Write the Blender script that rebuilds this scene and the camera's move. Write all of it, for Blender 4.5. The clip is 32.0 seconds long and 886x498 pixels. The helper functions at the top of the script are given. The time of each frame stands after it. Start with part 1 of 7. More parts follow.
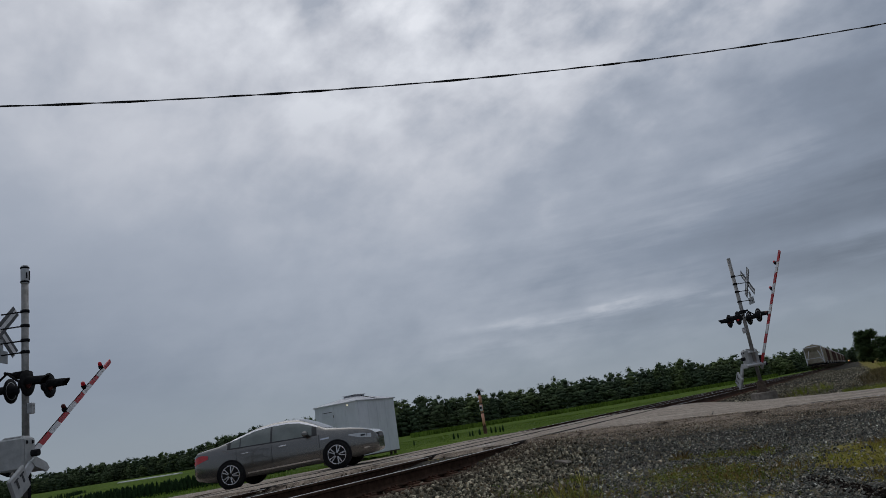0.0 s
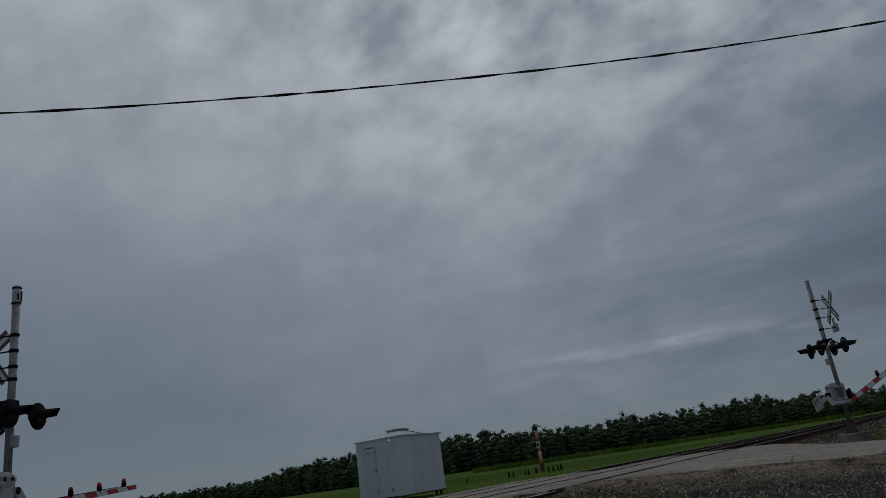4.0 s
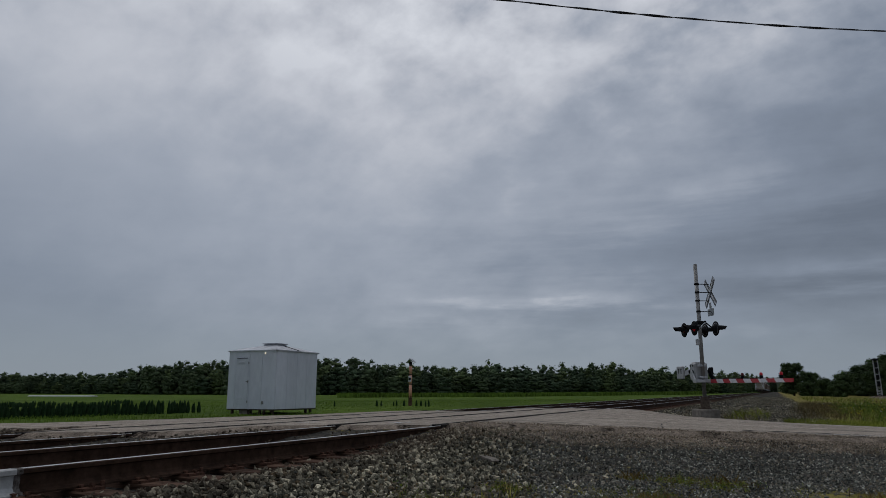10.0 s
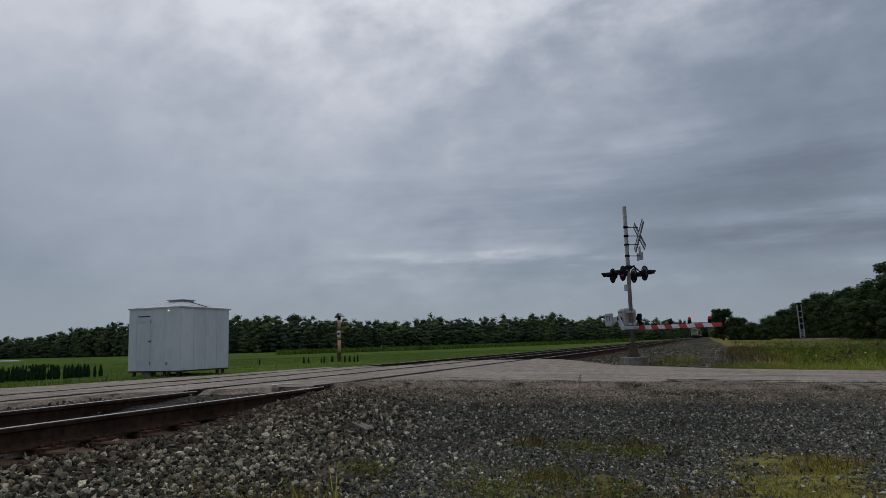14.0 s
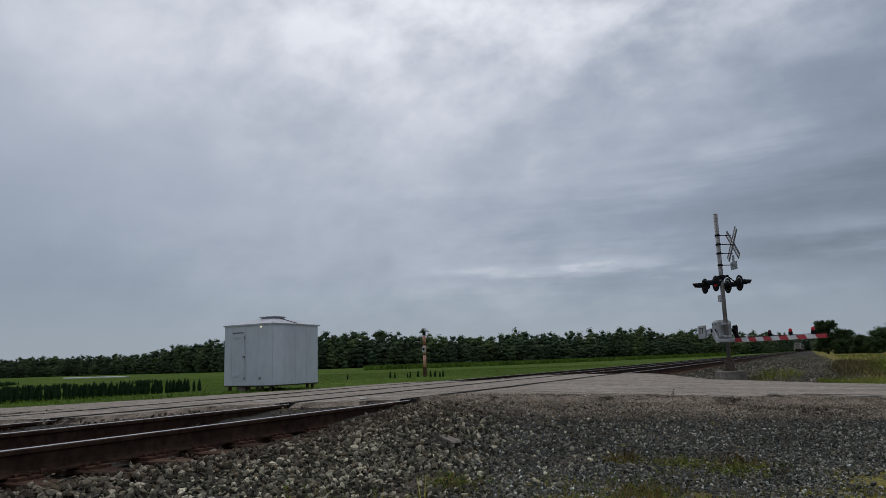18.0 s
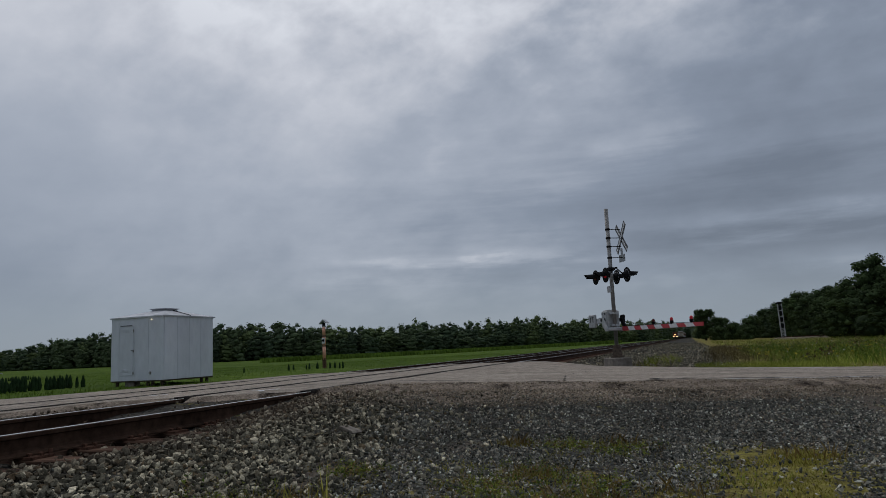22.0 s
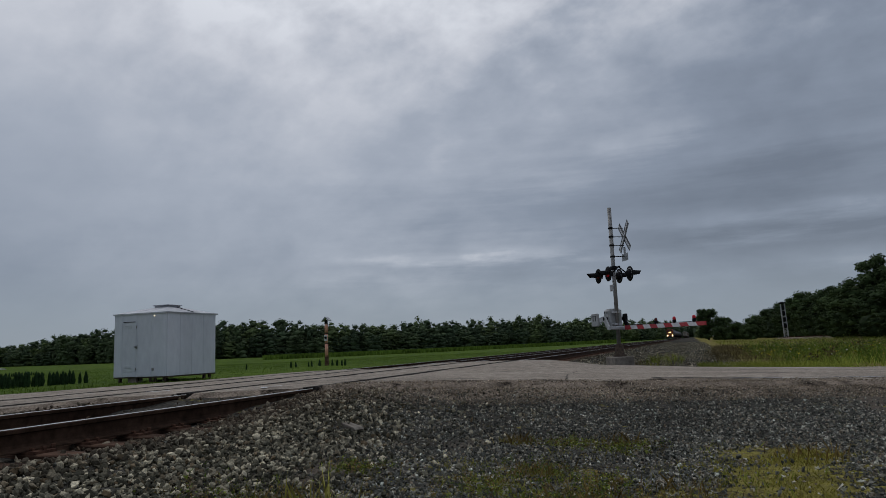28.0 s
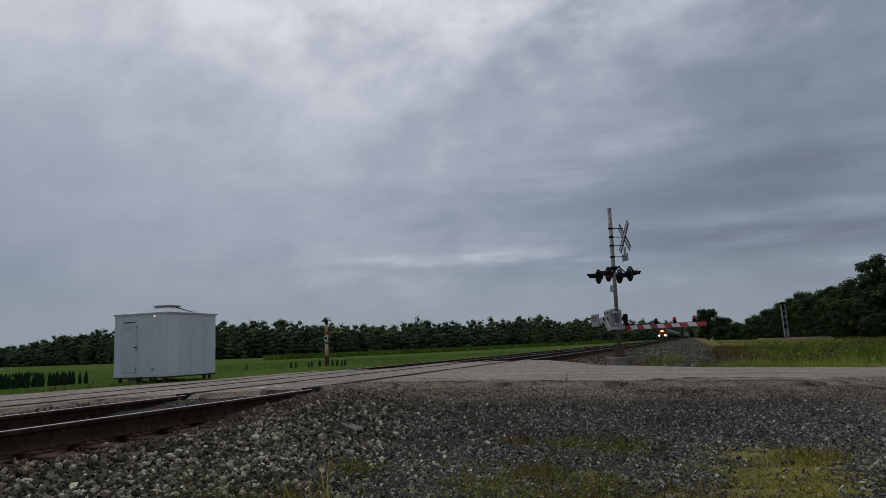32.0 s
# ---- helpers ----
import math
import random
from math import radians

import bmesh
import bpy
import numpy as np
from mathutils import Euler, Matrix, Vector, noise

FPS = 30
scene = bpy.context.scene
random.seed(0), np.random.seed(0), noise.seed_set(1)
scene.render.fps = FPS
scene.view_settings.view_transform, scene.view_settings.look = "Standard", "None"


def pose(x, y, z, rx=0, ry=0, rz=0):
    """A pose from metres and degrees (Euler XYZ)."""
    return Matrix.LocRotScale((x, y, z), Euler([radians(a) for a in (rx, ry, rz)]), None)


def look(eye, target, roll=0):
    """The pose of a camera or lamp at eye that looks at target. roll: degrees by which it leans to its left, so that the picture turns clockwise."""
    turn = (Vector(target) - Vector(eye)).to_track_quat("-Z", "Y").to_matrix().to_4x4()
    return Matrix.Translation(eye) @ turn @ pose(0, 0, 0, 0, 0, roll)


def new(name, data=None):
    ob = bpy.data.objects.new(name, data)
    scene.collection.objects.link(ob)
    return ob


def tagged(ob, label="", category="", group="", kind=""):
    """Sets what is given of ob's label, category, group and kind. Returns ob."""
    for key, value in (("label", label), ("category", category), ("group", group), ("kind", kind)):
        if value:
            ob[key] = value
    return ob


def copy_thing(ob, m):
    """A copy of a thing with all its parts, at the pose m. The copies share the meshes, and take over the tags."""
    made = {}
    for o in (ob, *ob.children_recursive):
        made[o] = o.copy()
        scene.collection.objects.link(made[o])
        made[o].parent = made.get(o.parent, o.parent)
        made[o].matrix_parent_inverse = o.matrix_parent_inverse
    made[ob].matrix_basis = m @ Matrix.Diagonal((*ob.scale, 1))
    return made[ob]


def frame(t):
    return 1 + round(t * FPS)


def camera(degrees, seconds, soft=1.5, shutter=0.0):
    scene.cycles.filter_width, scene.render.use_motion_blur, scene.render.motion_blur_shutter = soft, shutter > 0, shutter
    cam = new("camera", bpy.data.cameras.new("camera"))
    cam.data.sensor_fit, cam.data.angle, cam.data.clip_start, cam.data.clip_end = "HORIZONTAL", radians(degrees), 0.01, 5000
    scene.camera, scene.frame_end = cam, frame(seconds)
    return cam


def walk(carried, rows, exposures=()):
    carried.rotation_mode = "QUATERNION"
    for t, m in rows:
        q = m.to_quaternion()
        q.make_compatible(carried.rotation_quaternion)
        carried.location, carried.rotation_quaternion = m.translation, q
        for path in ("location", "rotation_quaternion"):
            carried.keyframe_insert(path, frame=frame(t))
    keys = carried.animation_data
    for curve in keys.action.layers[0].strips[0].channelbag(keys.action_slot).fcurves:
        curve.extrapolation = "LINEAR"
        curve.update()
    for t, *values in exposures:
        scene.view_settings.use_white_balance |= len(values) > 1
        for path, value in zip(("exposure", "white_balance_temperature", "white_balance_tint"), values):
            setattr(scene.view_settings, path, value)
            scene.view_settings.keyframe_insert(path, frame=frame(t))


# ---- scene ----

# ---------- camera and its walk: seconds, eye, yaw, pitch, roll ----------
cam = camera(64.98, 32.0, soft=0.55)
PATH = [
    (0, (5.945, -5.287, 0.514), -28.68, 14.17, -9.03),
    (0.1, (5.946, -5.208, 0.533), -30.23, 18.11, -8.36),
    (0.2, (5.981, -5.127, 0.561), -31.41, 21.08, -7.34),
    (0.3, (6.012, -5.017, 0.589), -31.30, 23.90, -6.86),
    (0.4, (6.045, -4.925, 0.616), -31.54, 25.87, -6.43),
    (0.5, (6.085, -4.888, 0.644), -31.39, 26.58, -6.57),
    (0.7, (6.051, -4.896, 0.650), -30.57, 26.57, -6.64),
    (0.9, (6.015, -4.883, 0.656), -30.23, 25.92, -3.32),
    (1, (5.996, -4.876, 0.660), -28.89, 25.30, -1.78),
    (1.2, (5.926, -4.778, 0.671), -26.45, 24.47, -1.04),
    (1.5, (5.821, -4.631, 0.689), -26.52, 25.56, -0.45),
    (1.8, (5.863, -4.426, 0.674), -26.81, 28.25, -1.50),
    (2, (5.892, -4.289, 0.665), -25.94, 29.21, -2.44),
    (2.5, (6.045, -4.103, 0.667), -23.30, 27.86, -2.21),
    (2.8, (5.779, -3.965, 0.668), -28.57, 26.75, -1.63),
    (3, (5.602, -3.873, 0.669), -32.42, 25.74, -1.78),
    (3.1, (5.625, -3.822, 0.658), -34.82, 24.76, -2.17),
    (3.5, (5.715, -3.592, 0.615), -36.88, 23.39, -7.32),
    (3.7, (5.692, -3.496, 0.591), -36.09, 23.13, -8.99),
    (4, (5.679, -3.457, 0.553), -33.70, 17.55, -8.11),
    (4.1, (5.640, -3.520, 0.529), -32.51, 14.57, -7.63),
    (4.3, (5.391, -3.438, 0.485), -29.23, 12.79, -2.76),
    (4.5, (5.307, -3.575, 0.438), -27.86, 12.04, -2.52),
    (6.5, (5.253, -3.565, 0.482), -21.49, 8.20, -2.95),
    (7, (5.282, -3.590, 0.482), -21.02, 8.15, -3.08),
    (7.5, (5.257, -3.597, 0.468), -21.32, 8.30, -2.62),
    (8, (5.272, -3.593, 0.472), -21.63, 8.30, -2.52),
    (8.5, (5.242, -3.566, 0.481), -21.86, 8.18, -2.47),
    (9, (5.022, -3.444, 0.504), -32.51, 6.98, 2.44),
    (9.2, (5.036, -3.371, 0.526), -36.84, 6.23, 10.3),
    (9.3, (5.037, -3.315, 0.538), -37.46, 7.65, 14.36),
    (9.5, (4.976, -3.256, 0.565), -36.65, 10.65, 9.17),
    (9.7, (4.961, -3.182, 0.563), -31.26, 12.21, 3.61),
    (9.8, (4.984, -3.174, 0.561), -28.80, 12.53, 2.73),
    (10, (5.053, -3.272, 0.550), -25.19, 11.57, 0.01),
    (10.5, (5.029, -3.083, 0.566), -22.59, 7.63, 3.11),
    (11, (4.963, -2.737, 0.613), -20.24, 9.13, 4.14),
    (11.5, (4.986, -2.592, 0.627), -18.51, 8.75, 2.02),
    (12, (4.981, -2.350, 0.616), -25.70, 8.68, 1.29),
    (12.5, (4.981, -2.181, 0.610), -28.31, 8.48, 1.80),
    (13, (4.962, -1.933, 0.602), -27.42, 8.78, -0.99),
    (13.5, (5.031, -1.693, 0.544), -25.94, 11.44, -1.25),
    (14, (5.123, -1.378, 0.547), -20.49, 7.77, -1.61),
    (14.5, (5.149, -1.433, 0.513), -20.21, 6.03, -2.04),
    (16.5, (5.086, -1.452, 0.504), -24.39, 5.61, -2.31),
    (17, (5.082, -1.409, 0.507), -25.51, 6.11, -2.26),
    (17.5, (5.078, -1.356, 0.510), -27.31, 6.73, -1.97),
    (18, (5.096, -1.335, 0.518), -27.33, 9.21, -1.84),
    (18.5, (5.142, -1.361, 0.516), -26.62, 9.67, -3.23),
    (19, (5.119, -1.400, 0.516), -25.23, 9.19, -2.25),
    (19.5, (5.110, -1.410, 0.526), -24.75, 8.70, -3.22),
    (20, (5.139, -1.340, 0.523), -20.28, 8.28, -2.96),
    (20.5, (5.158, -1.498, 0.508), -16.72, 8.01, -2.89),
    (21, (5.157, -1.513, 0.500), -17.47, 7.90, -3.67),
    (21.5, (5.158, -1.499, 0.512), -18.81, 8.26, -2.95),
    (22, (5.143, -1.462, 0.518), -19.12, 8.13, -2.62),
    (22.5, (5.140, -1.454, 0.518), -19.28, 8.07, -2.31),
    (23, (5.166, -1.487, 0.514), -19.34, 8.00, -2.32),
    (25.5, (5.144, -1.450, 0.514), -19.37, 8.01, -2.30),
    (27.5, (5.143, -1.450, 0.513), -19.37, 8.01, -2.30),
    (28, (5.140, -1.459, 0.511), -19.35, 7.99, -2.29),
    (30, (5.143, -1.450, 0.514), -19.37, 8.01, -2.30),
    (32, (5.143, -1.449, 0.515), -19.37, 8.01, -2.30),
]


def aim(eye, yaw, pitch, roll):
    a, p = radians(yaw), radians(pitch)
    way = Vector((math.sin(a) * math.cos(p), math.cos(a) * math.cos(p), math.sin(p)))
    return look(eye, Vector(eye) + way, roll)


EXPOSURES = [(0.0, 0.0, 6430, 10), (0.4, -0.35, 6350, 8), (1.0, -0.65, 6200, 5), (2.0, -0.7, 6200, 5), (3.0, -0.75, 6200, 5), (4.0, -0.8, 6200, 5), (4.6, -0.3, 6400, 8), (6.5, 0.05, 6430, 10), (9.0, 0.02, 6430, 10), (9.5, 0.2, 6430, 10), (10.0, -0.12, 6430, 10), (11.0, 0.12, 6430, 10), (13.0, 0.1, 6430, 10), (14.0, 0.06, 6430, 10), (16.5, 0.3, 6430, 10), (17.0, 0.32, 6430, 10), (18.0, 0.23, 6430, 10), (19.0, 0.1, 6430, 10), (20.0, 0.03, 6430, 10), (32.0, 0.03, 6430, 10)]
walk(cam, [(t, aim(e, y, p, r)) for t, e, y, p, r in PATH], EXPOSURES)

# ---------- sky and sun ----------
world = bpy.data.worlds.new("overcast_sky")
scene.world = world
world.use_nodes = True
wn, wl = world.node_tree.nodes, world.node_tree.links
wn.clear()


def wmath(op, a, b=None):
    n = wn.new("ShaderNodeMath")
    n.operation = op
    for i, v in enumerate((a, b)):
        if v is None:
            continue
        if isinstance(v, (int, float)):
            n.inputs[i].default_value = v
        else:
            wl.new(v, n.inputs[i])
    return n.outputs[0]


SUN_EL, SUN_AZ = radians(58), radians(-42)
sky = wn.new("ShaderNodeTexSky")
sky.sky_type = "NISHITA"
sky.sun_disc = False
sky.sun_elevation, sky.sun_rotation = SUN_EL, SUN_AZ
sky_part = wn.new("ShaderNodeVectorMath")
sky_part.operation = "SCALE"
sky_part.inputs[3].default_value = 0.10
wl.new(sky.outputs[0], sky_part.inputs[0])

coord = wn.new("ShaderNodeTexCoord")
sep = wn.new("ShaderNodeSeparateXYZ")
wl.new(coord.outputs["Generated"], sep.inputs[0])
# the cloud sheet: directions laid out on a level plane overhead
up = wmath("ADD", wmath("MAXIMUM", sep.outputs[2], 0.0), 0.55)
flat = wn.new("ShaderNodeCombineXYZ")
wl.new(wmath("DIVIDE", sep.outputs[0], up), flat.inputs[0])
wl.new(wmath("DIVIDE", sep.outputs[1], up), flat.inputs[1])
AZ = wmath("MULTIPLY", wmath("ARCTAN2", sep.outputs[0], sep.outputs[1]), 57.2958)
EL = wmath("MULTIPLY", wmath("ARCSINE", sep.outputs[2]), 57.2958)


def cloud_noise(scale, detail, rough, distort, stretch, turn, offset):
    m = wn.new("ShaderNodeMapping")
    m.inputs["Rotation"].default_value = (0, 0, radians(turn))
    m.inputs["Scale"].default_value = (stretch[0], stretch[1], 1)
    m.inputs["Location"].default_value = offset
    wl.new(flat.outputs[0], m.inputs[0])
    n = wn.new("ShaderNodeTexNoise")
    n.inputs["Scale"].default_value, n.inputs["Detail"].default_value = scale, detail
    n.inputs["Roughness"].default_value, n.inputs["Distortion"].default_value = rough, distort
    wl.new(m.outputs[0], n.inputs[0])
    return n.outputs[0]


def wrange(v, lo, hi, a, b, kind="LINEAR"):
    r = wn.new("ShaderNodeMapRange")
    r.interpolation_type = kind
    for i, q in enumerate((lo, hi, a, b)):
        r.inputs[i + 1].default_value = q
    wl.new(v, r.inputs[0])
    return r.outputs[0]


big = cloud_noise(2.3, 3, 0.5, 0.1, (1, 1.1), 20, (3.1, 1.7, 0.0))
mid = cloud_noise(6.2, 6, 0.5, 0.12, (1, 1.15), 20, (0.4, 5.2, 0.0))
wisp = cloud_noise(17.0, 5, 0.55, 0.15, (1, 1.2), 30, (2.0, 0.3, 0.0))
lumps = wmath("ADD", wmath("MULTIPLY", big, 0.10), wmath("ADD", wmath("MULTIPLY", mid, 0.68), wmath("MULTIPLY", wisp, 0.22)))
# clouds show more relief overhead, and melt into an even sheet low down and towards the west
relief = wmath("MULTIPLY", wrange(EL, 14.0, 42.0, 0.20, 1.55, "SMOOTHSTEP"), wrange(AZ, -62.0, -22.0, 0.35, 1.0, "SMOOTHSTEP"))
lumps = wmath("MULTIPLY", wrange(lumps, 0.38, 0.62, -0.5, 0.5), relief)
# long level streaks in the lower sky
streak_map = wn.new("ShaderNodeMapping")
streak_map.inputs["Scale"].default_value = (1.6, 1.6, 13.0)
streak_map.inputs["Location"].default_value = (0.3, 0.55, 2.1)
wl.new(coord.outputs["Generated"], streak_map.inputs[0])
streak = wn.new("ShaderNodeTexNoise")
streak.inputs["Scale"].default_value, streak.inputs["Detail"].default_value, streak.inputs["Roughness"].default_value = 2.2, 6, 0.58
wl.new(streak_map.outputs[0], streak.inputs[0])
streaks = wmath("MULTIPLY", wmath("MULTIPLY", wrange(streak.outputs[0], 0.35, 0.65, -0.5, 0.5), wrange(AZ, -34.0, -12.0, 0.15, 1.0)), wmath("MULTIPLY", wrange(EL, 3.0, 6.0, 0.0, 1.0), wrange(EL, 9.0, 22.0, 1.0, 0.0)))


def bell(v, centre, width):
    """1 at the centre, falling off softly over the width."""
    d = wmath("DIVIDE", wmath("SUBTRACT", v, centre), width)
    return wmath("EXPONENT", wmath("MULTIPLY", wmath("MULTIPLY", d, d), -1.0))


ragged = wmath("MULTIPLY", wmath("SUBTRACT", streak.outputs[0], 0.5), 3.6)
broken = wrange(mid, 0.34, 0.66, 0.55, 1.2)
EL_R = wmath("ADD", EL, ragged)


def bank(az, az_width, el, el_width, strength):
    """A long bank of cloud lying level in the sky, lighter or darker than the sheet."""
    return wmath("MULTIPLY", wmath("MULTIPLY", bell(AZ, az, az_width), bell(EL_R, el, el_width)), wmath("MULTIPLY", broken, strength))


banks = bank(-17.0, 9.0, 7.0, 0.65, 0.44)
for row in ((-25.0, 7.0, 5.7, 0.5, 0.12), (-1.0, 17.0, 11.2, 1.9, -0.17), (14.0, 13.0, 8.7, 0.7, 0.26), (8.0, 12.0, 6.8, 0.8, -0.17), (12.0, 11.0, 5.0, 0.6, 0.13), (-4.5, 2.6, 15.3, 0.8, 0.16), (0.0, 2.2, 16.2, 0.9, 0.15), (9.0, 5.0, 14.0, 0.8, 0.12), (-21.5, 2.0, 4.3, 0.9, 0.10)):
    banks = wmath("ADD", banks, bank(*row))
# the sun behind the sheet brightens its side of the sky; the sheet thickens to the east and low in the west
glow_dir = wn.new("ShaderNodeVectorMath")
glow_dir.operation = "DOT_PRODUCT"
wl.new(coord.outputs["Generated"], glow_dir.inputs[0])
glow_dir.inputs[1].default_value = (math.sin(SUN_AZ) * math.cos(SUN_EL), math.cos(SUN_AZ) * math.cos(SUN_EL), math.sin(SUN_EL))
bright = wmath("ADD", wmath("MULTIPLY", wmath("POWER", wrange(glow_dir.outputs["Value"], 0.52, 1.0, 0.0, 1.0), 1.25), 0.72), 0.30)
bright = wmath("ADD", bright, wmath("MULTIPLY", bell(AZ, -23.0, 17.0), 0.04))
bright = wmath("ADD", bright, wrange(EL, 26.0, 42.0, 0.0, 0.05, "SMOOTHSTEP"))
bright = wmath("SUBTRACT", bright, wmath("MULTIPLY", wrange(AZ, -12.0, 7.0, 0.0, 0.14, "SMOOTHSTEP"), wrange(EL, 14.0, 32.0, 1.0, 0.0, "SMOOTHSTEP")))
bright = wmath("ADD", bright, wmath("MULTIPLY", wrange(AZ, -12.0, 8.0, 0.0, 0.10, "SMOOTHSTEP"), wrange(EL, 24.0, 38.0, 0.0, 1.0, "SMOOTHSTEP")))
bright = wmath("SUBTRACT", bright, wmath("MULTIPLY", wrange(AZ, -58.0, -36.0, 0.09, 0.0, "SMOOTHSTEP"), wrange(EL, 12.0, 22.0, 1.0, 0.0, "SMOOTHSTEP")))
level = wmath("ADD", wmath("ADD", bright, wmath("MULTIPLY", lumps, 0.66)), wmath("ADD", wmath("MULTIPLY", streaks, 0.2), banks))
ramp = wn.new("ShaderNodeValToRGB")
el = ramp.color_ramp.elements
el[0].position, el[0].color = 0.0, (0.15, 0.175, 0.22, 1)
el[1].position, el[1].color = 1.0, (0.80, 0.815, 0.855, 1)
for pos, col in ((0.255, (0.228, 0.263, 0.325)), (0.468, (0.353, 0.387, 0.450)), (0.663, (0.535, 0.555, 0.605)), (0.85, (0.69, 0.71, 0.755))):
    e = el.new(pos)
    e.color = (*col, 1)
wl.new(wmath("MULTIPLY", level, 0.85), ramp.inputs[0])
# thick, even haze towards the horizon, with a paler rift low over the line
haze = wn.new("ShaderNodeMix")
haze.data_type = "RGBA"
wl.new(wrange(sep.outputs[2], 0.0, 0.13, 0.8, 0.0, "SMOOTHSTEP"), haze.inputs[0])
wl.new(ramp.outputs[0], haze.inputs[6])
haze.inputs[7].default_value = (0.255, 0.305, 0.36, 1)
cover = wn.new("ShaderNodeMix")
cover.data_type = "RGBA"
cover.inputs[0].default_value = 0.94
wl.new(sky_part.outputs[0], cover.inputs[6])
wl.new(haze.outputs[2], cover.inputs[7])
back = wn.new("ShaderNodeBackground")
back.inputs[1].default_value = 1.0
wl.new(cover.outputs[2], back.inputs[0])
wout = wn.new("ShaderNodeOutputWorld")
wl.new(back.outputs[0], wout.inputs[0])

sun = new("sun", bpy.data.lights.new("sun", "SUN"))
sun.data.energy, sun.data.angle, sun.data.color = 0.26, radians(40), (1.0, 0.97, 0.93)
sun.matrix_world = look((0, 0, 50), Vector((0, 0, 50)) - Vector((math.cos(SUN_EL) * math.sin(SUN_AZ), math.cos(SUN_EL) * math.cos(SUN_AZ), math.sin(SUN_EL))))

# ---------- materials ----------


def tint(c):
    return (c[0], c[1], c[2], 1.0)


def mat(name, dark, light, scale=8.0, rough=0.8, bump=0.0, metal=0.0, wide=0.6, vary=0.0, island=False, detail=6.0, stretch=(1, 1, 1), coat=0.0, wear=None, streak=None):
    """Two-scale mottled surface between two base colours; vary: brightness change from piece to piece."""
    m = bpy.data.materials.new(name)
    m.use_nodes = True
    n, l = m.node_tree.nodes, m.node_tree.links
    bsdf = n["Principled BSDF"]
    bsdf.inputs["Roughness"].default_value, bsdf.inputs["Metallic"].default_value = rough, metal
    bsdf.inputs["Coat Weight"].default_value = coat
    bsdf.inputs["Specular IOR Level"].default_value = 0.06 if rough >= 0.78 else 0.5
    tc = n.new("ShaderNodeTexCoord")
    mp = n.new("ShaderNodeMapping")
    mp.inputs["Scale"].default_value = stretch
    l.new(tc.outputs["Object"], mp.inputs[0])
    fine = n.new("ShaderNodeTexNoise")
    fine.inputs["Scale"].default_value, fine.inputs["Detail"].default_value, fine.inputs["Roughness"].default_value = scale, detail, 0.62
    broad = n.new("ShaderNodeTexNoise")
    broad.inputs["Scale"].default_value, broad.inputs["Detail"].default_value = scale * 0.13, 3
    l.new(mp.outputs[0], fine.inputs[0])
    l.new(mp.outputs[0], broad.inputs[0])
    ramp = n.new("ShaderNodeMapRange")
    ramp.inputs[1].default_value, ramp.inputs[2].default_value = 0.32, 0.68
    l.new(fine.outputs[0], ramp.inputs[0])
    mx = n.new("ShaderNodeMix")
    mx.data_type = "RGBA"
    l.new(ramp.outputs[0], mx.inputs[0])
    mx.inputs[6].default_value, mx.inputs[7].default_value = tint(dark), tint(light)
    hsv = n.new("ShaderNodeHueSaturation")
    l.new(mx.outputs[2], hsv.inputs["Color"])
    span = n.new("ShaderNodeMapRange")
    span.inputs[1].default_value, span.inputs[2].default_value = 0.3, 0.7
    span.inputs[3].default_value, span.inputs[4].default_value = 1 - wide * 0.5, 1 + wide * 0.5
    l.new(broad.outputs[0], span.inputs[0])
    value = span.outputs[0]
    if vary:
        if island:
            r = n.new("ShaderNodeNewGeometry").outputs["Random Per Island"]
        else:
            r = n.new("ShaderNodeObjectInfo").outputs["Random"]
        v = n.new("ShaderNodeMapRange")
        v.inputs[3].default_value, v.inputs[4].default_value = 1 - vary, 1 + vary
        l.new(r, v.inputs[0])
        mul = n.new("ShaderNodeMath")
        mul.operation = "MULTIPLY"
        l.new(value, mul.inputs[0])
        l.new(v.outputs[0], mul.inputs[1])
        value = mul.outputs[0]
    if streak:
        # long marks worn in by traffic: turn in degrees, strength
        sm = n.new("ShaderNodeMapping")
        sm.inputs["Rotation"].default_value = (0, 0, radians(-streak[0]))
        l.new(tc.outputs["Object"], sm.inputs[0])
        sm2 = n.new("ShaderNodeMapping")
        sm2.inputs["Scale"].default_value = (0.22, 1.3, 1)
        l.new(sm.outputs[0], sm2.inputs[0])
        sn = n.new("ShaderNodeTexNoise")
        sn.inputs["Scale"].default_value, sn.inputs["Detail"].default_value, sn.inputs["Roughness"].default_value = 1.6, 7, 0.65
        l.new(sm2.outputs[0], sn.inputs[0])
        sr = n.new("ShaderNodeMapRange")
        sr.inputs[1].default_value, sr.inputs[2].default_value = 0.32, 0.68
        sr.inputs[3].default_value, sr.inputs[4].default_value = 1 - streak[1], 1 + streak[1]
        l.new(sn.outputs[0], sr.inputs[0])
        mul2 = n.new("ShaderNodeMath")
        mul2.operation = "MULTIPLY"
        l.new(value, mul2.inputs[0])
        l.new(sr.outputs[0], mul2.inputs[1])
        value = mul2.outputs[0]
    l.new(value, hsv.inputs["Value"])
    colour = hsv.outputs[0]
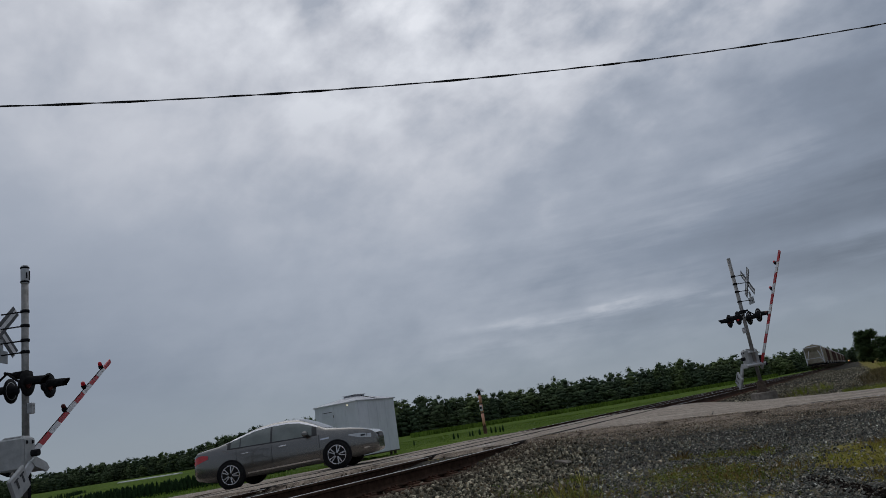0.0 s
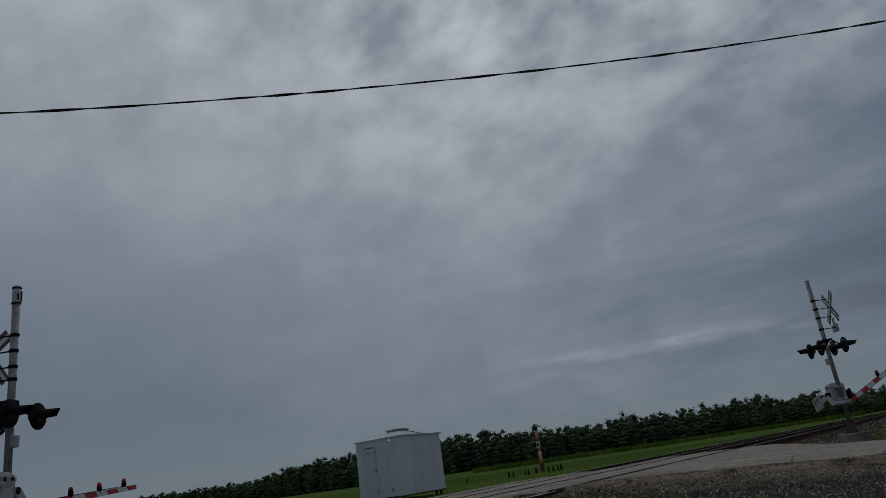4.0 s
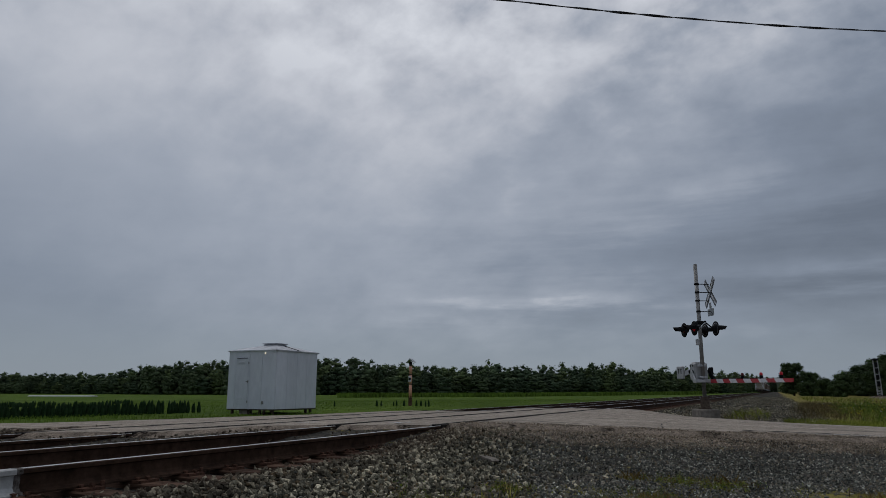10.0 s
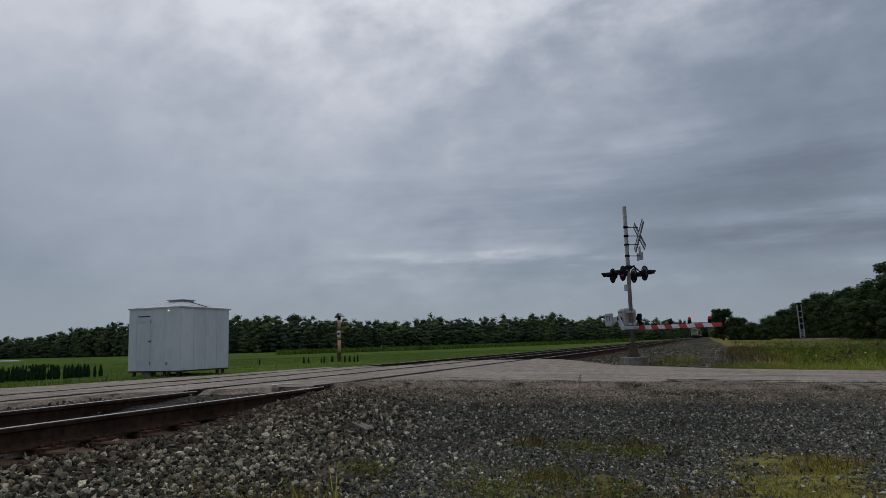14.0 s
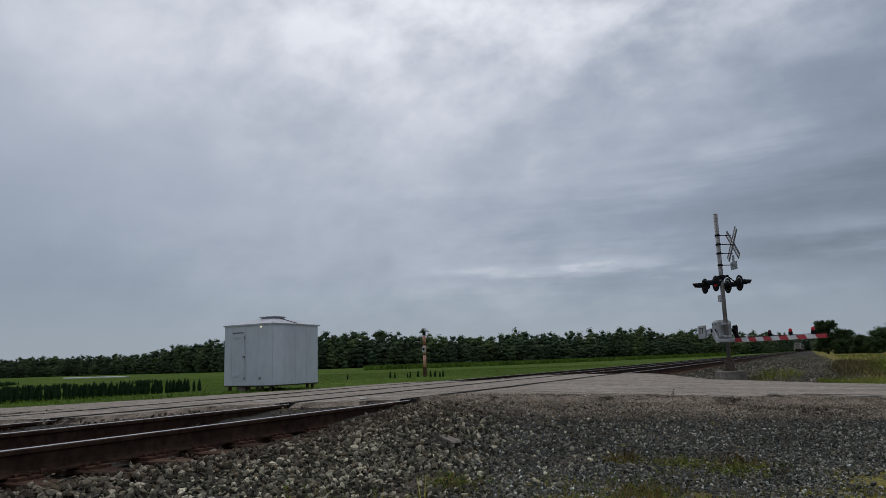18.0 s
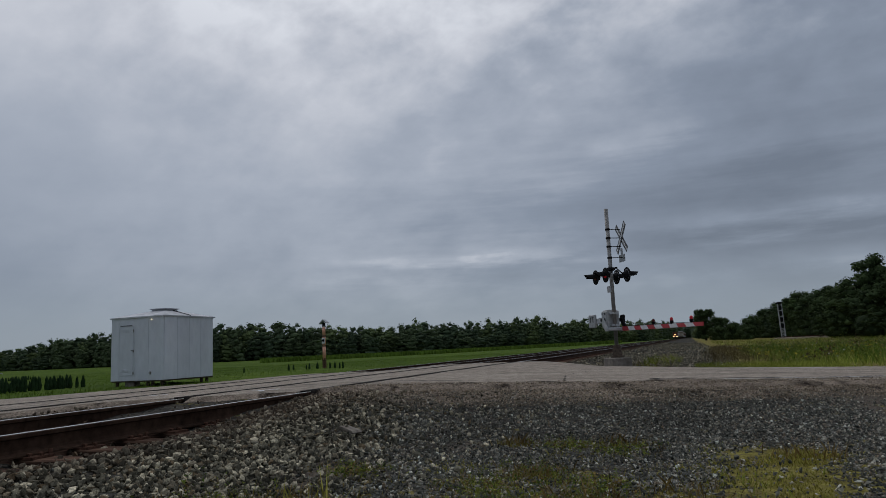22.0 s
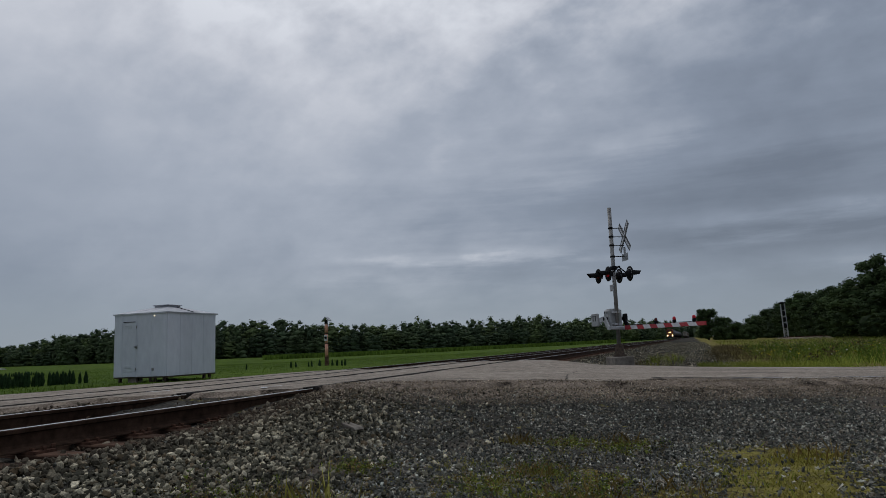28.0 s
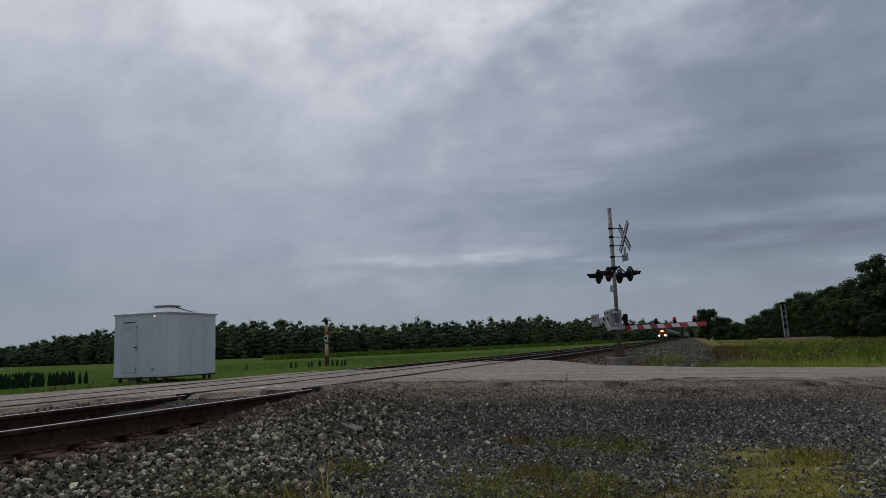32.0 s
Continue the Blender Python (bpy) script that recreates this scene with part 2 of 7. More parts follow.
    if wear:
        # patches of a second colour with a broken edge
        wn2 = n.new("ShaderNodeTexNoise")
        wn2.inputs["Scale"].default_value, wn2.inputs["Detail"].default_value, wn2.inputs["Roughness"].default_value = wear[1], 8, 0.7
        l.new(mp.outputs[0], wn2.inputs[0])
        wr = n.new("ShaderNodeMapRange")
        wr.inputs[1].default_value, wr.inputs[2].default_value = wear[2], wear[2] + 0.08
        l.new(wn2.outputs[0], wr.inputs[0])
        wm = n.new("ShaderNodeMix")
        wm.data_type = "RGBA"
        l.new(wr.outputs[0], wm.inputs[0])
        l.new(colour, wm.inputs[6])
        wm.inputs[7].default_value = tint(wear[0])
        colour = wm.outputs[2]
    l.new(colour, bsdf.inputs["Base Color"])
    if bump:
        b = n.new("ShaderNodeBump")
        b.inputs["Strength"].default_value, b.inputs["Distance"].default_value = min(1.0, bump), 0.02
        l.new(fine.outputs[0], b.inputs["Height"])
        l.new(b.outputs[0], bsdf.inputs["Normal"])
    return m


def glow(name, colour, strength):
    m = bpy.data.materials.new(name)
    m.use_nodes = True
    b = m.node_tree.nodes["Principled BSDF"]
    b.inputs["Base Color"].default_value = tint(colour)
    b.inputs["Emission Color"].default_value = tint(colour)
    b.inputs["Emission Strength"].default_value = strength
    return m


def stone_material(name, palette, dust):
    """Crushed stone in a palette of (share, colour) rows, with rust dust over what lies close to the rails."""
    m = bpy.data.materials.new(name)
    m.use_nodes = True
    n, l = m.node_tree.nodes, m.node_tree.links
    bsdf = n["Principled BSDF"]
    bsdf.inputs["Roughness"].default_value = 0.85
    bsdf.inputs["Specular IOR Level"].default_value = 0.06
    rnd = n.new("ShaderNodeNewGeometry")
    ramp = n.new("ShaderNodeValToRGB")
    el = ramp.color_ramp.elements
    el[0].position, el[0].color = palette[0][0], tint(palette[0][1])
    el[1].position, el[1].color = palette[-1][0], tint(palette[-1][1])
    for p, c in palette[1:-1]:
        e = el.new(p)
        e.color = tint(c)
    l.new(rnd.outputs["Random Per Island"], ramp.inputs[0])
    t = n.new("ShaderNodeTexNoise")
    t.inputs["Scale"].default_value, t.inputs["Detail"].default_value = 70, 6
    l.new(rnd.outputs["Position"], t.inputs[0])
    broad = n.new("ShaderNodeTexNoise")
    broad.inputs["Scale"].default_value, broad.inputs["Detail"].default_value = 1.1, 4
    l.new(rnd.outputs["Position"], broad.inputs[0])
    mul = n.new("ShaderNodeMath")
    mul.operation = "MULTIPLY"
    for i, (src, lo, hi) in enumerate(((t, 0.55, 1.45), (broad, 0.72, 1.28))):
        r = n.new("ShaderNodeMapRange")
        r.inputs[1].default_value, r.inputs[2].default_value, r.inputs[3].default_value, r.inputs[4].default_value = 0.3, 0.7, lo, hi
        l.new(src.outputs[0], r.inputs[0])
        l.new(r.outputs[0], mul.inputs[i])
    h = n.new("ShaderNodeHueSaturation")
    l.new(ramp.outputs[0], h.inputs["Color"])
    l.new(mul.outputs[0], h.inputs["Value"])
    sep_ = n.new("ShaderNodeSeparateXYZ")
    l.new(rnd.outputs["Position"], sep_.inputs[0])
    near = n.new("ShaderNodeMapRange")
    near.inputs[1].default_value, near.inputs[2].default_value, near.inputs[3].default_value, near.inputs[4].default_value = 0.55, 1.25, dust, 0.0
    l.new(sep_.outputs[0], near.inputs[0])
    mx = n.new("ShaderNodeMix")
    mx.data_type = "RGBA"
    l.new(near.outputs[0], mx.inputs[0])
    l.new(h.outputs[0], mx.inputs[6])
    mx.inputs[7].default_value = (0.085, 0.052, 0.036, 1)
    l.new(mx.outputs[2], bsdf.inputs["Base Color"])
    return m


BALLAST_TONES = ((0.0, (0.044, 0.041, 0.030)), (0.34, (0.108, 0.100, 0.073)), (0.62, (0.212, 0.193, 0.139)), (0.69, (0.170, 0.122, 0.072)), (0.80, (0.325, 0.291, 0.208)), (0.93, (0.525, 0.465, 0.33)), (1.0, (0.756, 0.67, 0.484)))
GRIT_TONES = ((0.0, (0.087, 0.067, 0.046)), (0.5, (0.274, 0.217, 0.153)), (0.8, (0.433, 0.35, 0.251)), (0.95, (0.519, 0.434, 0.322)), (1.0, (0.794, 0.7, 0.54)))
GRAVEL_TONES = ((0.0, (0.049, 0.05, 0.042)), (0.4, (0.135, 0.135, 0.116)), (0.7, (0.242, 0.236, 0.198)), (0.78, (0.224, 0.171, 0.116)), (0.89, (0.365, 0.342, 0.276)), (0.965, (0.532, 0.496, 0.404)), (1.0, (0.728, 0.75, 0.668)))
M = dict(
    rail=mat("rusty_rail_steel", (0.030, 0.018, 0.012), (0.075, 0.044, 0.030), 9, 0.9, 0.3, 0.0),
    railtop=mat("polished_rail_head", (0.42, 0.41, 0.39), (0.60, 0.59, 0.57), 30, 0.32, 0.0, 1.0, 0.2),
    white=mat("flaking_white_paint", (0.36, 0.36, 0.345), (0.54, 0.54, 0.525), 14, 0.7, 0.2, 0, 0.15, wear=((0.2, 0.17, 0.15), 6, 0.62)),
    whitefade=mat("thin_white_overspray", (0.04, 0.028, 0.022), (0.20, 0.185, 0.17), 30, 0.9, 0.2, 0, 0.3),
    tie=mat("creosoted_timber", (0.035, 0.021, 0.015), (0.15, 0.088, 0.06), 12, 0.9, 0.6, 0, 0.5, 0.3, stretch=(0.3, 2, 2)),
    plate=mat("rusted_tie_plate", (0.055, 0.029, 0.020), (0.15, 0.080, 0.054), 25, 0.85, 0.4),
    stone=stone_material("crushed_ballast_stone", BALLAST_TONES, 0.55),
    gravelstone=stone_material("fine_gravel_stone", GRAVEL_TONES, 0.0),
    grit=stone_material("brown_road_grit", GRIT_TONES, 0.0),
    asphalt=mat("worn_asphalt", (0.16, 0.132, 0.107), (0.52, 0.445, 0.365), 48, 0.88, 0.7, 0, 0.55, wear=((0.13, 0.11, 0.092), 1.7, 0.62), detail=10, streak=(28, 0.3)),
    shoulder=mat("crumbled_asphalt_shoulder", (0.085, 0.066, 0.050), (0.42, 0.34, 0.265), 42, 0.92, 1.0, 0, 0.7, wear=((0.026, 0.019, 0.014), 1.3, 0.51), detail=10),
    galv=mat("galvanised_steel", (0.17, 0.165, 0.155), (0.32, 0.31, 0.295), 7, 0.5, 0.1, 0.5, 0.3),
    grey=mat("weathered_grey_paint", (0.36, 0.37, 0.38), (0.52, 0.53, 0.54), 6, 0.6, 0.1, 0, 0.25, wear=((0.2, 0.15, 0.11), 5, 0.68)),
    black=mat("matt_black_paint", (0.009, 0.009, 0.010), (0.022, 0.022, 0.024), 12, 0.8, 0.1),
    signback=mat("bare_aluminium_sign", (0.24, 0.25, 0.26), (0.36, 0.37, 0.38), 5, 0.5, 0.05, 0.4, 0.2),
    concrete=mat("weathered_concrete", (0.17, 0.145, 0.12), (0.30, 0.265, 0.225), 9, 0.9, 0.4),
    red=mat("red_reflective_sheeting", (0.36, 0.02, 0.03), (0.48, 0.035, 0.045), 10, 0.45, 0.0, 0, 0.2),
    armwhite=mat("white_reflective_sheeting", (0.58, 0.58, 0.6), (0.74, 0.74, 0.76), 10, 0.5, 0.0, 0, 0.2),
    lens=mat("dark_red_lens", (0.06, 0.003, 0.003), (0.10, 0.006, 0.006), 6, 0.55, 0, 0, 0.2),
    litlens=glow("lit_red_lens", (0.42, 0.010, 0.02), 0.07),
    shed=mat("grey_painted_steel_panel", (0.60, 0.62, 0.665), (0.68, 0.70, 0.745), 5, 0.55, 0.08, 0, 0.14, 0.03, stretch=(1, 1, 0.4), wear=((0.48, 0.46, 0.45), 3.4, 0.73)),
    shedroof=mat("grey_steel_roof", (0.42, 0.43, 0.46), (0.56, 0.57, 0.6), 4, 0.5, 0.1),
    orange=mat("faded_orange_plastic", (0.66, 0.30, 0.19), (0.78, 0.40, 0.27), 6, 0.6, 0.1),
    redorange=mat("weathered_red_orange_plastic", (0.42, 0.11, 0.06), (0.55, 0.17, 0.09), 6, 0.6, 0.1),
    wire=mat("black_cable", (0.008, 0.008, 0.009), (0.02, 0.02, 0.02), 20, 0.6),
    # three foliage tones, their colours lifted to stand in for distance haze
    leaf=mat("hazed_mid_green_foliage", (0.068, 0.095, 0.048), (0.112, 0.148, 0.074), 0.9, 0.85, 0, 0, 0.7, 0.22, True),
    leafdark=mat("hazed_deep_green_foliage", (0.046, 0.070, 0.040), (0.080, 0.110, 0.060), 0.9, 0.85, 0, 0, 0.6, 0.22, True),
    leaflight=mat("hazed_light_green_foliage", (0.085, 0.116, 0.048), (0.135, 0.172, 0.072), 0.9, 0.85, 0, 0, 0.6, 0.22, True),
    leafdeep=mat("deep_shade_foliage", (0.026, 0.042, 0.019), (0.052, 0.078, 0.031), 0.7, 0.85, 0, 0, 0.7, 0.25, True),
    leafnear=mat("hedge_foliage", (0.034, 0.054, 0.022), (0.068, 0.100, 0.037), 0.6, 0.85, 0, 0, 0.8, 0.3, True),
    bark=mat("dark_bark", (0.04, 0.03, 0.022), (0.1, 0.08, 0.06), 8, 0.95, 0.6),
    conifer=mat("dark_conifer", (0.012, 0.028, 0.011), (0.028, 0.055, 0.02), 4, 0.85, 0, 0, 0.5, 0.35, True),
    crop=mat("crop_leaves", (0.085, 0.145, 0.02), (0.17, 0.25, 0.04), 1.2, 0.8, 0, 0, 0.6, 0.25, True),
    weed=mat("dry_weeds", (0.22, 0.20, 0.045), (0.48, 0.43, 0.10), 2.0, 0.85, 0, 0, 0.7, 0.45, True),
    weedleaf=mat("weed_leaves", (0.075, 0.115, 0.024), (0.155, 0.21, 0.045), 1.5, 0.85, 0, 0, 0.8, 0.3, True),
    grassy=mat("tall_grass", (0.14, 0.185, 0.03), (0.36, 0.385, 0.075), 1.1, 0.85, 0, 0, 1.0, 0.5, True),
    brush=mat("brown_brush", (0.085, 0.07, 0.034), (0.18, 0.14, 0.07), 1.5, 0.85, 0, 0, 0.7, 0.4, True),
    tyre=mat("tyre_rubber", (0.012, 0.012, 0.012), (0.025, 0.025, 0.025), 20, 0.85, 0.2),
    carpaint=mat("grey_metallic_car_paint", (0.165, 0.158, 0.148), (0.19, 0.183, 0.172), 60, 0.26, 0, 0.75, 0.05, coat=0.8),
    chrome=mat("bright_chrome", (0.6, 0.6, 0.62), (0.72, 0.72, 0.74), 10, 0.15, 0, 1.0, 0.1),
    brightchrome=mat("bright_window_trim", (0.82, 0.82, 0.83), (0.9, 0.9, 0.91), 10, 0.25, 0, 0.6, 0.05),
    carglass=mat("tinted_car_glass", (0.012, 0.014, 0.016), (0.022, 0.025, 0.028), 2, 0.05, 0, 0, 0.2),
    # base colour raised to carry the grey-green reflection of sky and hedge
    sideglass=mat("greenish_reflection_side_glass", (0.13, 0.15, 0.138), (0.22, 0.24, 0.225), 1.5, 0.06, 0, 0, 0.5),
    headglass=mat("bright_headlamp_glass", (0.42, 0.43, 0.44), (0.62, 0.63, 0.64), 9, 0.12, 0, 0.3, 0.4, coat=0.8),
    taillamp=mat("red_tail_lamp", (0.5, 0.012, 0.015), (0.7, 0.02, 0.025), 8, 0.15, 0, 0, 0.2, coat=0.6),
    blackplastic=mat("black_plastic_trim", (0.015, 0.015, 0.015), (0.03, 0.03, 0.03), 14, 0.5),
    hopper=mat("dusty_grey_wagon_paint", (0.26, 0.225, 0.165), (0.40, 0.355, 0.27), 2, 0.75, 0.1, 0, 0.4, 0.1, wear=((0.13, 0.09, 0.06), 1.2, 0.6)),
    brownwagon=mat("brown_wagon_paint", (0.06, 0.03, 0.024), (0.12, 0.06, 0.045), 2, 0.75, 0.1, 0, 0.4, 0.2),
    tank=mat("black_tank_paint", (0.015, 0.015, 0.017), (0.04, 0.04, 0.042), 2, 0.45, 0, 0, 0.4, 0.2),
    loco=mat("dark_locomotive_paint", (0.02, 0.02, 0.022), (0.045, 0.045, 0.048), 2, 0.5, 0, 0, 0.3),
    locoorange=mat("orange_locomotive_paint", (0.12, 0.036, 0.014), (0.19, 0.055, 0.018), 2, 0.5, 0, 0, 0.3),
    headlight=glow("lit_headlamp", (1.0, 0.58, 0.24), 9.0),
    dimlight=glow("dim_headlamp", (1.0, 0.5, 0.16), 2.5),
    signdark=mat("dark_sign_back", (0.05, 0.052, 0.055), (0.10, 0.102, 0.105), 6, 0.5, 0.05, 0.2, 0.2),
    fines=mat("brown_ballast_fines", (0.03, 0.021, 0.015), (0.12, 0.08, 0.055), 26, 0.95, 1.0, 0, 0.6, detail=9),
    # near-black for the road's cracks and for shade painted along the rail gaps
    crack_and_gap_shade=mat("dark_crack_and_gap_shade", (0.018, 0.016, 0.014), (0.05, 0.044, 0.038), 18, 0.8, 0.3),
    darkmark=mat("faded_black_stencil", (0.03, 0.03, 0.032), (0.06, 0.06, 0.062), 14, 0.7),
    signwhite=mat("weathered_white_casing", (0.33, 0.335, 0.33), (0.47, 0.475, 0.47), 7, 0.6, 0.1, 0, 0.25, wear=((0.30, 0.25, 0.2), 5, 0.68)),
    flower=mat("pale_flower_heads", (0.55, 0.53, 0.42), (0.75, 0.73, 0.62), 9, 0.85, 0, 0, 0.3, 0.2, True),
    yellowflower=mat("yellow_flower_heads", (0.45, 0.36, 0.03), (0.62, 0.5, 0.06), 9, 0.85, 0, 0, 0.3, 0.2, True),
    oldboard=mat("weathered_grey_board", (0.13, 0.11, 0.09), (0.27, 0.24, 0.2), 10, 0.9, 0.5, 0, 0.4, stretch=(0.3, 3, 3)),
    dryweed=mat("dry_brown_weeds", (0.13, 0.088, 0.03), (0.32, 0.225, 0.08), 2.0, 0.85, 0, 0, 0.7, 0.45, True),
    soil=mat("dark_damp_soil", (0.012, 0.009, 0.007), (0.045, 0.034, 0.027), 30, 0.95, 0.8, 0, 0.5, 0.3, True),
    rustiron=mat("rusty_iron", (0.045, 0.034, 0.027), (0.11, 0.082, 0.062), 14, 0.85, 0.4),
)

# ---------- mesh helpers ----------


class Geo:
    """Collects plain solids into one mesh."""

    def __init__(self):
        self.v, self.f, self.s = [], [], []

    def add(self, verts, faces, smooth=False):
        b = len(self.v)
        self.v += [tuple(p) for p in verts]
        self.f += [tuple(b + i for i in f) for f in faces]
        self.s += [smooth] * len(faces)
        return self

    def box(self, c, size, m=None, bev=0.0):
        x, y, z = (s / 2 for s in size)
        if bev <= 0:
            p = [(sx * x, sy * y, sz * z) for sz in (-1, 1) for sx, sy in ((-1, -1), (1, -1), (1, 1), (-1, 1))]
            f = [(3, 2, 1, 0), (4, 5, 6, 7), (0, 1, 5, 4), (1, 2, 6, 5), (2, 3, 7, 6), (3, 0, 4, 7)]
        else:
            b = min(bev, x * 0.9, y * 0.9, z * 0.9)
            ring = [(-x + b, -y), (x - b, -y), (x, -y + b), (x, y - b), (x - b, y), (-x + b, y), (-x, y - b), (-x, -y + b)]
            inner = [(px * (x - b) / x, py * (y - b) / y) for px, py in ring]
            p, f = [], []
            for lay, zz in ((inner, -z), (ring, -z + b), (ring, z - b), (inner, z)):
                p += [(a, q, zz) for a, q in lay]
            for k in range(3):
                f += [(k * 8 + i, k * 8 + (i + 1) % 8, k * 8 + 8 + (i + 1) % 8, k * 8 + 8 + i) for i in range(8)]
            f += [tuple(range(7, -1, -1)), tuple(range(24, 32))]
        t = Matrix.Translation(c) @ (m or Matrix())
        return self.add([t @ Vector(q) for q in p], f)

    def tube(self, a, b, r, r2=None, seg=10, caps=True, smooth=True):
        a, b = Vector(a), Vector(b)
        r2 = r if r2 is None else r2
        q = (b - a).to_track_quat("Z", "Y")
        p = []
        for o, rr in ((a, r), (b, r2)):
            p += [o + q @ Vector((rr * math.cos(2 * math.pi * i / seg), rr * math.sin(2 * math.pi * i / seg), 0)) for i in range(seg)]
        self.add(p, [(i, (i + 1) % seg, seg + (i + 1) % seg, seg + i) for i in range(seg)], smooth)
        if caps:
            n = len(self.v) - 2 * seg
            self.f += [tuple(n + i for i in range(seg - 1, -1, -1)), tuple(n + seg + i for i in range(seg))]
            self.s += [False, False]
        return self

    def lathe(self, m, profile, seg=16, smooth=True):
        """profile: (radius, height) rows turned round m's z axis."""
        p = [m @ Vector((r * math.cos(2 * math.pi * i / seg), r * math.sin(2 * math.pi * i / seg), z)) for r, z in profile for i in range(seg)]
        f = [(k * seg + i, k * seg + (i + 1) % seg, (k + 1) * seg + (i + 1) % seg, (k + 1) * seg + i) for k in range(len(profile) - 1) for i in range(seg)]
        f += [tuple(range(seg - 1, -1, -1)), tuple((len(profile) - 1) * seg + i for i in range(seg))]
        return self.add(p, f, smooth)

    def prism(self, outline, y0, y1, m=None):
        """An (x, z) outline drawn out along y."""
        n = len(outline)
        m = m or Matrix()
        p = [m @ Vector((x, y, z)) for y in (y0, y1) for x, z in outline]
        return self.add(p, [tuple(range(n)), tuple(range(2 * n - 1, n - 1, -1))] + [(i, i + n, (i + 1) % n + n, (i + 1) % n) for i in range(n)])

    def mesh(self, name, material):
        me = bpy.data.meshes.new(name)
        me.from_pydata(self.v, [], self.f)
        me.polygons.foreach_set("use_smooth", self.s)
        me.materials.append(material)
        bm = bmesh.new()
        bm.from_mesh(me)
        bmesh.ops.recalc_face_normals(bm, faces=bm.faces)
        bm.to_mesh(me)
        bm.free()
        return me


def part(name, geo, material, parent, label="", m=None):
    ob = new(name, geo.mesh(name, material) if isinstance(geo, Geo) else geo)
    ob.parent = parent
    if m is not None:
        ob.matrix_basis = m
    return tagged(ob, label)


def thing(name, m, label, category, group="", kind=""):
    ob = new(name)
    ob.empty_display_size = 0.2
    ob.matrix_basis = m
    return tagged(ob, label, category, group, kind)


def soup(name, verts, faces, material, smooth=False, kinds=None):
    """A mesh straight from arrays of corners and equal-sided faces."""
    me = bpy.data.meshes.new(name)
    verts, faces = np.asarray(verts, float), np.asarray(faces, int)
    me.vertices.add(len(verts))
    me.vertices.foreach_set("co", verts.ravel())
    k = faces.shape[1]
    me.loops.add(faces.size)
    me.loops.foreach_set("vertex_index", faces.ravel())
    me.polygons.add(len(faces))
    me.polygons.foreach_set("loop_start", np.arange(len(faces)) * k)
    me.polygons.foreach_set("use_smooth", np.full(len(faces), smooth))
    me.update(calc_edges=True)
    for m in material if isinstance(material, (list, tuple)) else [material]:
        me.materials.append(m)
    if kinds is not None:
        me.polygons.foreach_set("material_index", kinds)
    return me


# ---------- lie of the land ----------
# x across the tracks (0: outer rail of the near track), y along them, z = 0 at the rail heads
RAILS_NEAR, RAILS_FAR, FAR_DROP = (0.0, -1.505), (-4.35, -5.855), -0.11
TAN_ROAD = 0.532
GX = (-4000, -60, -30, -14, -9, -7.3, -6.9, -6.3, -3.9, -3.4, -2.5, -2.0, 0.5, 0.85, 1.5, 2.4, 4.0, 8.0, 12.0, 40, 4000)
GZ = (-1.2, -0.75, -0.5, -0.30, -0.36, -0.36, -0.31, -0.36, -0.36, -0.31, -0.22, -0.25, -0.25, -0.215, -0.36, -0.46, -0.50, -0.55, -0.60, -0.8, -1.2)
RX = (-80, -25, -10, -6.6, -3.7, -2.3, 0.7, 5.0, 8.0, 14.0, 80)
RZ = (-0.7, -0.42, -0.25, -0.097, -0.087, 0.016, 0.016, -0.19, -0.32, -0.5, -0.9)


def road_z(x):
    return np.interp(x, RX, RZ)


def smooth01(a, lo, hi):
    t = np.clip((a - lo) / (hi - lo), 0, 1)
    return t * t * (3 - 2 * t)


def near_edge(x):
    x = np.asarray(x, float)
    e = 7.4 + TAN_ROAD * (x - 0.2)
    return e + np.maximum(0.0, 7.2 - e) * smooth01(-x, 5.9, 6.9) * (1 - smooth01(-x, 11.5, 14.0))


def far_edge(x):
    return np.where(x > 10, 18.3 + TAN_ROAD * (x - 10), np.interp(x, (-13.2, -11.4, -10.4, -6, 2, 5, 10), (9.4, 13.0, 17.3, 18.8, 19.7, 18.9, 18.3))) + np.where(x < -13.2, TAN_ROAD * (x + 13.2), 0)


def road_fall(x, y):
    """How far the road drops towards its far side, past the tracks."""
    return 0.12 * smooth01(y - near_edge(x), 3.0, 11.0) * smooth01(x, 0.8, 2.6)


def ground_z(x, y):
    x, y = np.asarray(x, float), np.asarray(y, float)
    z = np.interp(x, GX, GZ)
    out = np.maximum(near_edge(x) - y, y - far_edge(x)) * 0.88
    reach = np.where(y < near_edge(x), 3.0, 1.6)
    k = 1 - smooth01(out, 0.0, reach)
    return z * (1 - k) + np.minimum(road_z(x) - road_fall(x, y) - 0.07, z + 0.5) * k


def spread(lo, hi, step, far, growth=1.18):
    a, out, s = hi, [], step
    while a < far:
        s *= growth
        a += s
        out.append(a)
    return out


gx = sorted([-v for v in spread(0, 16, 0.4, 4200)] + list(np.arange(-16, 11.01, 0.3)) + spread(0, 11, 0.4, 4200))
gy = sorted([-v for v in spread(0, 9, 0.4, 900)] + list(np.arange(-9, 30.01, 0.35)) + spread(0, 30, 0.45, 4500))
gxx, gyy = np.meshgrid(gx, gy)
gxx, gyy = gxx.ravel(), gyy.ravel()
rng = np.random.default_rng(4)
gzz = ground_z(gxx, gyy) + rng.normal(0, 0.012, gxx.size) * (np.abs(gxx) < 16)
nxg = len(gx)
quads = np.array([(j * nxg + i, j * nxg + i + 1, (j + 1) * nxg + i + 1, (j + 1) * nxg + i) for j in range(len(gy) - 1) for i in range(nxg - 1)])


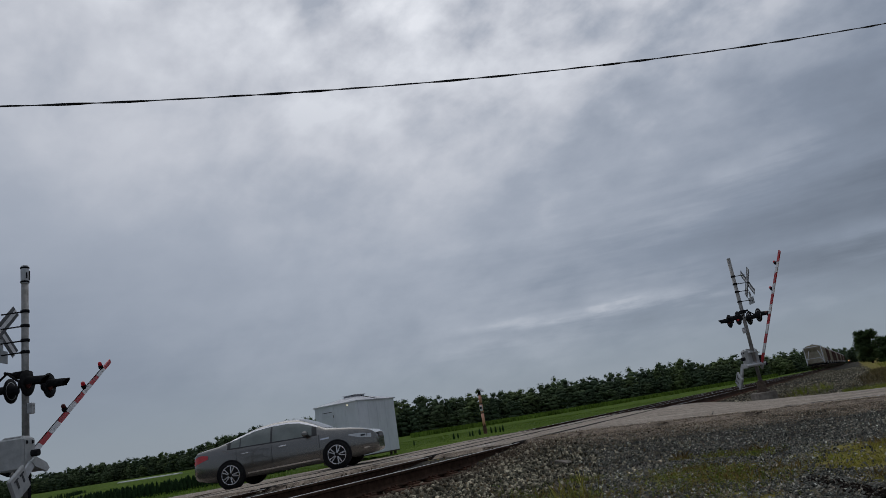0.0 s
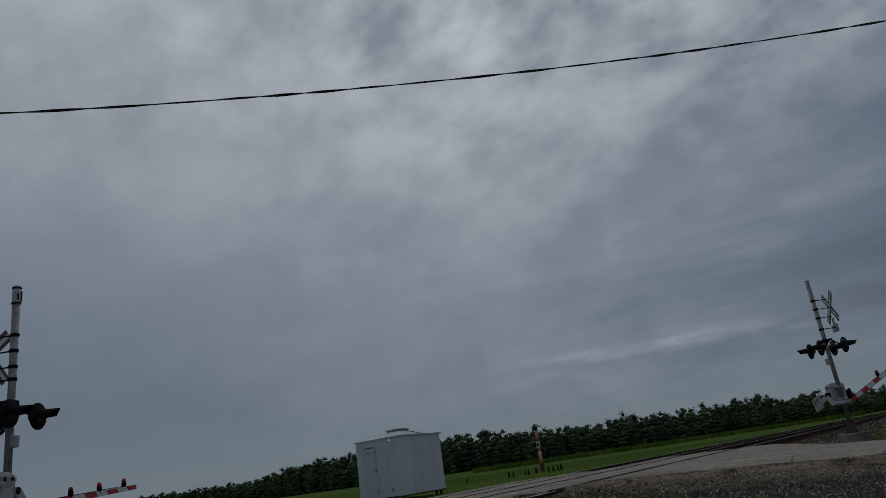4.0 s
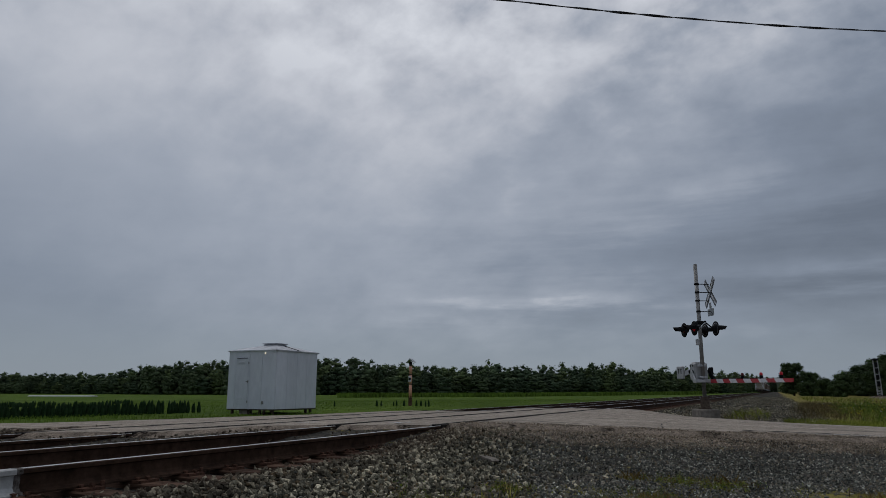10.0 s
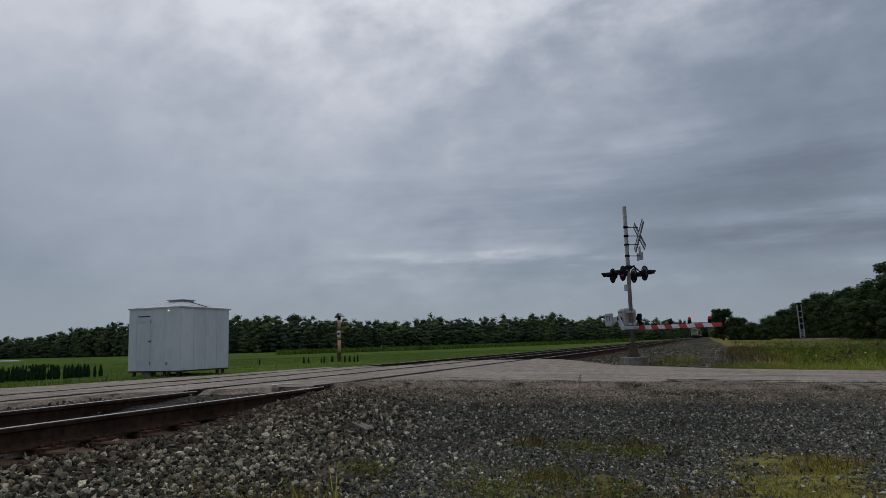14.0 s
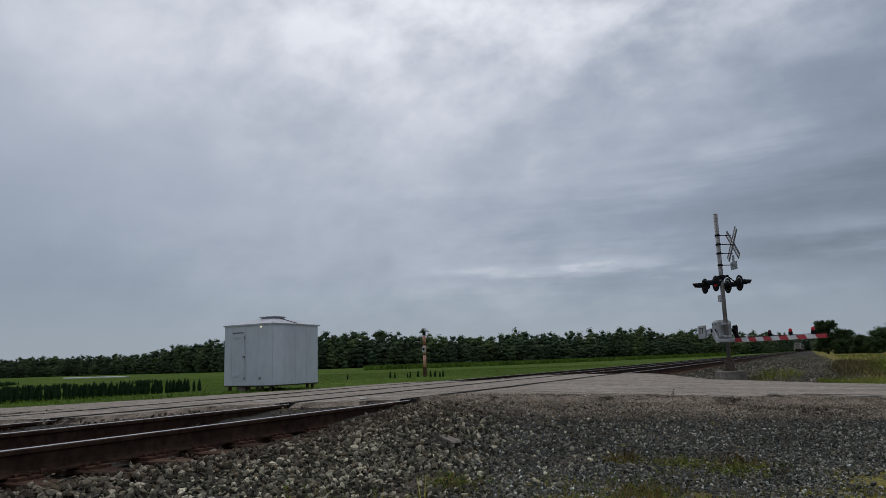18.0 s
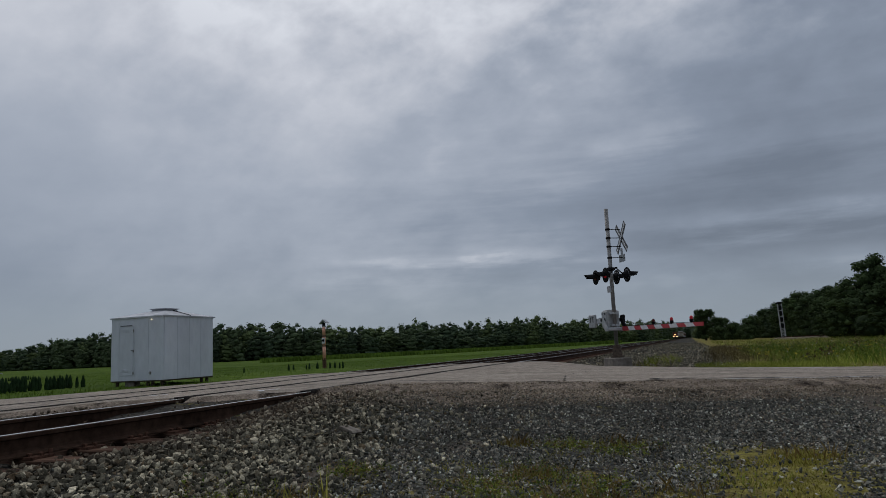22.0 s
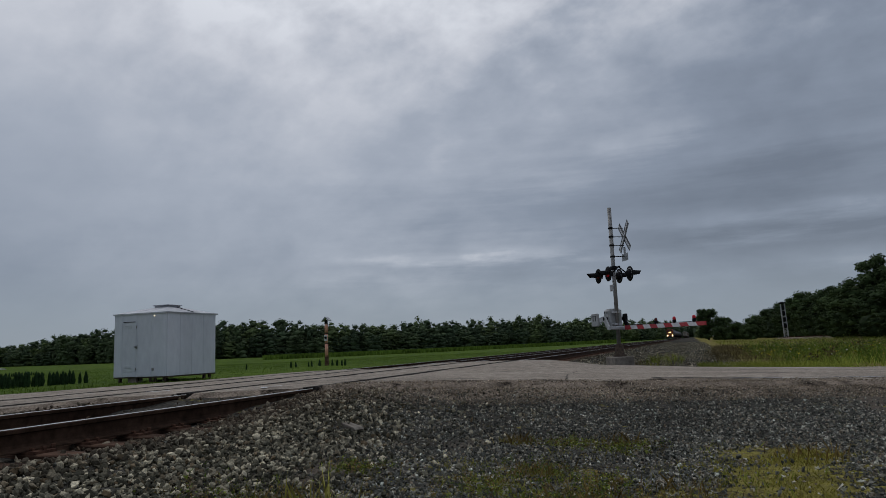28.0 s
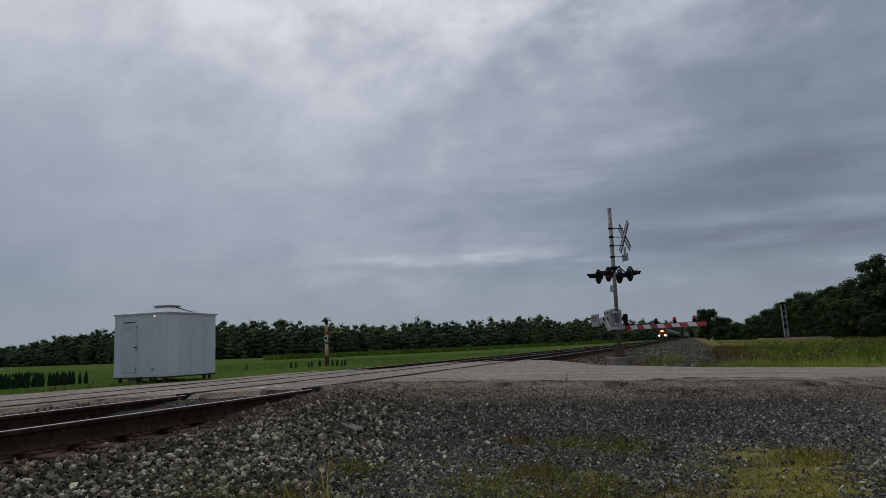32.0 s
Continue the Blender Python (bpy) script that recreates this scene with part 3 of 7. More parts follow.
def zone_field(x, y):
    beyond = smooth01(y - far_edge(x), 0.2, 1.2)
    return smooth01(-x, 8.3, 9.6) * np.where(y > near_edge(x), beyond, smooth01(near_edge(x) - y, 0.2, 1.5) * smooth01(-x, 10.6, 12.2))


def zone_grass(x, y):
    right = smooth01(x, 5.3, 7.5) * smooth01(y - far_edge(x), 1.0, 3.0)
    strip = 0.55 * smooth01(x, 3.0, 3.5) * (1 - smooth01(x, 4.0, 4.6)) * smooth01(y, 20.5, 22) * (1 - smooth01(y, 40, 60))
    spots = ((5.8, 5.3, 0.65, 1.0), (5.7, 4.2, 0.6, 1.0), (5.75, 3.3, 0.5, 0.9), (6.2, 2.6, 0.4, 0.8), (4.9, 3.5, 0.4, 0.55), (4.6, 2.9, 0.45, 0.55), (3.9, 4.0, 0.45, 0.42), (4.4, 5.7, 0.35, 0.42), (3.4, 5.6, 0.35, 0.36), (3.7, 3.3, 0.4, 0.4), (3.0, 3.5, 0.4, 0.38),
             (4.3, 1.15, 0.5, 0.55), (4.95, 1.68, 0.25, 0.85), (3.0, 2.3, 0.5, 0.42), (3.2, 1.0, 0.6, 0.4), (2.9, -0.6, 0.9, 0.4), (4.2, 0.2, 0.8, 0.4), (5.4, -0.1, 0.8, 0.6), (7.6, 0.8, 1.4, 0.9))
    patch = sum(w * np.exp(-((x - a) ** 2 + (y - b) ** 2) / (r * r)) for a, b, r, w in spots)
    return np.clip(right + strip + patch, 0, 1)


def sandy(x, y):
    """Worn bare patches of grey sand in the gravel."""
    return np.exp(-(((x - 2.2) / 0.35) ** 2 + ((y - 3.7) / 0.75) ** 2)) + 0.8 * np.exp(-(((x - 2.9) / 0.3) ** 2 + ((y - 5.4) / 0.5) ** 2))


def zone_dirt(x, y):
    d = near_edge(x) - y
    run = np.clip(((x - 5.3) * 0.59 + (y - 2.52) * -1.33) / 2.117, 0, 1)
    soil = np.hypot(x - 5.3 - 0.59 * run, y - 2.52 + 1.33 * run)
    return np.clip(smooth01(d, -0.4, 0.2) * (1 - smooth01(d, 0.7, 1.9)) * smooth01(x, 0.5, 1.2) + 0.75 * smooth01(x + 0.25 * np.sin(y * 2.1), 6.3, 7.4) * (y < near_edge(x)) * smooth01(y, 2, 5) + 1.1 * np.exp(-(soil / 0.12) ** 2) + 0.95 * sandy(x, y), 0, 1)


def ground_material():
    m = bpy.data.materials.new("gravel_and_grass_ground")
    m.use_nodes = True
    n, l = m.node_tree.nodes, m.node_tree.links
    bsdf = n["Principled BSDF"]
    bsdf.inputs["Roughness"].default_value = 0.95
    bsdf.inputs["Specular IOR Level"].default_value = 0.04
    geo = n.new("ShaderNodeNewGeometry")

    def noise_at(scale, detail=6, rough=0.6):
        t = n.new("ShaderNodeTexNoise")
        t.inputs["Scale"].default_value, t.inputs["Detail"].default_value, t.inputs["Roughness"].default_value = scale, detail, rough
        l.new(geo.outputs["Position"], t.inputs[0])
        return t.outputs[0]

    def mixed(fac, a, b):
        k = n.new("ShaderNodeMix")
        k.data_type = "RGBA"
        l.new(fac, k.inputs[0])
        for i, c in ((6, a), (7, b)):
            if isinstance(c, tuple):
                k.inputs[i].default_value = tint(c)
            else:
                l.new(c, k.inputs[i])
        return k.outputs[2]

    def ranged(v, lo, hi, a=0.0, b=1.0):
        r = n.new("ShaderNodeMapRange")
        r.inputs[1].default_value, r.inputs[2].default_value, r.inputs[3].default_value, r.inputs[4].default_value = lo, hi, a, b
        l.new(v, r.inputs[0])
        return r.outputs[0]

    def mask(name, soft):
        a = n.new("ShaderNodeAttribute")
        a.attribute_name = name
        s = n.new("ShaderNodeMath")
        s.operation = "ADD"
        l.new(a.outputs["Fac"], s.inputs[0])
        l.new(ranged(noise_at(3.6, 10, 0.78), 0.3, 0.7, -soft, soft), s.inputs[1])
        return ranged(s.outputs[0], 0.42, 0.62)

    cells = n.new("ShaderNodeTexVoronoi")
    cells.inputs["Scale"].default_value = 26
    l.new(geo.outputs["Position"], cells.inputs[0])
    # gravel colour kept extra dark to paint shade into gaps between the strewn stones
    gravel = mixed(ranged(cells.outputs["Color"], 0.2, 0.8), (0.022, 0.021, 0.018), (0.115, 0.108, 0.092))
    gravel = mixed(ranged(noise_at(0.6), 0.42, 0.66), gravel, (0.05, 0.043, 0.035))
    gravel = mixed(ranged(noise_at(2.6, 12, 0.85), 0.46, 0.62, 0.0, 0.7), gravel, (0.03, 0.028, 0.025))
    gravel = mixed(ranged(noise_at(3.4, 12, 0.88), 0.5, 0.66, 0.0, 0.25), gravel, (0.27, 0.245, 0.205))
    dirt = mixed(ranged(noise_at(38, 9, 0.7), 0.35, 0.65), (0.055, 0.045, 0.035), (0.19, 0.16, 0.128))
    field = mixed(ranged(noise_at(0.11, 4), 0.38, 0.62), (0.066, 0.110, 0.014), (0.125, 0.186, 0.027))
    field = mixed(ranged(noise_at(1.5, 8), 0.4, 0.75), field, (0.044, 0.080, 0.012))
    grass = mixed(ranged(noise_at(14, 9, 0.7), 0.35, 0.65), (0.12, 0.098, 0.036), (0.34, 0.30, 0.075))
    grass = mixed(ranged(noise_at(2.2, 6, 0.65), 0.5, 0.68, 0.0, 0.8), grass, (0.14, 0.10, 0.055))
    colour = mixed(mask("dirt", 0.25), gravel, dirt)
    colour = mixed(mask("grass", 0.95), colour, grass)
    colour = mixed(mask("field", 0.15), colour, field)
    l.new(colour, bsdf.inputs["Base Color"])
    b = n.new("ShaderNodeBump")
    b.inputs["Strength"].default_value, b.inputs["Distance"].default_value = 0.8, 0.03
    l.new(cells.outputs["Distance"], b.inputs["Height"])
    l.new(b.outputs[0], bsdf.inputs["Normal"])
    return m


ground = new("ground", soup("ground", np.c_[gxx, gyy, gzz], quads, ground_material(), True))
tagged(ground, "flat land of grey gravel, weedy grass and green fields", "ground", kind="structure")
for zname, zfun in (("field", zone_field), ("grass", zone_grass), ("dirt", zone_dirt)):
    at = ground.data.attributes.new(zname, "FLOAT", "POINT")
    at.data.foreach_set("value", zfun(gxx, gyy).astype(np.float32))

# ---------- road over the tracks: paved panels with open flangeways ----------
gaps = [(r - 0.12, r + 0.10) for r in RAILS_NEAR + RAILS_FAR]
cols = sorted([c for g in gaps for c in g] + [v for v in list(np.arange(-16, 12.01, 0.5)) if all(not (a - 0.1 < v < b + 0.1) for a, b in gaps)] + [-80, -60, -45, -35, -28, -22, -19, 14, 17, 21, 28, 38, 55, 80])


def road_slab(name, x_lo, x_hi, label):
    use = [c for c in cols if x_lo - 1e-6 <= c <= x_hi + 1e-6]
    if len(use) < 2:
        return
    rows = 46
    g = Geo()
    p = []
    rg = random.Random(5)
    for x in use:
        y0, y1 = float(near_edge(x)), float(far_edge(x))
        y0 += 0.10 * noise.noise((x * 1.3, 0.3, 0.0)) + 0.05 * noise.noise((x * 5, 2.3, 0.0))
        y1 += 0.3 * noise.noise((x * 0.7, 9.3, 0.0))
        for k in range(rows + 1):
            y = y0 + (y1 - y0) * k / rows
            z = float(road_z(x) - road_fall(x, y)) + 0.012 * noise.noise((x * 0.5, y * 0.5, 1.0)) + 0.006 * noise.noise((x * 2, y * 2, 4.0))
            p.append((x, y, z))
    nr = rows + 1
    top = [(i * nr + k, (i + 1) * nr + k, (i + 1) * nr + k + 1, i * nr + k + 1) for i in range(len(use) - 1) for k in range(rows)]
    base = len(p)
    low = [(x, y + ((-0.42 if x < 0.1 else -0.10) if k == 0 else 0.10), z - 0.16) for i in range(len(use)) for k, (x, y, z) in enumerate((p[i * nr], p[i * nr + rows]))]
    sides = []
    for i in range(len(use) - 1):
        sides.append((base + 2 * i, base + 2 * i + 2, (i + 1) * nr, i * nr))
        sides.append((i * nr + rows, (i + 1) * nr + rows, base + 2 * i + 3, base + 2 * i + 1))
    p += low
    g.add(p, top, True)
    g.f += sides
    g.s += [False] * len(sides)
    # walls of the flangeways
    for i in (0, len(use) - 1):
        ring = [p[i * nr + k] for k in range(nr)]
        q = ring + [(x, y, z - 0.14) for x, y, z in ring]
        g.add(q, [(k, k + 1, nr + k + 1, nr + k) for k in range(rows)])
    panel = part("paving_panel", g, M["asphalt"], road, label)
    panel.data.materials.append(M["shoulder"])
    kinds = np.zeros(len(panel.data.polygons), int)
    kinds[len(top):len(top) + len(sides)] = 1
    panel.data.polygons.foreach_set("material_index", kinds)
    return panel


road = thing("road", Matrix(), "worn grey asphalt road crossing two railway tracks at a slant", "road", kind="structure")
edges = sorted(gaps)
starts = [-80] + [b for a, b in edges]
ends = [a for a, b in edges] + [80]
for a, b in zip(starts, ends):
    road_slab("panel", a, b, "")


def paint_stroke(points, w, label=""):
    """A worn brush stroke of paint lying just over the asphalt."""
    g = Geo()
    for (xa, ya), (xb, yb) in zip(points, points[1:]):
        d = Vector((xb - xa, yb - ya, 0)).normalized()
        nn = Vector((-d.y, d.x, 0)) * w / 2
        steps = max(1, int(math.hypot(xb - xa, yb - ya) / 0.25))
        p = []
        for k in range(steps + 1):
            x, y = xa + (xb - xa) * k / steps, ya + (yb - ya) * k / steps
            z = float(road_z(x) - road_fall(x, y)) + 0.021
            p += [(x - nn.x, y - nn.y, z), (x + nn.x, y + nn.y, z)]
        g.add(p, [(2 * k, 2 * k + 2, 2 * k + 3, 2 * k + 1) for k in range(steps)])
    part("paint_mark", g, M["roadpaint"], road, label)


M["roadpaint"] = mat("worn_white_road_paint", (0.62, 0.61, 0.6), (0.8, 0.79, 0.78), 12, 0.8, 0.1, 0, 0.3, wear=((0.22, 0.2, 0.18), 7, 0.56))
paint_stroke([(-0.62, 7.12), (-0.82, 7.35), (-0.66, 7.62)], 0.08, "white paint scrape")
paint_stroke([(-0.95, 7.28), (-0.6, 7.55)], 0.05)
paint_stroke([(-3.05, 6.72), (-2.75, 6.62), (-2.5, 6.62)], 0.10, "white paint scrape")
paint_stroke([(-2.42, 6.75), (-2.3, 6.66), (-2.1, 6.92)], 0.09, "white paint scrape")
paint_stroke([(5.6, 11.25), (9.0, 13.25), (30.0, 24.4)], 0.07, "worn white edge line")
paint_stroke([(6.1, 16.9), (8.2, 17.25), (30.0, 28.7)], 0.07, "worn white edge line")


def crack(points, w):
    """A dark open crack, and once the painted shade of an undercut edge, on the asphalt."""
    rg = random.Random(len(points) * 7 + int(points[0][0] * 10))
    g = Geo()
    fine = []
    for (xa, ya), (xb, yb) in zip(points, points[1:]):
        n = max(2, int(math.hypot(xb - xa, yb - ya) / 0.12))
        fine += [(xa + (xb - xa) * k / n + rg.uniform(-0.03, 0.03), ya + (yb - ya) * k / n + rg.uniform(-0.03, 0.03)) for k in range(n)]
    p = []
    for x, y in fine:
        z = float(road_z(x) - road_fall(x, y)) + 0.019
        q = w * rg.uniform(0.3, 1.3) / 2
        p += [(x, y - q, z), (x, y + q, z)]
    g.add(p, [(2 * k, 2 * k + 2, 2 * k + 3, 2 * k + 1) for k in range(len(fine) - 1)])
    part("crack", g, M["crack_and_gap_shade"], road)


crack([(3.2, 9.6), (2.9, 11.6), (3.1, 14.2)], 0.10)
crack([(-1.2, 8.6), (1.2, 9.3), (3.2, 9.7), (5.0, 10.6)], 0.07)
# wide dark strip painting the shade beneath the undercut asphalt edge
crack([(4.4, 10.95), (5.1, 11.35), (6.2, 11.75), (7.2, 12.2), (8.0, 12.7), (11.0, 14.2)], 0.24)
crack([(0.8, 15.2), (4.0, 14.6), (9.0, 15.6)], 0.06)
crack([(-3.9, 7.2), (-2.9, 7.6), (-2.3, 8.8)], 0.07)


def road_shoulder(x0, x1):
    """Crumbled edge sloping from the paving down to the gravel."""
    g, p = Geo(), []
    xs_ = np.arange(x0, x1 + 0.01, 0.14)
    rows = 18
    for x in xs_:
        edge_y = float(near_edge(x)) + 0.10 * noise.noise((x * 1.3, 0.3, 0.0))
        inner = (0.75 + 0.45 * noise.noise((x * 0.9, 8.0, 0.0)) + 0.22 * noise.noise((x * 3.7, 6.0, 0.0))) * float(np.interp(x, (0.2, 1.2, 5.0, 7.5), (0.3, 1.0, 1.0, 0.35)))
        y0 = edge_y + inner
        wide_ = (1.5 + 0.5 * noise.noise((x * 0.6, 4.0, 0.0)) + 0.18 * noise.noise((x * 3.1, 1.0, 0.0))) * float(np.interp(x, (0.2, 1.5, 4.5, 8.0), (0.55, 1.0, 1.0, 0.7)))
        ze, zg = float(road_z(x)) + 0.012, float(ground_z(x, edge_y - wide_))
        for k in range(rows + 1):
            t = k / rows
            yy = y0 - (inner + wide_) * t
            zs = float(ground_z(x, yy))
            z = max(ze + 0.008 - 0.5 * max(0.0, edge_y - yy), zs + 0.03 - 0.06 * t * t) + (0.018 * noise.noise((x * 4, t * 5, 2.0)) + 0.012 * noise.noise((x * 11, t * 12, 7.0))) * min(1.0, 4 * t)
            p.append((x, yy, z))
    n = rows + 1
    g.add(p, [(i * n + k, i * n + k + 1, (i + 1) * n + k + 1, (i + 1) * n + k) for i in range(len(xs_) - 1) for k in range(rows)], True)
    part("road_shoulder", g, M["shoulder"], road, "crumbling brown gravelly edge of the asphalt")


road_shoulder(0.14, 14.0)
for r, drop in [(r, 0.0) for r in RAILS_NEAR] + [(r, FAR_DROP) for r in RAILS_FAR]:
    # strips added in dark colour to stand for the shade in the flangeways
    for a, b in ((-0.119, -0.045), (0.045, 0.099)):
        ya, yb = float(near_edge(r)), float(far_edge(r))
        z = float(road_z(r)) + 0.003
        part("flangeway_filler", Geo().prism([(r + a, z - 0.1), (r + a, z), (r + b, z), (r + b, z - 0.1)], ya, yb), M["crack_and_gap_shade"], road)
# ---------- railway tracks ----------
RAIL_H = 0.186
PROFILE = [(-0.075, -RAIL_H), (0.075, -RAIL_H), (0.075, -RAIL_H + 0.012), (0.02, -RAIL_H + 0.032), (0.009, -RAIL_H + 0.055), (0.009, -0.048), (0.036, -0.036), (0.037, -0.010), (0.028, -0.002), (-0.028, -0.002), (-0.037, -0.010), (-0.036, -0.036), (-0.009, -0.048), (-0.009, -RAIL_H + 0.055), (-0.02, -RAIL_H + 0.032), (-0.075, -RAIL_H + 0.012)]


def rail_mesh():
    g = Geo()
    for y0, y1 in ((-80, 0), (0, 60), (60, 400), (400, 1500)):
        g.prism(PROFILE, y0, y1)
    return g.mesh("rail", M["rail"])


def head_mesh():
    return Geo().prism([(-0.027, -0.004), (0.027, -0.004), (0.024, 0.0), (-0.024, 0.0)], -80, 1500).mesh("rail_head", M["railtop"])


RAIL, HEAD = rail_mesh(), head_mesh()
TIE = Geo().box((0, 0, 0), (2.59, 0.225, 0.17), None, 0.012).mesh("tie", M["tie"])
PLATE = Geo().box((0, 0, 0), (0.35, 0.20, 0.022))
for px, py in ((0.098, 0.05), (-0.098, -0.05), (0.098, -0.06), (-0.155, 0.06), (0.155, 0.0)):
    PLATE.box((px, py, 0.016), (0.02, 0.02, 0.026)).box((px * 0.93, py, 0.030), (0.038, 0.03, 0.011))
PLATE = PLATE.mesh("tie_plate", M["plate"])
ANCHOR = Geo().box((0, 0, -0.012), (0.20, 0.03, 0.03), None, 0.006).box((0.088, 0, 0.01), (0.022, 0.034, 0.05), None, 0.004).box((-0.088, 0, 0.01), (0.022, 0.034, 0.05), None, 0.004).mesh("rail_anchor", M["plate"])


def track(name, rails, drop, label):
    t = thing(name, Matrix.Translation((0, 0, drop)), label, "railway track", "railway tracks", "structure")
    mid = sum(rails) / 2
    for r in rails:
        o = part("rail", RAIL, None, t, "rust-brown steel rail with a polished head", Matrix.Translation((r, 0, 0)))
        part("rail_head", HEAD, None, o)
    part("ballast_fines", Geo().box((mid, 145.5, -RAIL_H - 0.15), (2.95, 309.0, 0.13), None, 0.03), M["fines"], t, "dark brown fines between the ties")
    y, k, far = -9.0, 0, Geo()
    rg = random.Random(len(name))
    while y < 300:
        inside = near_edge(mid + 1.4) + 0.1 < y < far_edge(mid) - 0.4
        if not inside:
            if y < 42:
                o = part("tie", TIE, None, t, "", Matrix.Translation((mid + rg.uniform(-0.04, 0.04), y, -RAIL_H - 0.105)) @ Matrix.Rotation(rg.uniform(-0.02, 0.02), 4, "Z"))
                for r in rails:
                    part("tie_plate", PLATE, None, t, "", Matrix.Translation((r, y, -RAIL_H - 0.01)))
                    if k % 2 == 0 and -4 < y < 30:
                        part("rail_anchor", ANCHOR, None, t, "", Matrix.Translation((r, y + 0.14, -RAIL_H)))
                k += 1
            else:
                far.box((mid, y, -RAIL_H - 0.105), (2.59, 0.225, 0.17))
        y += 0.54
    tagged(part("tie", far, M["tie"], t, "row of dark timber ties running into the distance"), kind="stuff")
    return t


near_track = track("track_near", RAILS_NEAR, 0.0, "straight railway track on grey ballast")
far_track = track("track_far", RAILS_FAR, FAR_DROP, "second railway track running beside the first")
# white painted stretches of rail
SLEEVE = [(x * 1.12 + (0.004 if x > 0 else -0.004), z + (0.003 if z > -0.02 else -0.002)) for x, z in PROFILE]
for r, y in ((0.0, -0.03), (-1.505, 0.09)):
    part("painted_mark", Geo().prism(SLEEVE, -0.19, 0.19), M["white"], near_track, "white painted patch on the rail", Matrix.Translation((r, y, 0)))
    for side in (-1, 1):
        part("paint_fringe", Geo().prism(SLEEVE, 0.0, 0.05, Matrix.Diagonal((0.985, 1, 1, 1))), M["whitefade"], near_track, "thin sprayed edge of the paint", Matrix.Translation((r, y + side * 0.215 - 0.025, 0)))

# ---------- crossing signals with gates ----------
ARM = Vector((0.52, -0.854, 0)).normalized()
ARM_LEN, PIVOT_Z = 4.6, 0.88


def stretch_box(a, b, w, h):
    """Box from a to b, w wide and h high."""
    a, b = Vector(a), Vector(b)
    d = b - a
    q = d.to_track_quat("X", "Z").to_matrix().to_4x4()
    return (a + b) / 2, (d.length, w, h), q


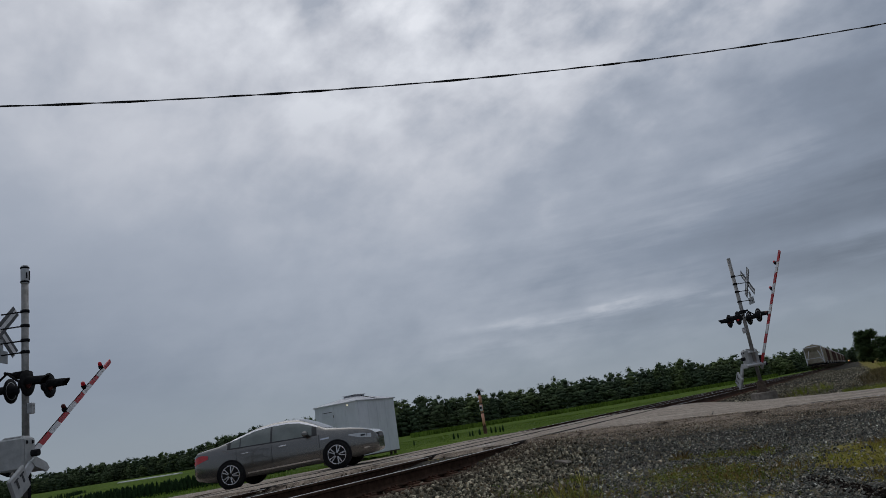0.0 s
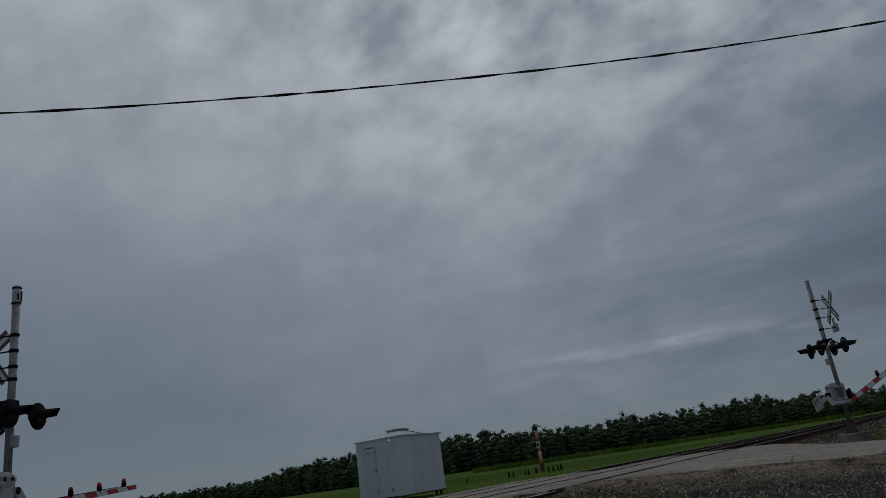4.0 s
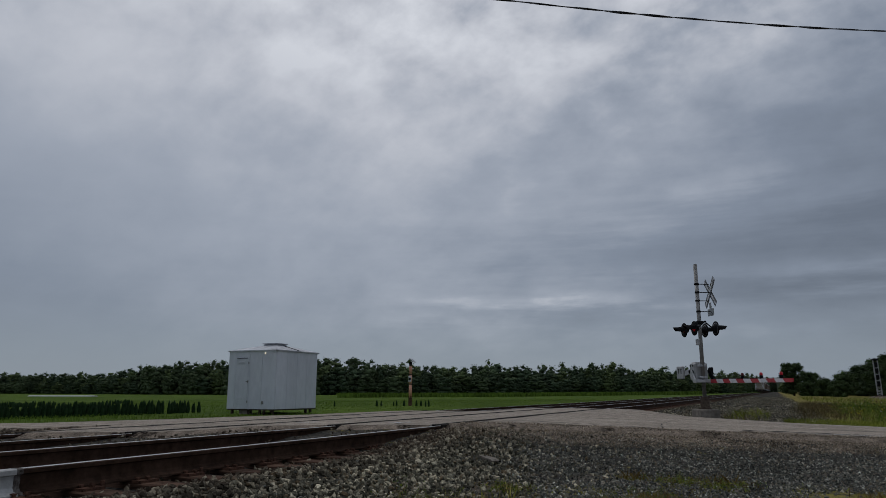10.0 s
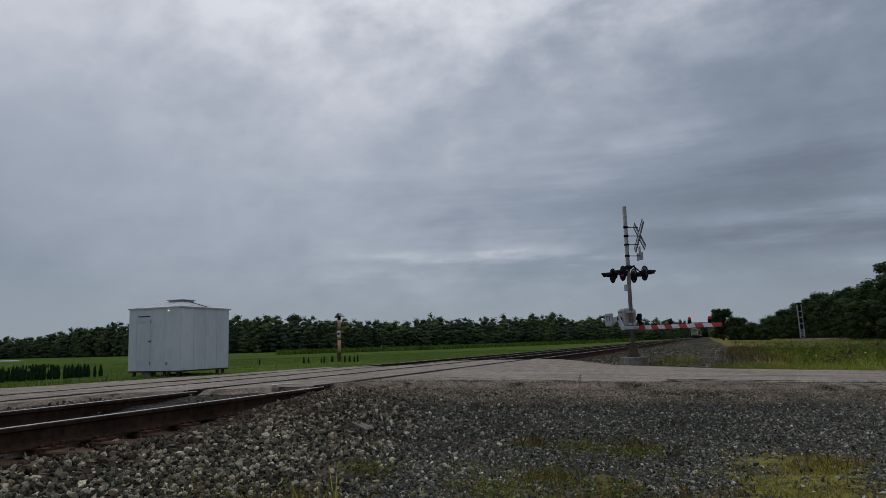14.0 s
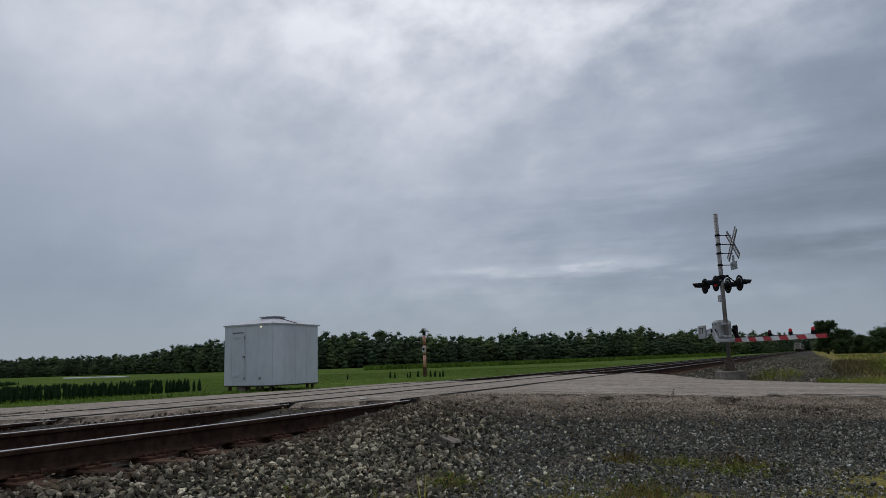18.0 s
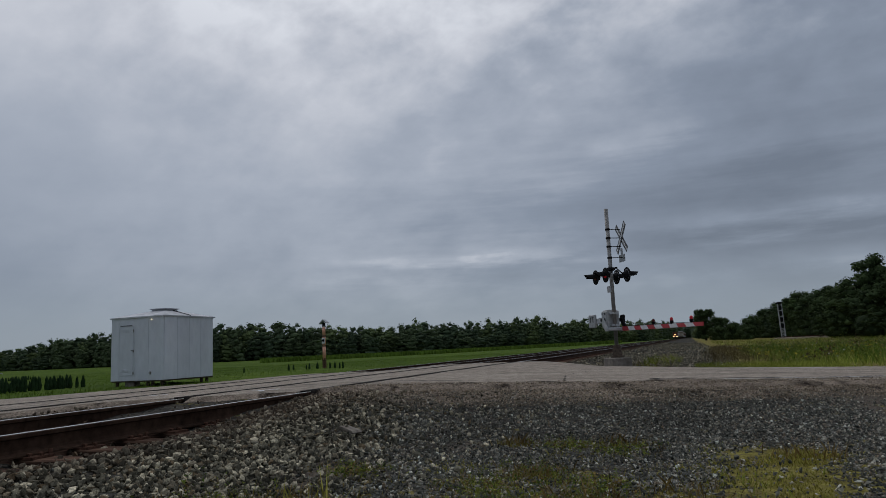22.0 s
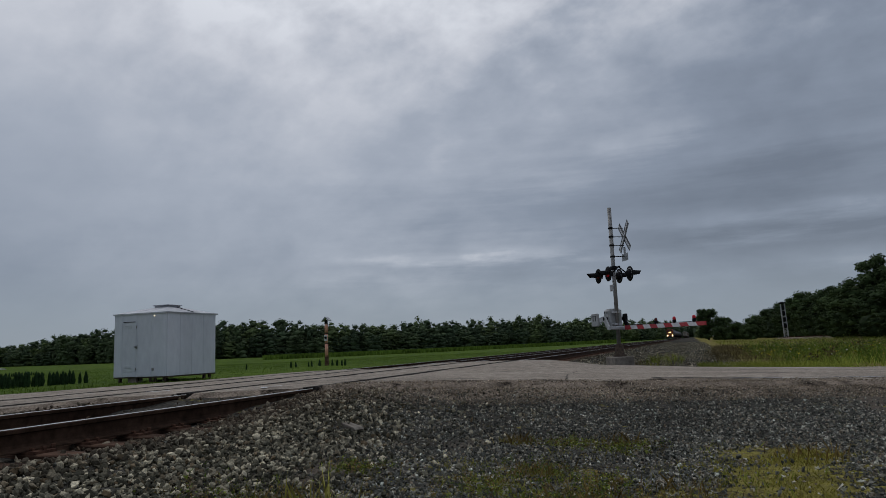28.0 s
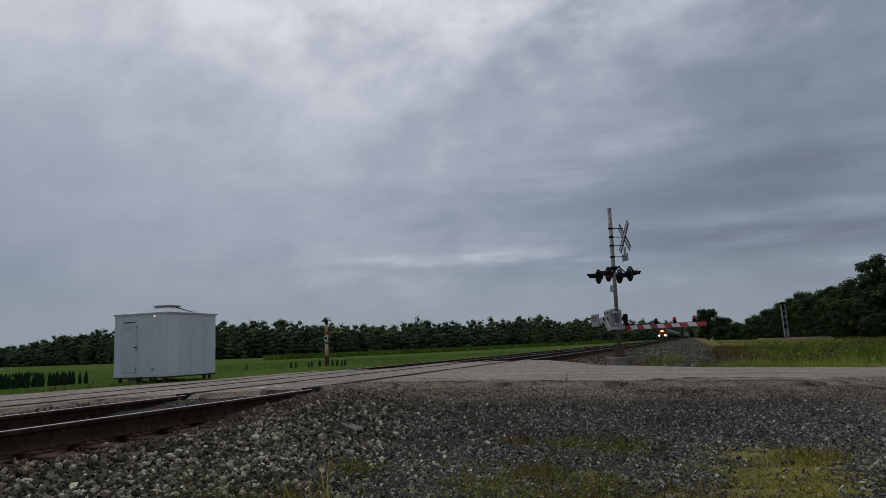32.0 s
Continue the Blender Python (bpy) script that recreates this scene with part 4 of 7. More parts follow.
def crossing_signal(m, label, foot, cross_off, capped, cross_drop, count_drop, lamp_off, lamp_drop):
    """Own space: +x across the road over which the gate drops, +y the way that cars come from; z from the foundation's top."""
    s = thing("crossing_signal", m, label, "crossing signal", "crossing signals")
    part("foundation", Geo().box((0, 0, -0.06), (0.66, 0.66, 0.58), None, 0.03), M["concrete"], s, "weathered concrete footing")
    part("mast_base", Geo().lathe(Matrix.Translation((0, 0, 0.23)), [(0.2, 0.0), (0.2, 0.03), (0.15, 0.06), (0.125, 0.36), (0.075, 0.40)], 12), M["rustiron"], s, "dark cast iron mast base")
    top = 4.74 - foot
    part("mast", Geo().tube((0, 0, 0.02), (0, 0, top), 0.063, seg=14), M["galv"], s, "galvanised steel tube")
    if capped:
        part("mast_cap", Geo().lathe(Matrix.Translation((0, 0, top - 0.36)), [(0.064, 0), (0.072, 0.02), (0.072, 0.34), (0.05, 0.365)], 14), M["grey"], s, "flaking grey cap sleeve")
        for z in (top - 0.34, top - 0.06):
            part("cap_band", Geo().lathe(Matrix.Translation((0, 0, z)), [(0.07, 0), (0.08, 0.008), (0.08, 0.032), (0.07, 0.04)], 14), M["black"], s)
        part("cap_slot", Geo().box((0.03, -0.064, top - 0.19), (0.05, 0.022, 0.2), None, 0.008).box((-0.04, -0.058, top - 0.2), (0.03, 0.02, 0.12), None, 0.006), M["black"], s, "dark slot in the sleeve")
    # crossbuck, seen from behind or from the side
    zc = top - cross_drop
    for a in (45, -45):
        b = part("crossbuck_blade", Geo().box((0, 0, 0), (1.22, 0.012, 0.225), None, 0.005), M["signdark"], s, "dark blade with pale reflective stripes", Matrix.Translation((0, cross_off, zc)) @ Matrix.Rotation(radians(-6), 4, "Z") @ Matrix.Translation((0, 0.016 if a > 0 else 0, 0)) @ Matrix.Rotation(radians(a), 4, "Y"))
        part("back_stripe", Geo().box((0, -0.0085, 0), (1.2, 0.004, 0.075)), M["armwhite"], b)
        part("white_face", Geo().box((0, 0.0085, 0), (1.2, 0.004, 0.205)), M["armwhite"], b)
    for z in (zc + 0.28, zc, zc - 0.28, zc - count_drop + 0.02):
        part("bracket", Geo().tube((0, -0.03, z), (0, cross_off - 0.01, z), 0.014, seg=6).lathe(Matrix.Translation((0, 0, z - 0.03)), [(0.07, 0), (0.078, 0.01), (0.078, 0.05), (0.07, 0.06)], 12), M["black"], s)
    part("track_count_sign", Geo().box((0, cross_off - 0.01, zc - count_drop), (0.42, 0.01, 0.24), None, 0.004).box((0, cross_off - 0.01, zc - count_drop + 0.22), (0.14, 0.01, 0.22), None, 0.004), M["signback"], s, "small T-shaped sheet metal sign, back side")
    # flashing lamps, two pairs back to back on one cross arm
    zl = top - lamp_drop
    part("cross_arm", Geo().tube((-0.43, lamp_off, zl + 0.22), (0.43, lamp_off, zl + 0.22), 0.028, seg=8).box((0, lamp_off / 2, zl + 0.22), (0.2, 0.19 + lamp_off, 0.12), None, 0.02), M["black"], s)
    for side in (-1, 1):
        for face in (-1, 1):
            lm = Matrix.Translation((side * 0.37, lamp_off + face * 0.37, zl)) @ Matrix.Rotation(radians(-90 * face), 4, "X")
            lamp = part("flashing_lamp", Geo().lathe(Matrix(), [(0.03, -0.16), (0.085, -0.13), (0.105, -0.02), (0.238, -0.012), (0.238, 0.0), (0.11, 0.004)], 20), M["black"], s, "black lamp with a round background plate", lm)
            part("back_plate", Geo().lathe(Matrix(), [(0.108, -0.018), (0.17, -0.0165), (0.17, -0.0135)], 20), M["signback"], lamp, "pale bare metal back of the plate")
            part("lens", Geo().lathe(Matrix(), [(0.104, 0.006), (0.09, 0.022), (0.05, 0.034), (0.01, 0.038)], 16), M["litlens"] if side == LIT[face] else M["lens"], lamp, "red glass lens")
            hood = Geo()
            up_sign = -face
            arc = [radians(a) for a in range(-20, 201, 20)]
            pts = [(0.115 * math.cos(a), up_sign * 0.115 * math.sin(a), z * (1 - 0.25 * (1 - max(0.0, math.sin(a)))) if z else 0.0) for z in (0.0, 0.38) for a in arc]
            pts = [(x * (0.8 if z > 0 else 1), y * (0.8 if z > 0 else 1) , z) for x, y, z in pts]
            n = len(arc)
            hood.add(pts, [(i, i + 1, n + i + 1, n + i) for i in range(n - 1)], True)
            part("hood", hood, M["black"], lamp)
            part("stem", Geo().tube((side * 0.37, lamp_off + face * 0.24, zl + 0.02), (side * 0.37, lamp_off, zl + 0.22), 0.02, seg=6), M["black"], s)
    part("junction_box", Geo().box((0.0, -0.1, zl - 0.42), (0.12, 0.1, 0.2), None, 0.012), M["grey"], s)
    # gate machine behind the mast
    pz = PIVOT_Z - foot
    mech = part("gate_machine", Geo().box((-0.28, 0.0, pz + 0.31), (0.38, 0.44, 0.56), None, 0.03).box((-0.28, 0.0, pz + 0.60), (0.30, 0.34, 0.04), None, 0.02), M["signwhite"], s, "weathered pale steel machine case")
    part("machine_door", Geo().box((-0.28, -0.227, pz + 0.31), (0.31, 0.014, 0.46), None, 0.005), M["signwhite"], mech)
    for x in (-0.2, -0.38):
        part("hinge", Geo().box((x, -0.238, pz + 0.5), (0.05, 0.02, 0.06), None, 0.006), M["black"], mech)
    for z in (0.50, 0.12):
        part("clamp", Geo().box((-0.06, 0, pz + z), (0.24, 0.26, 0.07), None, 0.01), M["grey"], s)
    if capped:
        part("conduit", Geo().tube((-0.10, -0.12, -0.05), (-0.10, -0.12, pz + 0.05), 0.025, seg=8).tube((-0.16, 0.1, -0.05), (-0.16, 0.1, pz + 0.05), 0.02, seg=8), M["black"], s)
    part("pivot_hub", Geo().tube((-0.22, -0.36, pz + 0.30), (-0.22, 0.36, pz + 0.30), 0.06, seg=12), M["black"], s, "dark pivot shaft")
    # the arm and its counterweight turn together about the pivot shaft
    gate = part("gate_arm", Geo().box((0.04, 0.2, -0.01), (0.34, 0.05, 0.13), None, 0.015), M["grey"], s, "hinged gate arm with counterweight")
    gate.matrix_basis = Matrix.Translation((0, 0, pz))
    for y, inner in ((-0.33, M["signwhite"]), (0.33, M["black"])):
        part("side_arm", Geo().prism([(-0.30, 0.36), (-0.14, 0.36), (0.10, 0.07), (0.12, -0.06), (0.02, -0.06), (-0.24, 0.22)], y - 0.025, y + 0.025), inner, gate, "bent steel side arm")
    part("yoke", Geo().box((0.07, 0.0, 0.0), (0.08, 0.70, 0.10), None, 0.015), M["grey"], gate)
    part("hub_plate", Geo().box((-0.20, 0.37, 0.33), (0.30, 0.05, 0.24), None, 0.05), M["black"], gate, "black hub plate")
    part("back_arm", Geo().prism([(-0.30, 0.38), (-0.22, 0.24), (-0.95, 0.12), (-0.95, 0.30)], -0.345, -0.305), M["grey"], gate)
    weight = part("counterweight", Geo().box((-0.84, -0.37, 0.28), (0.50, 0.07, 0.42), None, 0.02), M["signwhite"], gate, "pale counterweight plate")
    for x in (-0.92, -0.74):
        part("stencil_mark", Geo().box((x, -0.408, 0.32), (0.05, 0.004, 0.16)).box((x, -0.408, 0.40), (0.13, 0.004, 0.03)), M["darkmark"], gate)
    bands = 11
    lean = 0.05
    for i in range(bands):
        x0, x1 = 0.15 + (ARM_LEN - 0.15) * i / bands, 0.15 + (ARM_LEN - 0.15) * (i + 1) / bands - 0.002
        h = 0.065 - 0.016 * i / bands
        pale = i % 2 == 1 or (capped and i == 0)
        l0, l1 = (0 if i == 0 else lean), (0 if i == bands - 1 else lean)
        part("stripe", Geo().prism([(x0 + l0, -h), (x1 + l1, -h), (x1 - l1, h), (x0 - l0, h)], 0.165, 0.195), M["armwhite"] if pale else M["red"], gate, "white band" if pale else "red band")
    for i, x in enumerate((ARM_LEN - 0.52, ARM_LEN - 1.5, ARM_LEN - 2.5)):
        part("gate_lamp", Geo().lathe(Matrix.Translation((x, 0.18, 0.045)), [(0.03, 0), (0.03, 0.02), (0.052, 0.03), (0.052, 0.09), (0.04, 0.1)], 10), M["black"], gate, "black lamp housing on the arm")
        part("lamp_dome", Geo().lathe(Matrix.Translation((x, 0.18, 0.145)), [(0.045, 0), (0.045, 0.045), (0.032, 0.075), (0.01, 0.085)], 10), M["litlens"] if i != 2 else M["lens"], gate, "small red lamp dome")
    part("lamp_cable", Geo().tube((0.3, 0.18, 0.075), (ARM_LEN - 1.4, 0.18, 0.06), 0.008, seg=5).tube((ARM_LEN - 1.4, 0.18, 0.07), (ARM_LEN - 0.42, 0.18, 0.06), 0.008, seg=5), M["black"], gate)
    return s, gate


def frame_for(base, arm):
    x = Vector(arm).normalized()
    y = Vector((0, 0, 1)).cross(x)
    return Matrix.Translation(base) @ Matrix((x, y, (0, 0, 1))).transposed().to_4x4()


LIT = {1: 1, -1: 1}
signal_a, gate_a = crossing_signal(frame_for((2.92, 21.2, -0.24), ARM), "railway crossing signal with red and white gate beside the road", -0.24, 0.44, False, 0.95, 0.66, 0.0, 2.18)
LIT = {1: 0, -1: 0}
signal_b, gate_b = crossing_signal(frame_for((-7.32, 2.13, -0.2), -ARM), "railway crossing signal with crossbuck and gate on gravel beside the tracks", -0.2, 0.46, True, 1.18, 0.52, 0.12, 2.32)

# ---------- equipment hut ----------


def equipment_hut():
    x0, x1, y0, y1, zb, zt = -14.26, -12.02, 18.16, 20.82, -0.11, 2.1
    h = thing("equipment_hut", Matrix.Translation((x0, y0, 0)), "grey steel railway equipment hut on short legs", "hut")
    w, d = x1 - x0, y1 - y0
    part("core", Geo().box((w / 2, d / 2, (zb + zt) / 2), (w - 0.05, d - 0.05, zt - zb - 0.02)), M["black"], h, "dark seams between wall panels")

    def panel(a, b, side):
        g = Geo()
        gap = 0.006
        if side == "front":
            g.box(((a + b) / 2, 0.0, (zb + zt) / 2), (b - a - gap, 0.05, zt - zb), None, 0.006)
        elif side == "right":
            g.box((w, (a + b) / 2, (zb + zt) / 2), (0.05, b - a - gap, zt - zb), None, 0.006)
        elif side == "back":
            g.box(((a + b) / 2, d, (zb + zt) / 2), (b - a - gap, 0.05, zt - zb), None, 0.006)
        else:
            g.box((0, (a + b) / 2, (zb + zt) / 2), (0.05, b - a - gap, zt - zb), None, 0.006)
        part("wall_panel", g, M["shed"], h)

    cuts = [-0.02, 0.34, 1.02, 1.62, w + 0.02]
    for a, b in zip(cuts, cuts[1:]):
        panel(a, b, "front")
    cuts = [0.03, 0.68, 1.3, 1.92, d - 0.03]
    for a, b in zip(cuts, cuts[1:]):
        panel(a, b, "right")
        panel(a, b, "left")
    for a, b in ((0.03, 0.75), (0.75, 1.5), (1.5, w - 0.03)):
        panel(a, b, "back")
    door = part("door", Geo().box((0.67, -0.034, 0.93), (0.60, 0.022, 1.72), None, 0.006), M["shed"], h, "flush steel door with louvres")
    for z in (1.58, 1.62, 1.66, 0.2, 0.24, 0.28):
        part("louvre", Geo().box((0.63, -0.05, z), (0.30, 0.012, 0.018), Matrix.Rotation(0.4, 4, "X")), M["shed"], door)
    part("drip_edge", Geo().box((0.67, -0.052, 1.81), (0.5, 0.03, 0.02)), M["black"], door)
    for z in (0.16, 0.92, 1.62):
        part("hinge", Geo().box((0.985, -0.045, z), (0.03, 0.03, 0.1), None, 0.006), M["galv"], door)
    part("handle", Geo().box((0.94, -0.06, 0.93), (0.09, 0.04, 0.025), None, 0.006), M["black"], door)
    part("lock_box", Geo().box((1.72, -0.045, 0.14), (0.07, 0.05, 0.1), None, 0.01), M["galv"], h)
    part("wall_lamp", Geo().lathe(Matrix.Translation((1.76, -0.03, 1.98)) @ Matrix.Rotation(radians(90), 4, "X"), [(0.024, 0), (0.024, 0.03), (0.012, 0.04)], 12), M["lamp"], h, "small lit round lamp under the eave")
    e, pk = 0.06, zt + 0.27
    cx, cy = w / 2, d / 2
    g = Geo()
    a = [(-e, -e, zt + 0.01), (w + e, -e, zt + 0.01), (w + e, d + e, zt + 0.01), (-e, d + e, zt + 0.01)]
    b = [(cx - 0.25, cy - 0.25, pk), (cx + 0.25, cy - 0.25, pk), (cx + 0.25, cy + 0.25, pk), (cx - 0.25, cy + 0.25, pk)]
    low = [(x, y, z - 0.045) for x, y, z in a]
    g.add(a + b + low, [(0, 1, 5, 4), (1, 2, 6, 5), (2, 3, 7, 6), (3, 0, 4, 7), (4, 5, 6, 7), (0, 8, 9, 1), (1, 9, 10, 2), (2, 10, 11, 3), (3, 11, 8, 0), (11, 10, 9, 8)])
    part("eave_trim", Geo().box((w / 2, -0.035, zt - 0.012), (w + 0.1, 0.03, 0.03)).box((w + 0.035, d / 2, zt - 0.012), (0.03, d + 0.1, 0.03)).box((-0.035, d / 2, zt - 0.012), (0.03, d + 0.1, 0.03)), M["black"], h, "dark strip under the eave")
    roof = part("roof", g, M["shedroof"], h, "low pyramid roof of grey sheet steel")
    part("roof_seam", Geo().tube((w + e, d * 0.5, zt + 0.03), (cx + 0.25, cy + 0.1, pk + 0.012), 0.012, seg=5), M["black"], roof)
    part("vent_cap", Geo().box((cx, cy, pk + 0.01), (0.62, 0.62, 0.06)).box((cx, cy, pk + 0.055), (0.74, 0.74, 0.035), None, 0.01), M["shedroof"], roof, "square roof vent with a flat cap")
    for x, y in ((0.15, 0.12), (w - 0.15, 0.12), (0.95, 0.12), (1.5, 0.12), (1.7, 0.12), (w - 0.12, d - 0.2), (w - 0.12, d - 0.5), (0.15, d - 0.2)):
        part("leg", Geo().box((x, y, zb - 0.13), (0.09, 0.09, 0.26), None, 0.008), M["rustiron"], h)
    part("plinth_block", Geo().box((0.75, 0.2, zb - 0.14), (0.5, 0.2, 0.24), None, 0.02), M["concrete"], h)
    part("floor_frame", Geo().box((w / 2, d / 2, zb - 0.02), (w, d, 0.05)), M["rustiron"], h)


M["lamp"] = glow("lit_bulb", (1.0, 0.86, 0.6), 0.6)
equipment_hut()

# ---------- marker post in the field ----------


def marker_post():
    x, y = -15.3, 35.3
    z = float(ground_z(x, y))
    p = thing("marker_post", Matrix.Translation((x, y, z)), "tall faded orange marker post with a small roofed top", "post")
    h = 2.44 - z
    part("stump", Geo().box((0, 0, 0.28), (0.18, 0.18, 0.62), None, 0.01), M["tie"], p, "dark timber foot")
    for a, b in ((0.5, 1.28), (1.32, 1.86), (1.9, h - 0.35)):
        part("orange_tube", Geo().tube((0, 0, a), (0, 0, b), 0.095, seg=14), M["orange"], p)
    for z0 in (1.3, 1.88, h - 0.3):
        part("dark_band", Geo().tube((0, 0, z0 - 0.035), (0, 0, z0 + 0.035), 0.099, seg=14), M["rustiron"], p)
    part("dial_plate", Geo().box((0.02, -0.115, 1.6), (0.2, 0.03, 0.34), None, 0.01), M["armwhite"], p, "small round warning plate")
    part("dial_ring", Geo().lathe(Matrix.Translation((0.02, -0.132, 1.62)) @ Matrix.Rotation(radians(90), 4, "X"), [(0.08, 0), (0.08, 0.01), (0.05, 0.014)], 14), M["black"], p)
    part("neck", Geo().box((0, 0, h - 0.2), (0.14, 0.14, 0.24)), M["black"], p)
    part("cap_roof", Geo().prism([(-0.24, h - 0.14), (0.0, h + 0.1), (0.04, h + 0.1), (0.28, h - 0.1), (0.25, h - 0.14), (0.02, h + 0.03), (-0.21, h - 0.18)], -0.17, 0.17), M["shedroof"], p, "small pitched sheet metal roof")


marker_post()

# ---------- small orange markers beside the road ----------
for x, y, s in ((-12.9, 6.6, 0.27), (-12.7, 8.0, 0.2)):
    o = thing("marker_stub", Matrix.Translation((x, y, float(ground_z(x, y)) - 0.02)), "short orange plastic marker stub beside the road", "marker", "orange markers")
    part("tube", Geo().tube((0, 0, 0), (0, 0, s), 0.09, 0.085, 12), M["redorange"], o)
    part("cap", Geo().lathe(Matrix.Translation((0, 0, s)), [(0.088, 0), (0.08, 0.02), (0.03, 0.03)], 12), M["redorange"], o)

# ---------- short charred stake in the gravel ----------
sx, sy = STAKE = (2.38, 0.86)
st = thing("broken_stake", Matrix.Translation((sx, sy, float(ground_z(sx, sy)) - 0.02)), "short dark broken stake standing in the gravel", "stake")
part("stake", Geo().tube((0, 0, 0), (0.008, 0, 0.1), 0.028, 0.026, 8).tube((0.008, 0, 0.1), (-0.004, 0.004, 0.17), 0.034, 0.022, 8), M["black"], st)

# ---------- overhead service cable between two poles ----------


def cable():
    a, d0, z0, k, s0 = 0.741524, 11.33, 7.187, 0.003905, -3.31
    bx, by = 5.5 - math.sin(a) * d0, -4 + math.cos(a) * d0
    ends = (-38.0, 36.0)
    c = thing("overhead_cable", Matrix.Translation((bx, by, 0)), "twisted black overhead power cable hanging between poles", "cable")

    def at(s, ph, r):
        z = z0 + k * (s - s0) ** 2
        off = r * math.cos(ph)
        return (math.cos(a) * s - math.sin(a) * off, math.sin(a) * s + math.cos(a) * off, z + r * math.sin(ph))

    ss = np.arange(ends[0], ends[1] + 0.01, 0.08)
    for j, (r, rad, turn) in enumerate(((0.002, 0.009, 0.0), (0.012, 0.0095, 6.3), (0.012, 0.0095, 6.3))):
        v, f, seg = [], [], 5
        for i, s in enumerate(ss):
            wob = 1 + 0.5 * math.sin(s * 1.7 + j)
            cx, cy, cz = at(s, turn * s * 0.55 + j * math.pi + 0.7 * math.sin(s * 0.9), r * wob)
            for q in range(seg):
                t = 2 * math.pi * q / seg
                v.append((cx - math.sin(a) * rad * math.cos(t), cy + math.cos(a) * rad * math.cos(t), cz + rad * math.sin(t)))
            if i:
                f += [((i - 1) * seg + q, (i - 1) * seg + (q + 1) % seg, i * seg + (q + 1) % seg, i * seg + q) for q in range(seg)]
        part("strand", soup("strand", v, f, M["wire"], True), None, c)
    for s in ends:
        x, y, z = at(s, 0, 0)
        g = float(ground_z(bx + x, by + y))
        p = thing("utility_pole", Matrix.Translation((bx + x, by + y, g - 0.05)), "weathered wooden utility pole carrying the cable", "utility pole", "utility poles")
        part("pole", Geo().tube((0, 0, 0), (0, 0, z - g + 0.5), 0.16, 0.11, 12), M["bark"], p)
        part("insulator", Geo().lathe(Matrix.Translation((0, 0, z - g)), [(0.14, 0), (0.16, 0.05), (0.14, 0.1)], 10), M["galv"], p)


cable()

# ---------- lattice signal mast ----------


def lattice_mast():
    x, y = 21.6, 144.0
    z = float(ground_z(x, y))
    t = thing("lattice_mast", Matrix.Translation((x, y, z)) @ Matrix.Rotation(radians(-1.5), 4, "Y"), "grey lattice signal mast with ladder and dark hooded top", "signal mast")
    h, w = 6.1 - z, 0.34
    for sx_, sy_ in ((-1, -1), (1, -1), (1, 1), (-1, 1)):
        part("upright", Geo().box((sx_ * w, sy_ * 0.3, h / 2), (0.13, 0.12, h)), M["grey"], t)
    n = 11
    for i in range(n):
        z0 = 0.3 + (h - 0.6) * i / n
        part("rung", Geo().box((0, -0.3, z0), (2 * w, 0.08, 0.12)), M["grey"], t)
        part("brace", Geo().box((0, -0.3, z0 + h / n / 2), (2 * w * 1.05, 0.06, 0.09), Matrix.Rotation(radians(24 if i % 2 else -24), 4, "Y")), M["grey"], t)
    for i, z0 in enumerate((h * 0.38, h * 0.55, h * 0.72, h * 0.88)):
        part("signal_head", Geo().box((0, -0.45, z0), (0.5, 0.3, 0.8), None, 0.05), M["black"], t, "dark signal head")
    part("hood", Geo().lathe(Matrix.Translation((0, 0, h)), [(0.52, -0.12), (0.58, 0.02), (0.46, 0.2), (0.2, 0.28)], 12), M["black"], t)


lattice_mast()

# ---------- woods, trees and field plants ----------
EYE0 = np.array((5.14, -1.46, 0.51))


def puff_protos():
    """Lumpy clumps of foliage, one metre in radius, as triangles."""
    out = []
    for k in range(8):
        bm = bmesh.new()
        bmesh.ops.create_icosphere(bm, subdivisions=1, radius=1.0)
        for v in bm.verts:
            d = v.co.normalized()
            v.co = d * (0.80 + 0.55 * noise.noise(d * 1.7 + Vector((k * 7.0, 0, 0))) + 0.5 * noise.noise(d * 3.9 + Vector((k * 3.0, 5, 0))))
        out.append((np.array([v.co[:] for v in bm.verts]), np.array([[v.index for v in f.verts] for f in bm.faces])))
        bm.free()
    return out


PUFFS = puff_protos()


def leaf_tris(rng, centres, size):
    """Small randomly turned triangles round the centres."""
    n = len(centres)
    p = centres[:, None, :] + rng.normal(size=(n, 3, 3)) * (size * rng.uniform(0.5, 1.2, n))[:, None, None]
    return p.reshape(-1, 3), np.arange(3 * n).reshape(n, 3)


